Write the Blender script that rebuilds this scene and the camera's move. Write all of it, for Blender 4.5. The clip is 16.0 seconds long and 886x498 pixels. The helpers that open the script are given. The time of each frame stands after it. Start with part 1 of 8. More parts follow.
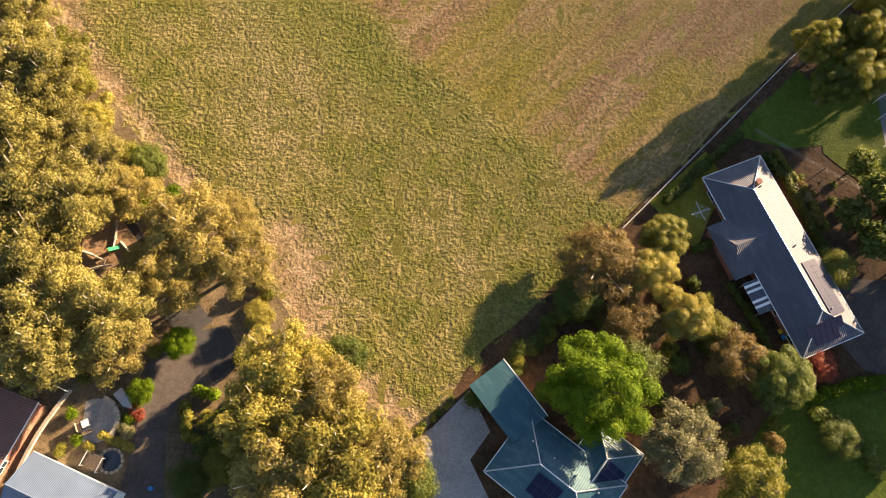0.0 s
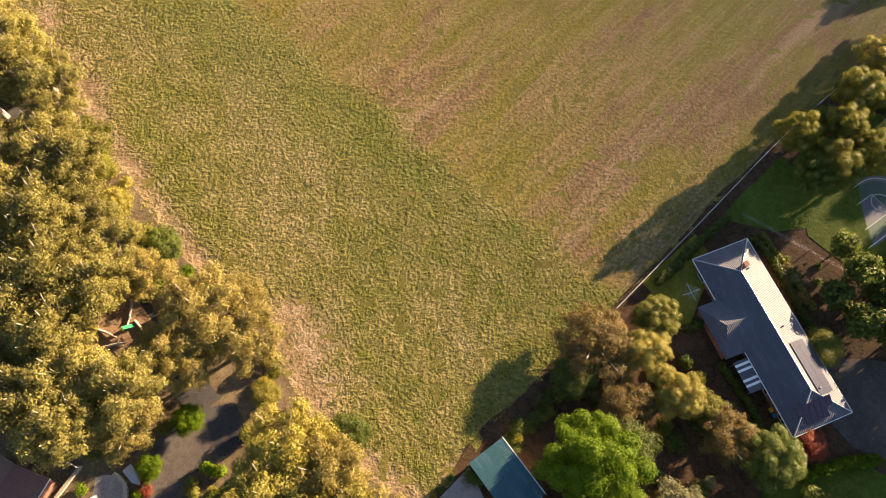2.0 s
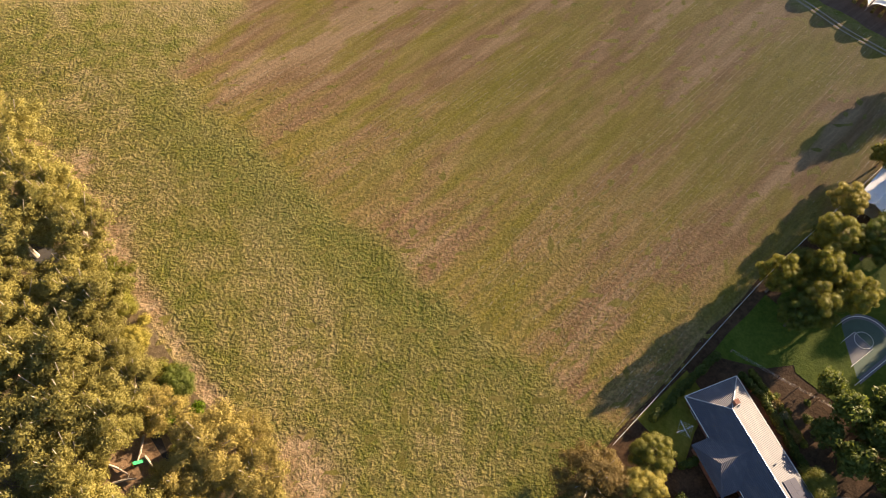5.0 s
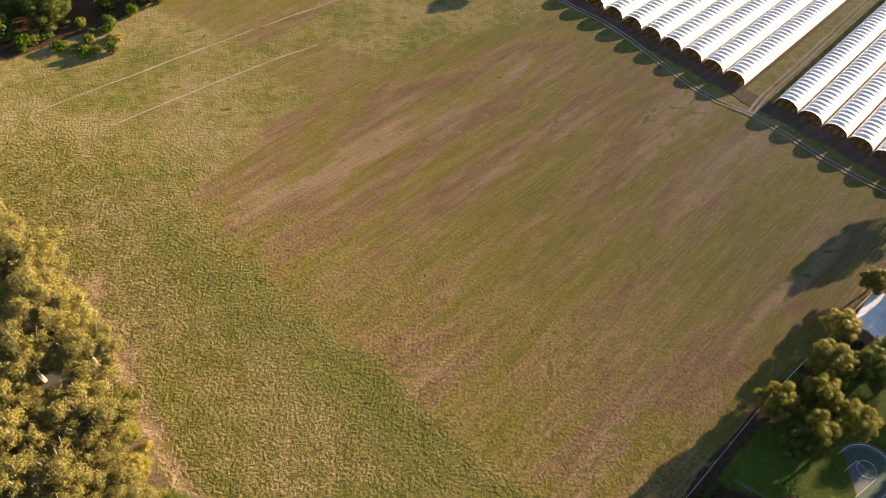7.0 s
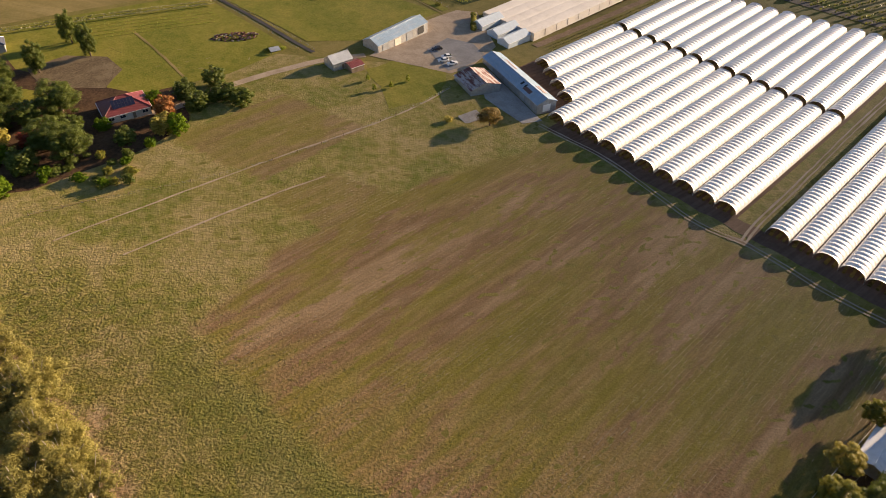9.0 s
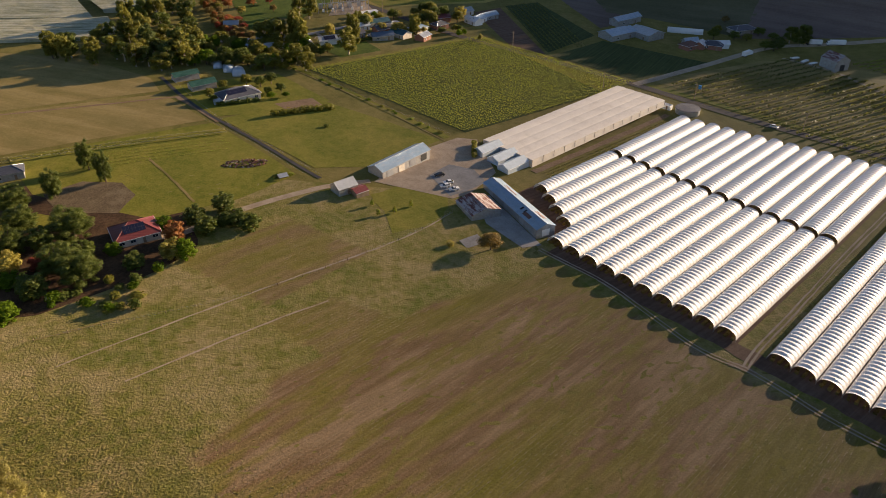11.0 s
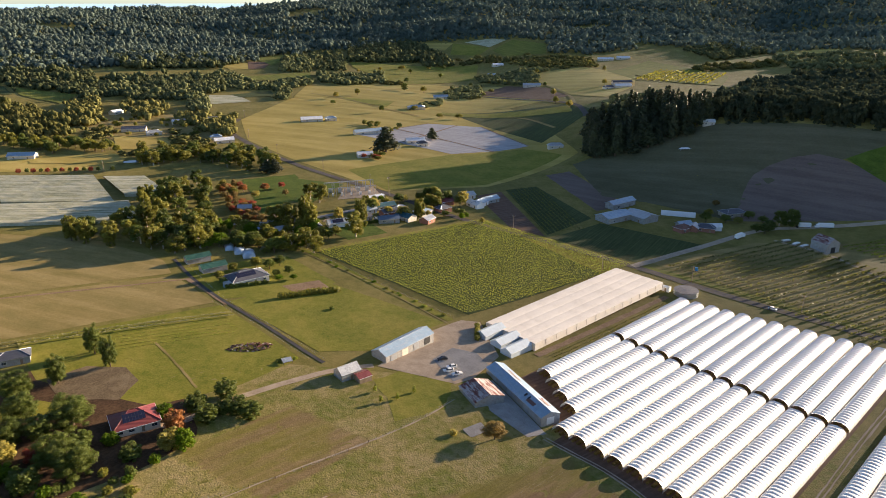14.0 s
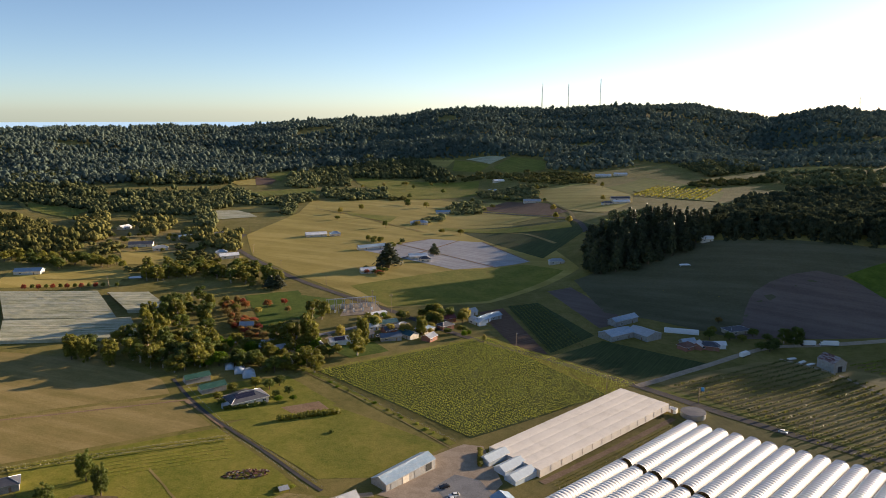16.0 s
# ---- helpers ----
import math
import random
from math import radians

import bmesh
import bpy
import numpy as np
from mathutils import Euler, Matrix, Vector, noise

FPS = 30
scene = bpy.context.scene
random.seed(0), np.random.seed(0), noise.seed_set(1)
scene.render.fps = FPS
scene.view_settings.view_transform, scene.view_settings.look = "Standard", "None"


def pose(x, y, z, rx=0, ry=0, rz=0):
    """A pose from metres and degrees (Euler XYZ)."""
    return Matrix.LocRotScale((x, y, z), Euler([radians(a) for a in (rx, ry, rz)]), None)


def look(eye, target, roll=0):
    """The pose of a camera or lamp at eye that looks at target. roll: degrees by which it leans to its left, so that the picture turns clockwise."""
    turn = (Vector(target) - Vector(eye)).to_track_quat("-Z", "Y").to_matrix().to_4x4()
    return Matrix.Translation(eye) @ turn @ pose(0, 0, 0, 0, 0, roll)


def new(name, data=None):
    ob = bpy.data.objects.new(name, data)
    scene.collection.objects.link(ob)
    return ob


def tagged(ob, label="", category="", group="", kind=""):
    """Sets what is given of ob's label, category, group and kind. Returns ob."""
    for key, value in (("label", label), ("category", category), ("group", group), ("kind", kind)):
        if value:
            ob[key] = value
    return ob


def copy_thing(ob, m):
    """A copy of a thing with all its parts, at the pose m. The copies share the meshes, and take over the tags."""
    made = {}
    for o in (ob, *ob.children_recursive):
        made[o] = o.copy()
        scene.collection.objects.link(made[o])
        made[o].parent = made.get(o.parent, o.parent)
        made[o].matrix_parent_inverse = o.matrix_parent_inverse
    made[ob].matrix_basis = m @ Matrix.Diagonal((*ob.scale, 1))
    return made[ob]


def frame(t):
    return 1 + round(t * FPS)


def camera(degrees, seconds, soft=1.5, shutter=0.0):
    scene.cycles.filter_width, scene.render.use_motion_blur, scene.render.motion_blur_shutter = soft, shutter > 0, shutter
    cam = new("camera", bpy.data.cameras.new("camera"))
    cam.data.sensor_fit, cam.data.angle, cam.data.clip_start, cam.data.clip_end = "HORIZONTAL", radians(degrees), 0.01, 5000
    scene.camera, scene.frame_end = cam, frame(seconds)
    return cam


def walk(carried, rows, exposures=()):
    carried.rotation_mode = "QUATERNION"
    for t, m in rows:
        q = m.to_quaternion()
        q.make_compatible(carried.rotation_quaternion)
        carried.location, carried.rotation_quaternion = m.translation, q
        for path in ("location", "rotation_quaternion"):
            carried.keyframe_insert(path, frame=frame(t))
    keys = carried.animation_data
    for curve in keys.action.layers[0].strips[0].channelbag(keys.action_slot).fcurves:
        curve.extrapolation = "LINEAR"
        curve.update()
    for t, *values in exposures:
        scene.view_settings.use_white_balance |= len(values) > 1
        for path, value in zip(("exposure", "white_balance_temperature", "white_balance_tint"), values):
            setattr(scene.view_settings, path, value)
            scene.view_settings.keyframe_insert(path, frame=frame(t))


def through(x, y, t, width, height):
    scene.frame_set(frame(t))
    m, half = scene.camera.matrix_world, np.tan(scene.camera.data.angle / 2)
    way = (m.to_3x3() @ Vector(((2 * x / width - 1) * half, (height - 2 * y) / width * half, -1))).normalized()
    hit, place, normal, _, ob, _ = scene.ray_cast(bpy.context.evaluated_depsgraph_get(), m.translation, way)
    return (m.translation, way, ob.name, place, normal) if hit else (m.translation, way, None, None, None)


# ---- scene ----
cam = camera(63.32, 16.0, 0.9)


def aim(x, y, z, pitch, yaw, roll):
    """A pose from place, pitch over the horizon, yaw to the left and roll, in degrees."""
    p, w = radians(pitch), radians(yaw)
    way = Vector((-math.sin(w) * math.cos(p), math.cos(w) * math.cos(p), math.sin(p)))
    eye = Vector((x, y, z))
    return look(eye, eye + way * 100, roll)


# seconds, x, y, z, pitch, yaw, roll
PATH = [
    (0.0, 0.00, 0.00, 108.00, -72.06, 0.00, 0.17),
    (0.5, -0.01, 0.34, 109.46, -70.87, 0.06, 0.18),
    (1.0, -0.02, 0.67, 110.91, -69.76, 0.12, 0.18),
    (1.5, -0.03, 1.00, 112.36, -68.54, 0.18, 0.18),
    (2.0, -0.04, 1.31, 113.80, -67.26, 0.25, 0.18),
    (2.5, -0.04, 1.62, 115.23, -65.97, 0.31, 0.18),
    (3.0, -0.05, 1.92, 116.66, -64.69, 0.37, 0.19),
    (3.5, -0.06, 2.21, 118.08, -63.39, 0.43, 0.19),
    (6.0, -0.10, 3.55, 125.11, -54.72, 0.72, 0.19),
    (6.5, -0.11, 3.79, 126.49, -52.49, 0.78, 0.20),
    (7.0, -0.12, 4.03, 127.87, -50.26, 0.84, 0.20),
    (7.5, -0.13, 4.26, 129.25, -48.04, 0.90, 0.20),
    (8.0, -0.13, 4.48, 130.61, -45.83, 0.95, 0.20),
    (8.5, -0.14, 4.69, 131.97, -43.63, 1.01, 0.20),
    (9.0, -0.15, 4.90, 133.32, -41.43, 1.07, 0.20),
    (11.5, -0.18, 5.80, 139.98, -30.55, 1.34, 0.20),
    (12.0, -0.19, 5.95, 141.29, -28.37, 1.40, 0.20),
    (12.5, -0.20, 6.10, 142.59, -26.16, 1.45, 0.20),
    (13.0, -0.20, 6.24, 143.89, -23.95, 1.51, 0.19),
    (13.5, -0.21, 6.37, 145.17, -21.73, 1.56, 0.19),
    (14.0, -0.22, 6.50, 146.45, -19.50, 1.62, 0.19),
    (14.5, -0.22, 6.61, 147.72, -17.28, 1.67, 0.19),
    (15.0, -0.23, 6.72, 148.99, -15.04, 1.72, 0.19),
    (15.5, -0.24, 6.82, 150.24, -12.82, 1.77, 0.19),
    (16.0, -0.24, 6.92, 151.49, -10.74, 1.83, 0.19),
]
EXPOSURES = [(0.0, 2.6, 7200, 14), (3.5, 2.42, 7050, 13), (7.0, 2.18, 6850, 13), (8.0, 2.14, 6850, 13), (9.0, 1.72, 6850, 14), (11.5, 1.36, 6550, 13),
             (12.5, 1.47, 6400, 12), (13.5, 1.75, 6300, 12), (14.5, 2.05, 6250, 12), (15.5, 1.68, 6250, 12), (16.0, 1.5, 6250, 12)]
walk(cam, [(t, aim(*row)) for t, *row in PATH], EXPOSURES)

# ---- light: a low evening sun ahead and to the right, and a clear sky ----
SUN_AZIMUTH, SUN_HEIGHT = 55.0, 10.5
world = bpy.data.worlds.new("sky")
scene.world = world
world.use_nodes = True
sky = world.node_tree.nodes.new("ShaderNodeTexSky")
sky.sky_type, sky.sun_disc = "NISHITA", False
sky.sun_elevation, sky.sun_rotation = radians(SUN_HEIGHT), radians(SUN_AZIMUTH)
sky.altitude, sky.air_density, sky.dust_density, sky.ozone_density = 500, 0.6, 0.55, 1.1
back = world.node_tree.nodes["Background"]
back.inputs["Strength"].default_value = 0.062
world.node_tree.links.new(sky.outputs[0], back.inputs["Color"])
sun = new("sun", bpy.data.lights.new("sun", "SUN"))
sun.data.energy, sun.data.angle, sun.data.color = 5.0, radians(0.5), (1.0, 0.77, 0.52)
to_sun = Vector((math.sin(radians(SUN_AZIMUTH)) * math.cos(radians(SUN_HEIGHT)),
                 math.cos(radians(SUN_AZIMUTH)) * math.cos(radians(SUN_HEIGHT)), math.sin(radians(SUN_HEIGHT))))
sun.matrix_world = look(to_sun * 300, (0, 0, 0))

# ---- materials ----
def rgb(c):
    return (*c, 1.0)


def tree_of(name):
    m = bpy.data.materials.new(name)
    m.use_nodes = True
    nt = m.node_tree
    return m, nt, nt.nodes["Principled BSDF"]


def put(nt, kind, **values):
    n = nt.nodes.new(kind)
    for k, v in values.items():
        n.inputs[k.replace("_", " ")].default_value = v
    return n


def ramp(nt, fac, stops):
    n = nt.nodes.new("ShaderNodeValToRGB")
    e = n.color_ramp.elements
    while len(e) < len(stops):
        e.new(0.5)
    for k, (p, c) in zip(e, stops):
        k.position, k.color = p, rgb(c)
    nt.links.new(fac, n.inputs["Fac"])
    return n.outputs["Color"]


def mixed(nt, fac, a, b, how="MIX"):
    n = nt.nodes.new("ShaderNodeMix")
    n.data_type, n.blend_type = "RGBA", how
    for sock, v in ((n.inputs[0], fac), (n.inputs[6], a), (n.inputs[7], b)):
        if isinstance(v, bpy.types.NodeSocket):
            nt.links.new(v, sock)
        else:
            sock.default_value = v if isinstance(v, float) else rgb(v)
    return n.outputs[2]


def coords(nt, scale=(1, 1, 1), turn=0.0):
    t = nt.nodes.new("ShaderNodeTexCoord")
    m = nt.nodes.new("ShaderNodeMapping")
    m.inputs["Scale"].default_value = scale
    r = nt.nodes.new("ShaderNodeVectorRotate")
    r.rotation_type = "Z_AXIS"
    r.inputs["Angle"].default_value = radians(turn)
    nt.links.new(t.outputs["Object"], r.inputs["Vector"])
    nt.links.new(r.outputs[0], m.inputs["Vector"])
    return m.outputs[0]


def noise_of(nt, vec, scale, detail=4.0, rough=0.6):
    n = put(nt, "ShaderNodeTexNoise", Scale=scale, Detail=detail, Roughness=rough)
    nt.links.new(vec, n.inputs["Vector"])
    return n.outputs["Fac"]


def bumped(nt, bsdf, height_socket, strength, distance):
    b = put(nt, "ShaderNodeBump", Strength=strength, Distance=distance)
    nt.links.new(height_socket, b.inputs["Height"])
    nt.links.new(b.outputs[0], bsdf.inputs["Normal"])


def soil(name, colours, patch=0.05, grain=1.6, streak=None, turn=0.0, bump=0.5, depth=0.25):
    """Grass or earth: three colours in large patches and fine grain, with streaks along one direction if wanted."""
    m, nt, p = tree_of(name)
    v = coords(nt, (1, 1, 1))
    low, mid, fine = noise_of(nt, v, patch, 5.0, 0.62), noise_of(nt, v, patch * 7, 3.0), noise_of(nt, v, grain, 3.0, 0.7)
    dark, main, light = colours
    c = ramp(nt, low, [(0.4, dark), (0.5, main), (0.6, light)])
    c2 = ramp(nt, fine, [(0.3, tuple(k * 0.5 for k in dark)), (0.5, main), (0.72, tuple(min(1.0, k * 1.35) for k in light))])
    c = mixed(nt, 0.45, c, c2)
    c3 = ramp(nt, mid, [(0.35, dark), (0.6, light)])
    c = mixed(nt, 0.3, c, c3)
    h = fine
    if streak:
        s = noise_of(nt, coords(nt, (streak[0], streak[1], 0), turn), 1.0, 3.0, 0.6)
        c = mixed(nt, 0.5, c, ramp(nt, s, [(0.38, dark), (0.52, main), (0.62, light)]))
    nt.links.new(c, p.inputs["Base Color"])
    p.inputs["Roughness"].default_value = 0.95
    p.inputs["Diffuse Roughness"].default_value = 1.0
    p.inputs["Specular IOR Level"].default_value = 0.1
    bumped(nt, p, h, bump, depth)
    return m


def plain(name, colour, rough=0.6, metal=0.0, vary=0.18, patch=0.6, grain=9.0, bump=0.08, stain=None, amount=0.3, spec=0.4):
    """Paint, metal, plaster, concrete: colour broken up by broad stains and fine grain."""
    m, nt, p = tree_of(name)
    v = coords(nt)
    low, fine = noise_of(nt, v, patch, 5.0), noise_of(nt, v, grain, 4.0)
    lo, hi = tuple(k * (1 - vary) for k in colour), tuple(min(1.0, k * (1 + vary)) for k in colour)
    c = mixed(nt, 0.35, ramp(nt, low, [(0.35, lo), (0.65, hi)]), ramp(nt, fine, [(0.3, lo), (0.7, hi)]))
    if stain:
        c = mixed(nt, ramp(nt, noise_of(nt, v, patch * 1.7, 6.0, 0.7), [(0.5, (0, 0, 0)), (0.5 + 0.25 * (1.3 - amount), (amount,) * 3)]), c, stain)
    nt.links.new(c, p.inputs["Base Color"])
    p.inputs["Roughness"].default_value, p.inputs["Metallic"].default_value = rough, metal
    p.inputs["Specular IOR Level"].default_value = spec
    bumped(nt, p, fine, bump, 0.05)
    return m


def sheet(name, colour, rough=0.45, metal=0.3, pitch=0.2, axis=0, stain=None, amount=0.3, vary=0.12, deep=0.03):
    """Ribbed roofing steel or tile courses: ribs across one local axis, with stains."""
    m, nt, p = tree_of(name)
    v = coords(nt)
    sep = nt.nodes.new("ShaderNodeSeparateXYZ")
    nt.links.new(v, sep.inputs[0])
    mul = nt.nodes.new("ShaderNodeMath")
    mul.operation = "MULTIPLY"
    mul.inputs[1].default_value = 2 * math.pi / pitch
    nt.links.new(sep.outputs[axis], mul.inputs[0])
    sine = nt.nodes.new("ShaderNodeMath")
    sine.operation = "SINE"
    nt.links.new(mul.outputs[0], sine.inputs[0])
    low = noise_of(nt, v, 0.35, 5.0)
    c = ramp(nt, low, [(0.3, tuple(k * (1 - vary) for k in colour)), (0.7, tuple(min(1.0, k * (1 + vary)) for k in colour))])
    if stain:
        c = mixed(nt, ramp(nt, noise_of(nt, coords(nt, (0.25, 0.9, 0.9)), 1.0, 6.0, 0.7), [(0.53 - 0.1 * amount, (0, 0, 0)), (0.66 - 0.1 * amount, (amount,) * 3)]), c, stain)
    nt.links.new(c, p.inputs["Base Color"])
    p.inputs["Roughness"].default_value, p.inputs["Metallic"].default_value = rough, metal
    bumped(nt, p, sine.outputs[0], 0.6, deep)
    return m


def leafy(name, dark, light, through=0.35, rough=0.6, spec=0.25):
    """Foliage: every leaf clump a shade of its own, every plant too, and light let through."""
    m, nt, p = tree_of(name)
    g = nt.nodes.new("ShaderNodeNewGeometry")
    o = nt.nodes.new("ShaderNodeObjectInfo")
    c = ramp(nt, g.outputs["Random Per Island"], [(0.0, dark), (0.55, tuple((a + b) / 2 for a, b in zip(dark, light))), (1.0, light)])
    c = mixed(nt, 0.35, c, ramp(nt, o.outputs["Random"], [(0.0, tuple(k * 0.6 for k in dark)), (1.0, tuple(k * 1.25 for k in light))]))
    nt.links.new(c, p.inputs["Base Color"])
    p.inputs["Roughness"].default_value = rough
    p.inputs["Diffuse Roughness"].default_value = 0.2
    p.inputs["Specular IOR Level"].default_value = spec
    tr = nt.nodes.new("ShaderNodeBsdfTranslucent")
    nt.links.new(mixed(nt, 0.5, c, light), tr.inputs["Color"])
    mx = nt.nodes.new("ShaderNodeMixShader")
    mx.inputs[0].default_value = through
    nt.links.new(p.outputs[0], mx.inputs[1])
    nt.links.new(tr.outputs[0], mx.inputs[2])
    nt.links.new(mx.outputs[0], nt.nodes["Material Output"].inputs["Surface"])
    return m


def maths(nt, how, a, b):
    n = nt.nodes.new("ShaderNodeMath")
    n.operation = how
    for sock, v in zip(n.inputs, (a, b)):
        if isinstance(v, bpy.types.NodeSocket):
            nt.links.new(v, sock)
        else:
            sock.default_value = v
    return n.outputs[0]


def meadow(name):
    """The big field: tussocky green grass, dry stubble in plough streaks, and bare worn earth, blended by the field's own layers."""
    m, nt, p = tree_of(name)
    v = coords(nt)
    layers = []
    for k in ("dry", "bare", "lush", "tussock"):
        a = nt.nodes.new("ShaderNodeAttribute")
        a.attribute_name = k
        layers.append(a.outputs["Fac"])
    low, mid, fine, clump = noise_of(nt, v, 0.045, 5.0, 0.62), noise_of(nt, v, 0.35, 3.0), noise_of(nt, v, 4.5, 2.0, 0.6), noise_of(nt, v, 1.5, 2.5, 0.6)
    wide = noise_of(nt, coords(nt, (0.008, 0.05, 0), -46.4), 1.0, 3.5, 0.6)
    patch = noise_of(nt, coords(nt, (0.03, 0.095, 0), -46.4), 1.0, 4.0, 0.6)
    streak = noise_of(nt, coords(nt, (0.06, 0.4, 0), -46.4), 1.0, 4.0, 0.65)
    line = noise_of(nt, coords(nt, (0.12, 1.6, 0), -46.4), 1.0, 3.0, 0.7)
    green = ramp(nt, low, [(0.4, (0.145, 0.155, 0.027)), (0.5, (0.24, 0.203, 0.053)), (0.6, (0.345, 0.262, 0.12))])
    green = mixed(nt, 0.5, green, ramp(nt, mid, [(0.38, (0.15, 0.155, 0.027)), (0.62, (0.325, 0.255, 0.108))]))
    dry = ramp(nt, wide, [(0.4, (0.155, 0.138, 0.026)), (0.47, (0.215, 0.155, 0.06)), (0.52, (0.175, 0.108, 0.058)), (0.6, (0.275, 0.192, 0.112))])
    dry = mixed(nt, ramp(nt, patch, [(0.5, (0, 0, 0)), (0.57, (0.75, 0.75, 0.75))]), dry, (0.165, 0.15, 0.02))
    dry = mixed(nt, 0.25, dry, ramp(nt, streak, [(0.4, (0.14, 0.11, 0.03)), (0.5, (0.19, 0.125, 0.055)), (0.6, (0.28, 0.2, 0.11))]))
    dry = mixed(nt, layers[3], dry, (1.3, 1.27, 1.25), "MULTIPLY")
    dry = mixed(nt, 0.22, dry, ramp(nt, line, [(0.36, (0.6, 0.6, 0.55)), (0.5, (1.0, 1.0, 1.0)), (0.62, (1.6, 1.55, 1.55))]), "MULTIPLY")
    bare = ramp(nt, mid, [(0.3, (0.23, 0.155, 0.085)), (0.5, (0.33, 0.228, 0.135)), (0.7, (0.43, 0.315, 0.205))])
    c = mixed(nt, layers[0], green, dry)
    c = mixed(nt, maths(nt, "MULTIPLY", layers[2], ramp(nt, mid, [(0.4, (0.25, 0.25, 0.25)), (0.6, (1, 1, 1))])), c, (0.115, 0.155, 0.016))
    c = mixed(nt, layers[1], c, bare)
    c = mixed(nt, 0.4, c, ramp(nt, fine, [(0.35, (0.6, 0.6, 0.6)), (0.5, (1.0, 1.0, 1.0)), (0.64, (1.5, 1.47, 1.42))]), "MULTIPLY")
    c = mixed(nt, maths(nt, "MULTIPLY", layers[3], 0.55), c, ramp(nt, clump, [(0.38, (0.5, 0.58, 0.46)), (0.5, (1.0, 1.0, 1.0)), (0.64, (1.5, 1.42, 1.35))]), "MULTIPLY")
    nt.links.new(c, p.inputs["Base Color"])
    p.inputs["Roughness"].default_value = 0.95
    p.inputs["Diffuse Roughness"].default_value = 1.0
    p.inputs["Specular IOR Level"].default_value = 0.1
    tall = maths(nt, "SUBTRACT", 1.0, maths(nt, "MULTIPLY", layers[0], 0.66))
    tall = maths(nt, "MULTIPLY", maths(nt, "MULTIPLY", tall, layers[3]), maths(nt, "SUBTRACT", 1.0, maths(nt, "MULTIPLY", layers[1], 0.7)))
    bumped(nt, p, maths(nt, "MULTIPLY", clump, tall), 1.0, 0.75)
    return m


MEADOW = meadow("meadow")
GRASS = soil("pasture_grass", [(0.118, 0.11, 0.022), (0.187, 0.162, 0.037), (0.275, 0.215, 0.072)], 0.03, 1.7)
LUSH = soil("green_grass", [(0.125, 0.145, 0.015), (0.205, 0.2, 0.025), (0.285, 0.24, 0.047)], 0.04, 1.3)
LAWN = soil("watered_lawn", [(0.05, 0.085, 0.01), (0.085, 0.125, 0.014), (0.13, 0.17, 0.025)], 0.1, 2.0)
PALE = soil("dry_pasture", [(0.18, 0.148, 0.045), (0.265, 0.2, 0.07), (0.35, 0.262, 0.108)], 0.02, 0.8, (0.015, 0.09, 1), 20)
GOLD = soil("golden_pasture", [(0.28, 0.215, 0.048), (0.4, 0.305, 0.075), (0.49, 0.37, 0.115)], 0.012, 0.5, (0.006, 0.05, 1), 25)
EARTH = soil("bare_earth", [(0.18, 0.112, 0.0638), (0.27, 0.176, 0.105), (0.345, 0.24, 0.15)], 0.12, 1.8)
# Brown litter darkened further, so shade under trees is partly in its colour.
LITTER = soil("shaded_leaf_litter", [(0.04, 0.025, 0.014), (0.085, 0.048, 0.026), (0.15, 0.09, 0.05)], 0.12, 2.2)
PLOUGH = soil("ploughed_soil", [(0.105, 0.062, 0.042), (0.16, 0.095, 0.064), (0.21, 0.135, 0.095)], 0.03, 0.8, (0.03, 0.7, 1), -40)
GRAVEL = soil("gravel", [(0.3, 0.232, 0.162), (0.41, 0.318, 0.228), (0.5, 0.396, 0.292)], 0.2, 3.0, bump=0.2, depth=0.06)
ASPHALT = soil("asphalt", [(0.078, 0.064, 0.055), (0.115, 0.096, 0.083), (0.155, 0.131, 0.114)], 0.15, 4.0, bump=0.15, depth=0.03)
TAR = soil("dark_asphalt", [(0.055, 0.05, 0.05), (0.075, 0.07, 0.068), (0.1, 0.095, 0.09)], 0.15, 4.0, bump=0.15, depth=0.03)
CONCRETE = soil("concrete", [(0.27, 0.25, 0.23), (0.36, 0.335, 0.31), (0.44, 0.41, 0.38)], 0.25, 4.0, bump=0.1, depth=0.02)
NETTING = soil("white_netting", [(0.19, 0.2, 0.095), (0.44, 0.42, 0.285), (0.62, 0.585, 0.44)], 0.05, 0.6, (0.02, 0.3, 1), -5)
BLUECLOTH = soil("grey_netting", [(0.29, 0.275, 0.275), (0.385, 0.37, 0.37), (0.47, 0.455, 0.455)], 0.05, 0.5, (0.02, 0.3, 1), 30)
ROW_GREEN = soil("crop_rows", [(0.035, 0.048, 0.016), (0.062, 0.08, 0.024), (0.095, 0.115, 0.04)], 0.03, 0.9, (0.02, 0.9, 1), -60)
TUFT = leafy("grass_tuft", (0.1, 0.13, 0.016), (0.42, 0.36, 0.11), 0.3)
STRAW = leafy("straw", (0.26, 0.2, 0.11), (0.58, 0.47, 0.29), 0.1)
GUM = leafy("gum_leaf", (0.165, 0.152, 0.04), (0.37, 0.322, 0.09), 0.42)
GUMTAN = leafy("gum_leaf_tan", (0.205, 0.168, 0.046), (0.39, 0.315, 0.092), 0.42)
GREEN = leafy("bright_leaf", (0.035, 0.08, 0.004), (0.17, 0.245, 0.012), 0.3, 0.7, 0.1)
DEEP = leafy("deep_leaf", (0.045, 0.075, 0.013), (0.15, 0.175, 0.028))
OLIVE = leafy("olive_leaf", (0.085, 0.1, 0.014), (0.27, 0.25, 0.036))
YELLOW = leafy("yellow_leaf", (0.17, 0.16, 0.03), (0.44, 0.37, 0.075))
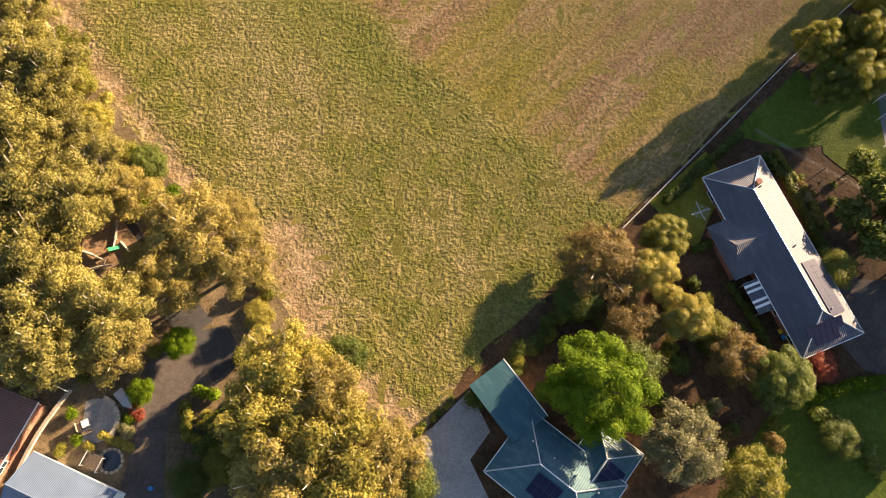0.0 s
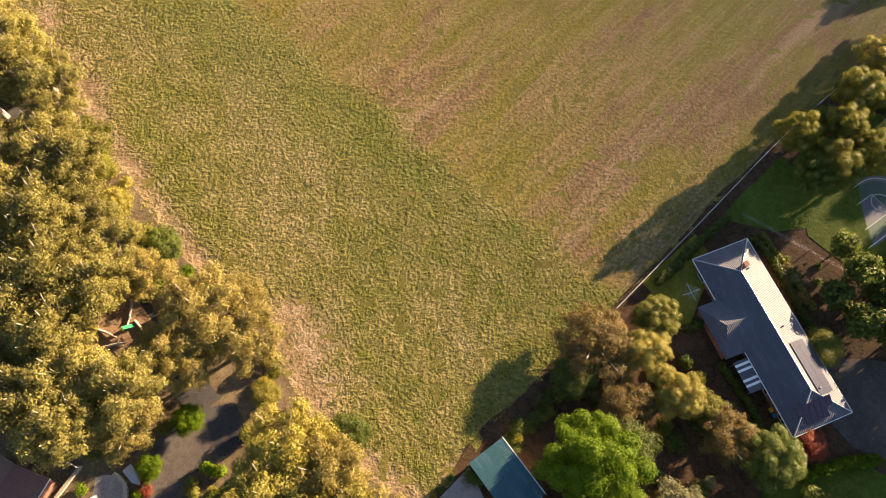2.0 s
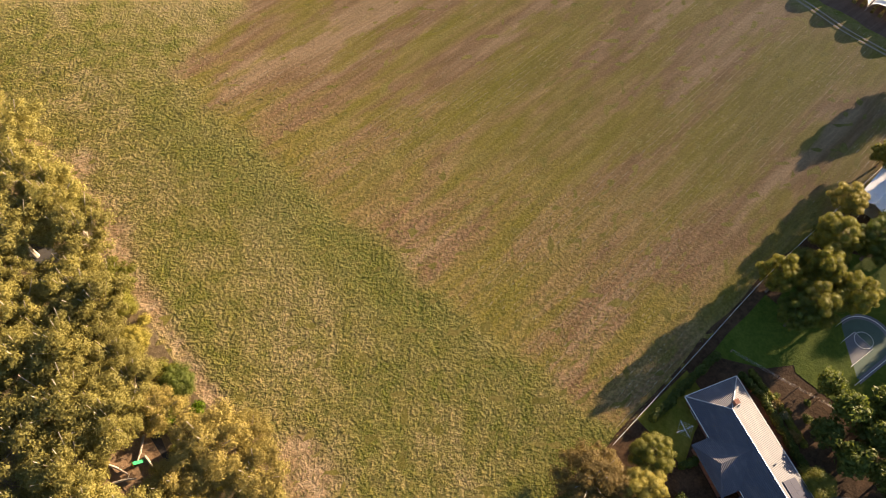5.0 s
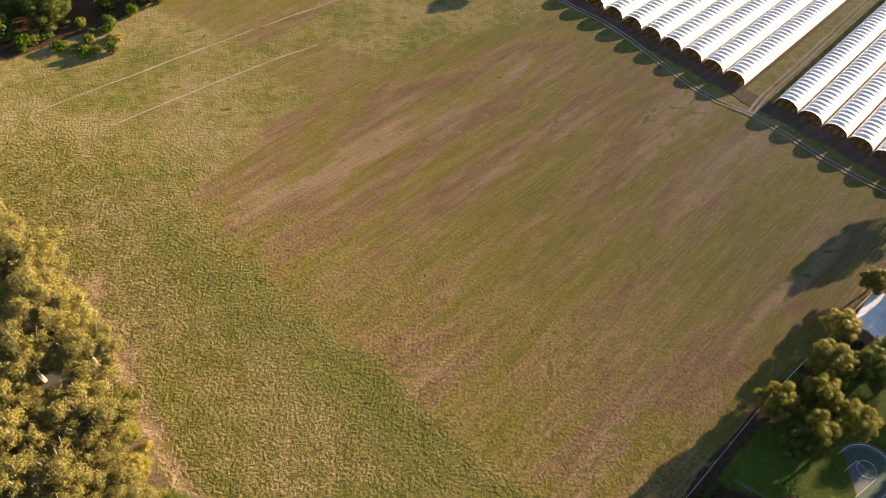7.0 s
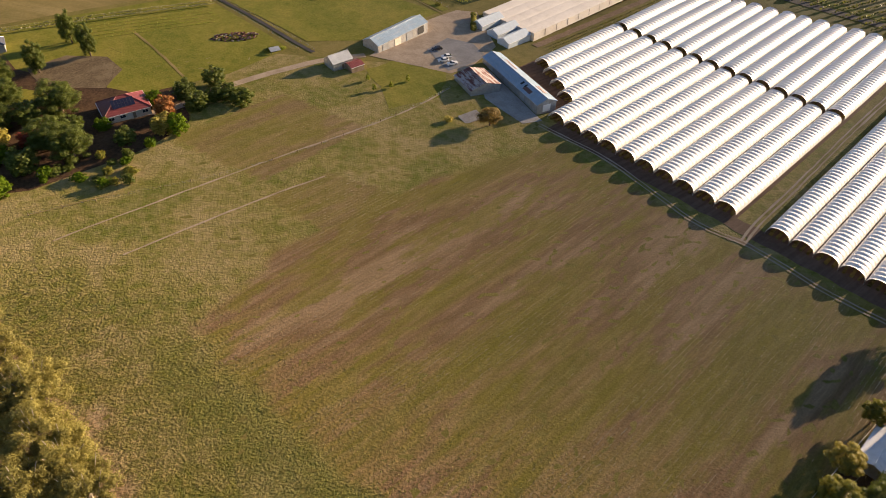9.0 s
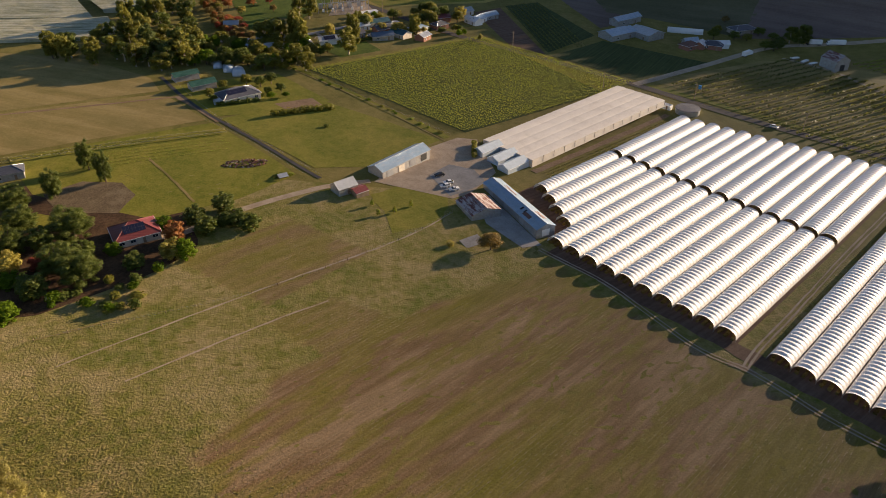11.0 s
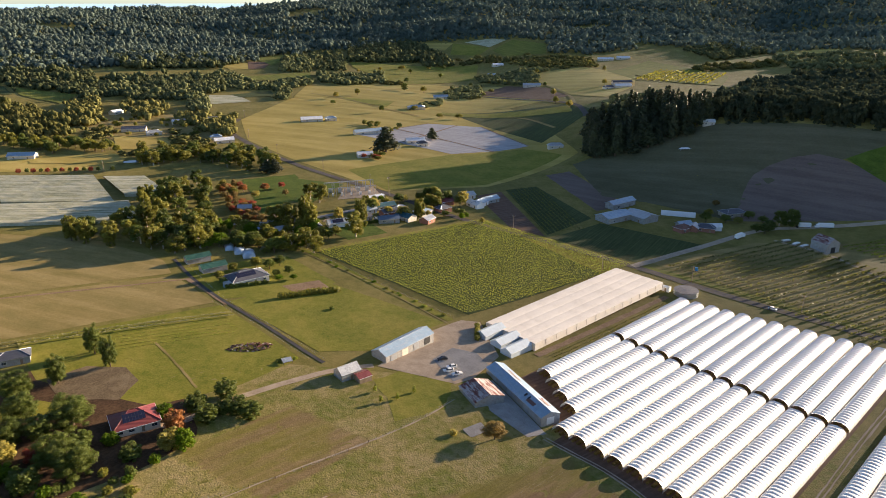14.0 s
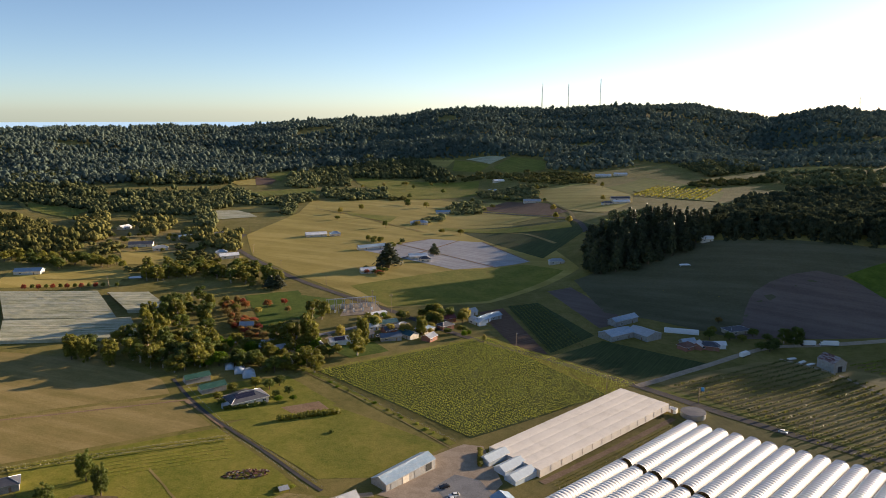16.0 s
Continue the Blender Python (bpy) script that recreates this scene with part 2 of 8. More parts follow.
BROWN = leafy("brown_leaf", (0.13, 0.09, 0.024), (0.28, 0.198, 0.058))
SILVER = leafy("silver_leaf", (0.13, 0.135, 0.06), (0.34, 0.31, 0.15))
RED = leafy("red_leaf", (0.2, 0.04, 0.022), (0.42, 0.11, 0.055))
ORANGE = leafy("orange_leaf", (0.22, 0.085, 0.024), (0.42, 0.19, 0.055))
PINE = leafy("pine_needle", (0.026, 0.036, 0.02), (0.075, 0.085, 0.034), 0.1)
VINE = leafy("vine_leaf", (0.18, 0.225, 0.022), (0.35, 0.375, 0.042))
VINEFAR = leafy("vine_leaf_dry", (0.06, 0.075, 0.014), (0.16, 0.16, 0.035))
WOODS = leafy("woods", (0.07, 0.085, 0.042), (0.17, 0.18, 0.08), 0.12, 1.0, 0.0)
# Same woods in a warmer olive, the evening light put into the colour.
WOODSLIT = leafy("woods_olive_lit", (0.085, 0.09, 0.03), (0.19, 0.175, 0.06), 0.12, 1.0, 0.0)
# Same woods darkened: their backlit shade is put into the colour.
BACKLITWOODS = leafy("woods_backlit", (0.028, 0.042, 0.028), (0.085, 0.098, 0.055), 0.2, 1.0, 0.0)
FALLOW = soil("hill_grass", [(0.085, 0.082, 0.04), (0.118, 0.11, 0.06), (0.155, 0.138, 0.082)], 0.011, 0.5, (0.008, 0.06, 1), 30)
VINEGRASS = soil("vine_rows_green", [(0.1, 0.12, 0.018), (0.165, 0.175, 0.028), (0.24, 0.225, 0.045)], 0.02, 0.7, (0.012, 0.22, 1), 60)
HILLSOIL = soil("bare_hill_soil", [(0.125, 0.09, 0.075), (0.165, 0.122, 0.102), (0.205, 0.155, 0.13)], 0.012, 0.6, (0.01, 0.12, 1), 35)
WOODFLOOR = soil("woodland_soil", [(0.1, 0.07, 0.04), (0.17, 0.125, 0.07), (0.25, 0.19, 0.115)], 0.16, 2.2)
# Haze is put into the colour: bluer, less contrast than nearer woods.
WOODSHAZED = leafy("woods_far_hazed", (0.098, 0.132, 0.112), (0.132, 0.165, 0.13), 0.12, 1.0, 0.0)
BARK = plain("pale_bark", (0.42, 0.36, 0.28), 0.9, vary=0.4, patch=1.2, bump=0.3)
BARKDARK = plain("dark_bark", (0.14, 0.1, 0.07), 0.95, vary=0.4, patch=1.2, bump=0.4)
SLATE = sheet("dark_grey_roofing", (0.072, 0.076, 0.096), 0.68, 0.03, 0.3, 1, (0.2, 0.2, 0.2), 0.2)
TEAL = sheet("teal_roofing", (0.02, 0.085, 0.105), 0.55, 0.0, 0.33, 0, (0.15, 0.25, 0.25), 0.25)
BLUEROOF = sheet("pale_blue_roofing", (0.27, 0.37, 0.47), 0.4, 0.25, 0.25, 0, (0.5, 0.5, 0.48), 0.3)
# Darker copy of the blue roofing, a house roof's shade put into it.
BLUESLATE = sheet("blue_grey_roofing", (0.085, 0.125, 0.19), 0.5, 0.1, 0.25, 0)
YARDGREY = soil("worn_grey_asphalt", [(0.2, 0.195, 0.195), (0.26, 0.255, 0.255), (0.33, 0.32, 0.31)], 0.15, 3.0, bump=0.15, depth=0.03)
PANELEDGE = plain("dark_panel_edge", (0.07, 0.075, 0.09), 0.9, spec=0.1)
PALESTEEL = plain("pale_painted_steel", (0.4, 0.4, 0.4), 0.5)
REDROOF = sheet("dark_red_roofing", (0.16, 0.032, 0.032), 0.5, 0.1, 0.3, 0)
RUSTROOF = sheet("rusty_roofing", (0.40, 0.36, 0.35), 0.75, 0.0, 0.25, 0, (0.13, 0.035, 0.025), 1.0)
TILEROOF = sheet("brown_tiles", (0.16, 0.075, 0.055), 0.7, 0.0, 0.35, 0, (0.1, 0.06, 0.05), 0.4)
ZINC = sheet("zinc_roofing", (0.42, 0.44, 0.46), 0.4, 0.5, 0.25, 0, (0.3, 0.3, 0.3), 0.3)
GREENROOF = sheet("green_roofing", (0.018, 0.075, 0.055), 0.5, 0.1, 0.25, 0)
WHITEROOF = sheet("white_roofing", (0.72, 0.73, 0.74), 0.4, 0.1, 0.25, 0)
FILM = plain("white_plastic_film", (0.92, 0.9, 0.86), 0.5, spec=1.0, vary=0.05, patch=0.15, grain=1.5, bump=0.05, stain=(0.5, 0.48, 0.45), amount=0.25)


def lets_light(m, share):
    """Lets part of the light through a thin sheet."""
    nt = m.node_tree
    p = nt.nodes["Principled BSDF"]
    tr, mx = nt.nodes.new("ShaderNodeBsdfTranslucent"), nt.nodes.new("ShaderNodeMixShader")
    tr.inputs["Color"].default_value = (0.82, 0.78, 0.7, 1)
    mx.inputs[0].default_value = share
    nt.links.new(p.outputs[0], mx.inputs[1])
    nt.links.new(tr.outputs[0], mx.inputs[2])
    nt.links.new(mx.outputs[0], nt.nodes["Material Output"].inputs["Surface"])


lets_light(FILM, 0.22)
FILM.node_tree.nodes["Principled BSDF"].inputs["Coat Weight"].default_value = 0.6
FILM.node_tree.nodes["Principled BSDF"].inputs["Coat Roughness"].default_value = 0.42
FILMOLD = plain("dusty_plastic_film", (0.66, 0.61, 0.54), 0.55, vary=0.08, patch=0.1, grain=1.0, bump=0.05, stain=(0.36, 0.32, 0.27), amount=0.4)
GLASSHOUSE = plain("milky_greenhouse_sheet", (0.45, 0.52, 0.58), 0.3, vary=0.1, stain=(0.4, 0.4, 0.4), amount=0.3)
STEEL = plain("galvanised_steel", (0.5, 0.5, 0.5), 0.4, 0.8)
BRICK = plain("red_brick", (0.28, 0.13, 0.09), 0.9, vary=0.3, patch=2.0)
PLASTER = plain("cream_render", (0.6, 0.55, 0.46), 0.85)
TINWALL = plain("weathered_tin_wall", (0.38, 0.38, 0.37), 0.55, 0.4, vary=0.2, stain=(0.22, 0.12, 0.07), amount=0.5)
WHITE = plain("white_paint", (0.78, 0.78, 0.76), 0.5, vary=0.06)
TIMBER = plain("weathered_timber", (0.25, 0.18, 0.12), 0.9, vary=0.3)
STONE = plain("garden_stone", (0.42, 0.36, 0.28), 0.9, vary=0.3, patch=1.5, bump=0.4)
DARK = plain("dark_opening", (0.03, 0.03, 0.03), 0.8)
PANE = plain("window_glass", (0.03, 0.04, 0.05), 0.08, vary=0.05, bump=0.0, spec=0.8)
SOLAR = plain("solar_glass", (0.018, 0.022, 0.05), 0.5, vary=0.1, bump=0.0, spec=0.05)
ALU = plain("aluminium_edge", (0.55, 0.56, 0.58), 0.35, 0.7)
COURTGREEN = plain("court_green", (0.06, 0.1, 0.075), 0.8, vary=0.1)
COURTGREY = plain("court_grey", (0.13, 0.135, 0.15), 0.8, vary=0.1)
CARWHITE = plain("white_car_paint", (0.75, 0.75, 0.74), 0.25, vary=0.03, bump=0.0)
CARDARK = plain("dark_car_paint", (0.03, 0.03, 0.035), 0.2, vary=0.03, bump=0.0)
CARBLUE = plain("blue_car_paint", (0.12, 0.22, 0.4), 0.25, vary=0.03, bump=0.0)
RUBBER = plain("tyre_rubber", (0.02, 0.02, 0.02), 0.8, vary=0.05)
PLASTICGREEN = plain("green_plastic", (0.02, 0.3, 0.12), 0.4, vary=0.05)
PLASTICBLUE = plain("blue_plastic", (0.03, 0.2, 0.45), 0.4, vary=0.05)
PLASTICYELLOW = plain("yellow_plastic", (0.6, 0.4, 0.03), 0.4, vary=0.05)
SEA = plain("glowing_haze_sea", (0.4, 0.5, 0.6), 0.9, vary=0.05, patch=0.002)
# Faint emission stands in for sunlit haze over the sea.
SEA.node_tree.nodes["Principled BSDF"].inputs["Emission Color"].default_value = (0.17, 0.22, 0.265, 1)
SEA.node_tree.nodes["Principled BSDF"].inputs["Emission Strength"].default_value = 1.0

# ---- building tools ----
rng = random.Random(7)


def smooth(a, b, v):
    k = min(1.0, max(0.0, (v - a) / (b - a)))
    return k * k * (3 - 2 * k)


# bearing in degrees and height of the skyline hills
SKYLINE = [(-180, 60), (-60, 70), (-33, 72), (-22, 78), (-18, 70), (-14, 94), (-8, 112), (-3, 122), (1, 136), (6, 134),
           (12, 147), (17, 153), (20, 120), (22, 100), (23.6, 115), (26, 143), (29, 122), (40, 112), (70, 90), (180, 60)]


def far_height(x, y):
    r, az = math.hypot(x, y), math.degrees(math.atan2(x, y))
    if r < 1150:
        return 0.0
    top = float(np.interp(az, [k[0] for k in SKYLINE], [k[1] for k in SKYLINE]))
    up = smooth(1150, 3300, r)
    roll = (14 * math.sin(x / 210 + 1.3) * math.sin(y / 260) + (13 * math.sin(x / 97 + y / 160) * math.sin(y / 120 + 1) * smooth(1650, 1900, r))) * smooth(1150, 1700, r) * (1 - smooth(2500, 3100, r))
    return top * (0.25 * smooth(1150, 2000, r) + 0.75 * up * up) * (1 - 0.5 * smooth(3350, 4400, r)) + roll


def height(x, y):
    z = -11 * math.tanh(x / 125) * (1 - 0.45 * smooth(250, 520, y) - 0.2 * smooth(520, 900, y))
    u = 0.35 * x + 0.937 * y
    z += 50 * smooth(520, 760, u) * smooth(40, 330, x + 0.15 * (y - 600)) * (1 - 0.45 * smooth(800, 1050, u))
    # Eastern rise, mostly out of view, added to shade the hillside.
    z += 20 * smooth(360, 580, x) * smooth(540, 690, y) * (1 - smooth(820, 1000, y))
    return z + far_height(x, y)


class Shape:
    """Vertices and faces of one mesh."""

    def __init__(self):
        self.v, self.f = [], []

    def add(self, verts, faces, m=None):
        k = len(self.v)
        self.v += [tuple(m @ Vector(p)) for p in verts] if m else [tuple(p) for p in verts]
        self.f += [tuple(k + i for i in face) for face in faces]
        return self

    def box(self, cx, cy, cz, sx, sy, sz, m=None):
        x, y, z = sx / 2, sy / 2, sz / 2
        p = [(cx + a * x, cy + b * y, cz + c * z) for c in (-1, 1) for a, b in ((-1, -1), (1, -1), (1, 1), (-1, 1))]
        return self.add(p, [(3, 2, 1, 0), (4, 5, 6, 7), (0, 1, 5, 4), (1, 2, 6, 5), (2, 3, 7, 6), (3, 0, 4, 7)], m)

    def tube(self, path, radii, sides=6, cap=True):
        k = len(self.v)
        for i, p in enumerate(path):
            p = Vector(p)
            d = (Vector(path[min(i + 1, len(path) - 1)]) - Vector(path[max(i - 1, 0)])).normalized()
            a = d.cross(Vector((0.31, 0.95, 0.1))).normalized()
            b = d.cross(a)
            for s in range(sides):
                w = 2 * math.pi * s / sides
                self.v.append(tuple(p + (a * math.cos(w) + b * math.sin(w)) * radii[i]))
        for i in range(len(path) - 1):
            for s in range(sides):
                self.f.append((k + i * sides + s, k + i * sides + (s + 1) % sides, k + (i + 1) * sides + (s + 1) % sides, k + (i + 1) * sides + s))
        if cap:
            self.f.append(tuple(k + (len(path) - 1) * sides + s for s in range(sides)))
            self.f.append(tuple(k + s for s in reversed(range(sides))))
        return self

    def prism(self, outline, y0, y1, m=None):
        """An outline of (x, z) drawn out along y."""
        n = len(outline)
        p = [(x, y0, z) for x, z in outline] + [(x, y1, z) for x, z in outline]
        f = [(i, (i + 1) % n, n + (i + 1) % n, n + i) for i in range(n)] + [tuple(reversed(range(n))), tuple(range(n, 2 * n))]
        return self.add(p, f, m)

    def slab(self, outline, z0, z1, m=None):
        """An outline of (x, y) drawn up from z0 to z1."""
        n = len(outline)
        p = [(x, y, z0) for x, y in outline] + [(x, y, z1) for x, y in outline]
        f = [(i, (i + 1) % n, n + (i + 1) % n, n + i) for i in range(n)] + [tuple(reversed(range(n))), tuple(range(n, 2 * n))]
        return self.add(p, f, m)

    def mesh(self, name, material, soft=False):
        me = bpy.data.meshes.new(name)
        me.from_pydata(self.v, [], self.f)
        me.materials.append(material)
        if soft:
            me.polygons.foreach_set("use_smooth", [True] * len(me.polygons))
        return me


def quick_mesh(name, verts, faces, material, soft=False):
    """A mesh from arrays of vertices (n, 3) and of faces that all have k corners (m, k)."""
    me = bpy.data.meshes.new(name)
    n, (m, k) = len(verts), faces.shape
    me.vertices.add(n)
    me.vertices.foreach_set("co", np.asarray(verts, np.float32).ravel())
    me.loops.add(m * k)
    me.loops.foreach_set("vertex_index", faces.astype(np.int32).ravel())
    me.polygons.add(m)
    me.polygons.foreach_set("loop_start", np.arange(m, dtype=np.int32) * k)
    me.materials.append(material)
    me.update(calc_edges=True)
    if soft:
        me.polygons.foreach_set("use_smooth", [True] * m)
    return me


def part(name, shape, material, parent, label="", soft=False, at=None):
    me = shape.mesh(name, material, soft) if isinstance(shape, Shape) else shape
    ob = new(name, me)
    ob.parent = parent
    if at is not None:
        ob.matrix_basis = at
    return tagged(ob, label)


def thing(name, x, y, turn=0.0, label="", category="", group="", kind="", dz=0.0):
    ob = new(name)
    ob.empty_display_size = 0.5
    ob.matrix_basis = pose(x, y, height(x, y) + dz, 0, 0, turn)
    return tagged(ob, label, category, group, kind)


# ---- ground ----
def steps(inner0, inner1, step, outer0, outer1):
    a = list(np.arange(inner0, inner1 + 0.1, step))
    k, d = inner1, step
    while k < outer1:
        d *= 1.12
        k = min(outer1, k + d)
        a.append(k)
    k, d = inner0, step
    while k > outer0:
        d *= 1.12
        k = max(outer0, k - d)
        a.insert(0, k)
    return a


CELL = 12.5
xs, ys = steps(-1000, 1000, CELL, -4950, 4950), steps(-100, 1250, CELL, -3500, 4950)
gv = np.array([(x, y, height(x, y)) for y in ys for x in xs])
nx, ny = len(xs), len(ys)
ii, jj = np.meshgrid(np.arange(nx - 1), np.arange(ny - 1))
base = (jj * nx + ii).ravel()
gf = np.stack([base, base + 1, base + nx + 1, base + nx], 1)
ground = tagged(new("ground", quick_mesh("ground", gv, gf, GRASS, True)), "rolling olive and straw coloured pasture", "ground", kind="structure")


def drape(name, corners, material, label, dz=0.12, ragged=0.8, category="field"):
    """A field laid on the ground, cut along the ground's own cells; ragged is the unevenness of its edge in metres."""
    pts = []
    for i, a in enumerate(corners):
        b = corners[(i + 1) % len(corners)]
        n = max(1, int(math.dist(a, b) / 5)) if ragged else 1
        for s in range(n):
            x, y = a[0] + (b[0] - a[0]) * s / n, a[1] + (b[1] - a[1]) * s / n
            q = noise.noise_vector(Vector((x * 0.13, y * 0.13, 3.0))) * ragged if ragged else Vector((0, 0, 0))
            pts.append((x + q.x, y + q.y))
    bm = bmesh.new()
    bm.faces.new([bm.verts.new((x, y, 0)) for x, y in pts])
    bmesh.ops.triangulate(bm, faces=bm.faces[:], ngon_method="EAR_CLIP")
    for axis in (0, 1):
        lo, hi = min(p[axis] for p in pts), max(p[axis] for p in pts)
        k = math.ceil(lo / CELL) * CELL
        while k < hi:
            co, no = ((k, 0, 0), (1, 0, 0)) if axis == 0 else ((0, k, 0), (0, 1, 0))
            bmesh.ops.bisect_plane(bm, geom=bm.verts[:] + bm.edges[:] + bm.faces[:], plane_co=co, plane_no=no)
            k += CELL
    bmesh.ops.dissolve_limit(bm, angle_limit=0.001, verts=[], edges=[])
    for v in bm.verts:
        v.co.z = height(v.co.x, v.co.y) + dz
    bmesh.ops.recalc_face_normals(bm, faces=bm.faces[:])
    if sum(f.normal.z for f in bm.faces) < 0:
        bmesh.ops.reverse_faces(bm, faces=bm.faces[:])
    me = bpy.data.meshes.new(name)
    bm.to_mesh(me)
    bm.free()
    me.materials.append(material)
    return tagged(new(name, me), label, category, kind="structure")


def curve(points, step=4.0):
    """A smooth line through points, resampled."""
    p = [Vector((*q, 0)) for q in points]
    p = [p[0] * 2 - p[1]] + p + [p[-1] * 2 - p[-2]]
    out = []
    for i in range(1, len(p) - 2):
        n = max(2, int((p[i + 1] - p[i]).length / step))
        for s in range(n):
            t = s / n
            a, b, c, d = p[i - 1], p[i], p[i + 1], p[i + 2]
            out.append(0.5 * (2 * b + (c - a) * t + (2 * a - 5 * b + 4 * c - d) * t * t + (3 * b - a - 3 * c + d) * t ** 3))
    return out + [p[-2]]


def ribbon(name, points, width, material, label, dz=0.16, category="road", ragged=0.25, step=4.0):
    """A road, path or strip along a line."""
    line = curve(points, step)
    s = Shape()
    for i, p in enumerate(line):
        d = (line[min(i + 1, len(line) - 1)] - line[max(i - 1, 0)]).normalized()
        side = Vector((-d.y, d.x, 0))
        for k in (-1, -0.33, 0.33, 1):
            q = p + side * (width / 2 * k + (noise.noise(p * 0.2 + Vector((k * 7, 0, 0))) * ragged if abs(k) == 1 else 0))
            s.v.append((q.x, q.y, height(q.x, q.y) + dz))
    for i in range(len(line) - 1):
        for k in range(3):
            a = i * 4 + k
            s.f.append((a + 1, a, a + 4, a + 5))
    me = s.mesh(name, material)
    return tagged(new(name, me), label, category, kind="structure")


# ---- plants ----
def ico(level):
    bm = bmesh.new()
    bmesh.ops.create_icosphere(bm, subdivisions=level, radius=1.0)
    v = np.array([p.co[:] for p in bm.verts])
    f = np.array([[p.index for p in q.verts] for q in bm.faces])
    bm.free()
    return v, f


ICO1 = ico(1)


def crown_mesh(name, lobes, leaves, size, material, seed, long=1.4, droop=0.0, hollow=0.74):
    """A crown: leaf clumps set over the skins of many lobes (x, y, z, radius), round rough dark hearts."""
    r = np.random.RandomState(seed)
    L = np.array(lobes)
    pick = r.choice(len(L), leaves * 2, p=L[:, 3] ** 2 / (L[:, 3] ** 2).sum())
    d = r.normal(size=(len(pick), 3))
    d[:, 2] += 0.25
    d /= np.linalg.norm(d, axis=1)[:, None]
    pos = L[pick, :3] + d * L[pick, 3:4] * r.uniform(hollow - 0.02, 1.96 - hollow, (len(pick), 1)) * np.array([1, 1, 0.85])
    keep = np.ones(len(pick), bool)
    for x, y, z, q in lobes:
        keep &= ((pos - (x, y, z)) ** 2).sum(1) > (hollow * q) ** 2
    pos, d = pos[keep][:leaves], d[keep][:leaves]
    n = d + r.normal(size=d.shape) * 0.36
    n /= np.linalg.norm(n, axis=1)[:, None]
    t = np.cross(n, r.normal(size=n.shape))
    t[:, 2] -= droop
    t -= n * (t * n).sum(1)[:, None]
    t /= np.linalg.norm(t, axis=1)[:, None] + 1e-6
    b = np.cross(n, t)
    s = size * r.uniform(0.6, 1.35, (len(pos), 1))
    v = np.stack([pos + t * s * long * 0.8, pos + b * s * 0.6 - t * s * long * 0.5 + n * s * 0.1, pos - b * s * 0.6 - t * s * long * 0.5], 1).reshape(-1, 3)
    tri = np.arange(len(v)).reshape(-1, 3)
    hearts, hf = [], []
    for x, y, z, q in (lobes if leaves > 1200 else lobes[::2]):
        k = ICO1[0] * ((hollow - 0.08) * q) * (1 + 0.15 * r.normal(size=(len(ICO1[0]), 1))) * np.array([1, 1, 0.85]) + (x, y, z)
        hf.append(ICO1[1] + len(v) + len(ICO1[0]) * len(hearts))
        hearts.append(k)
    return quick_mesh(name, np.concatenate([v] + hearts), np.concatenate([tri] + hf), material)


def lobes_of(form, seed):
    """Lobes of a crown for a tree about 12 m high."""
    r = random.Random(seed)
    out = []
    if form == "gum":
        for i in range(96):
            a, q = i * 2.4 + r.uniform(-0.6, 0.6), math.sqrt((i + 0.5) / 96) * r.uniform(3.5, 4.8)
            out.append((q * math.cos(a), q * math.sin(a), 10.8 - 0.15 * q * q - 3.6 * r.random() ** 1.3, r.uniform(0.35, 0.95)))
    elif form == "round":
        for i in range(34):
            z = 1 - 1.5 * (i + 0.5) / 34
            a, w = i * 2.4 + r.uniform(-0.3, 0.3), math.sqrt(max(0.05, 1 - z * z))
            k = r.uniform(2.2, 3.9)
            out.append((k * w * math.cos(a), k * w * math.sin(a), 6.6 + k * z * 1.25, r.uniform(0.75, 1.5)))
        out.append((0, 0, 6.6, 2.6))
    elif form == "puff":
        for i in range(46):
            z = 1 - 1.25 * (i + 0.5) / 46
            a, w = i * 2.4 + r.uniform(-0.35, 0.35), math.sqrt(max(0.05, 1 - z * z))
            k = r.uniform(2.6, 4.1)
            out.append((k * w * math.cos(a), k * w * math.sin(a), 6.4 + k * z * 1.2, r.uniform(0.5, 1.05)))
        out.append((0, 0, 6.0, 2.9))
    elif form == "bushy":
        for i in range(54):
            z = 1 - 1.95 * (i + 0.5) / 54
            a, w = i * 2.4 + r.uniform(-0.35, 0.35), math.sqrt(max(0.12, 1 - z * z * 0.8))
            k = r.uniform(2.3, 3.9)
            out.append((k * w * math.cos(a), k * w * math.sin(a), max(0.9, 5.7 + k * z * 1.45), r.uniform(0.6, 1.15)))
        out += [(0, 0, 7.2, 2.4), (0, 0, 4.2, 2.5)]
    elif form == "shrub":
        for i in range(10):
            a, q = r.uniform(0, 6.28), math.sqrt(r.random()) * 0.9
            out.append((q * math.cos(a), q * math.sin(a), r.uniform(0.4, 1.2), r.uniform(0.45, 0.75)))
    elif form == "pine":
        for i in range(22):
            z = i / 21
            a, q = i * 2.4, (1 - z) * 2.4 + 0.15
            out.append((q * math.cos(a) * 0.7, q * math.sin(a) * 0.7, 2.2 + z * 9.6, 0.5 + (1 - z) * 1.1))
    elif form == "tall":
        for i in range(20):
            z = r.random()
            a, q = r.uniform(0, 6.28), math.sqrt(r.random()) * (1.2 + 1.9 * math.sin(3.14 * min(1, z * 0.8 + 0.12)))
            out.append((q * math.cos(a), q * math.sin(a), 1.9 + z * 9.0, r.uniform(0.7, 1.35)))
    return out


BARE_HEIGHT = {"gum": 12.0, "puff": 11.8, "round": 11.5, "bushy": 12.0, "shrub": 1.9, "pine": 12.5, "tall": 12.0}
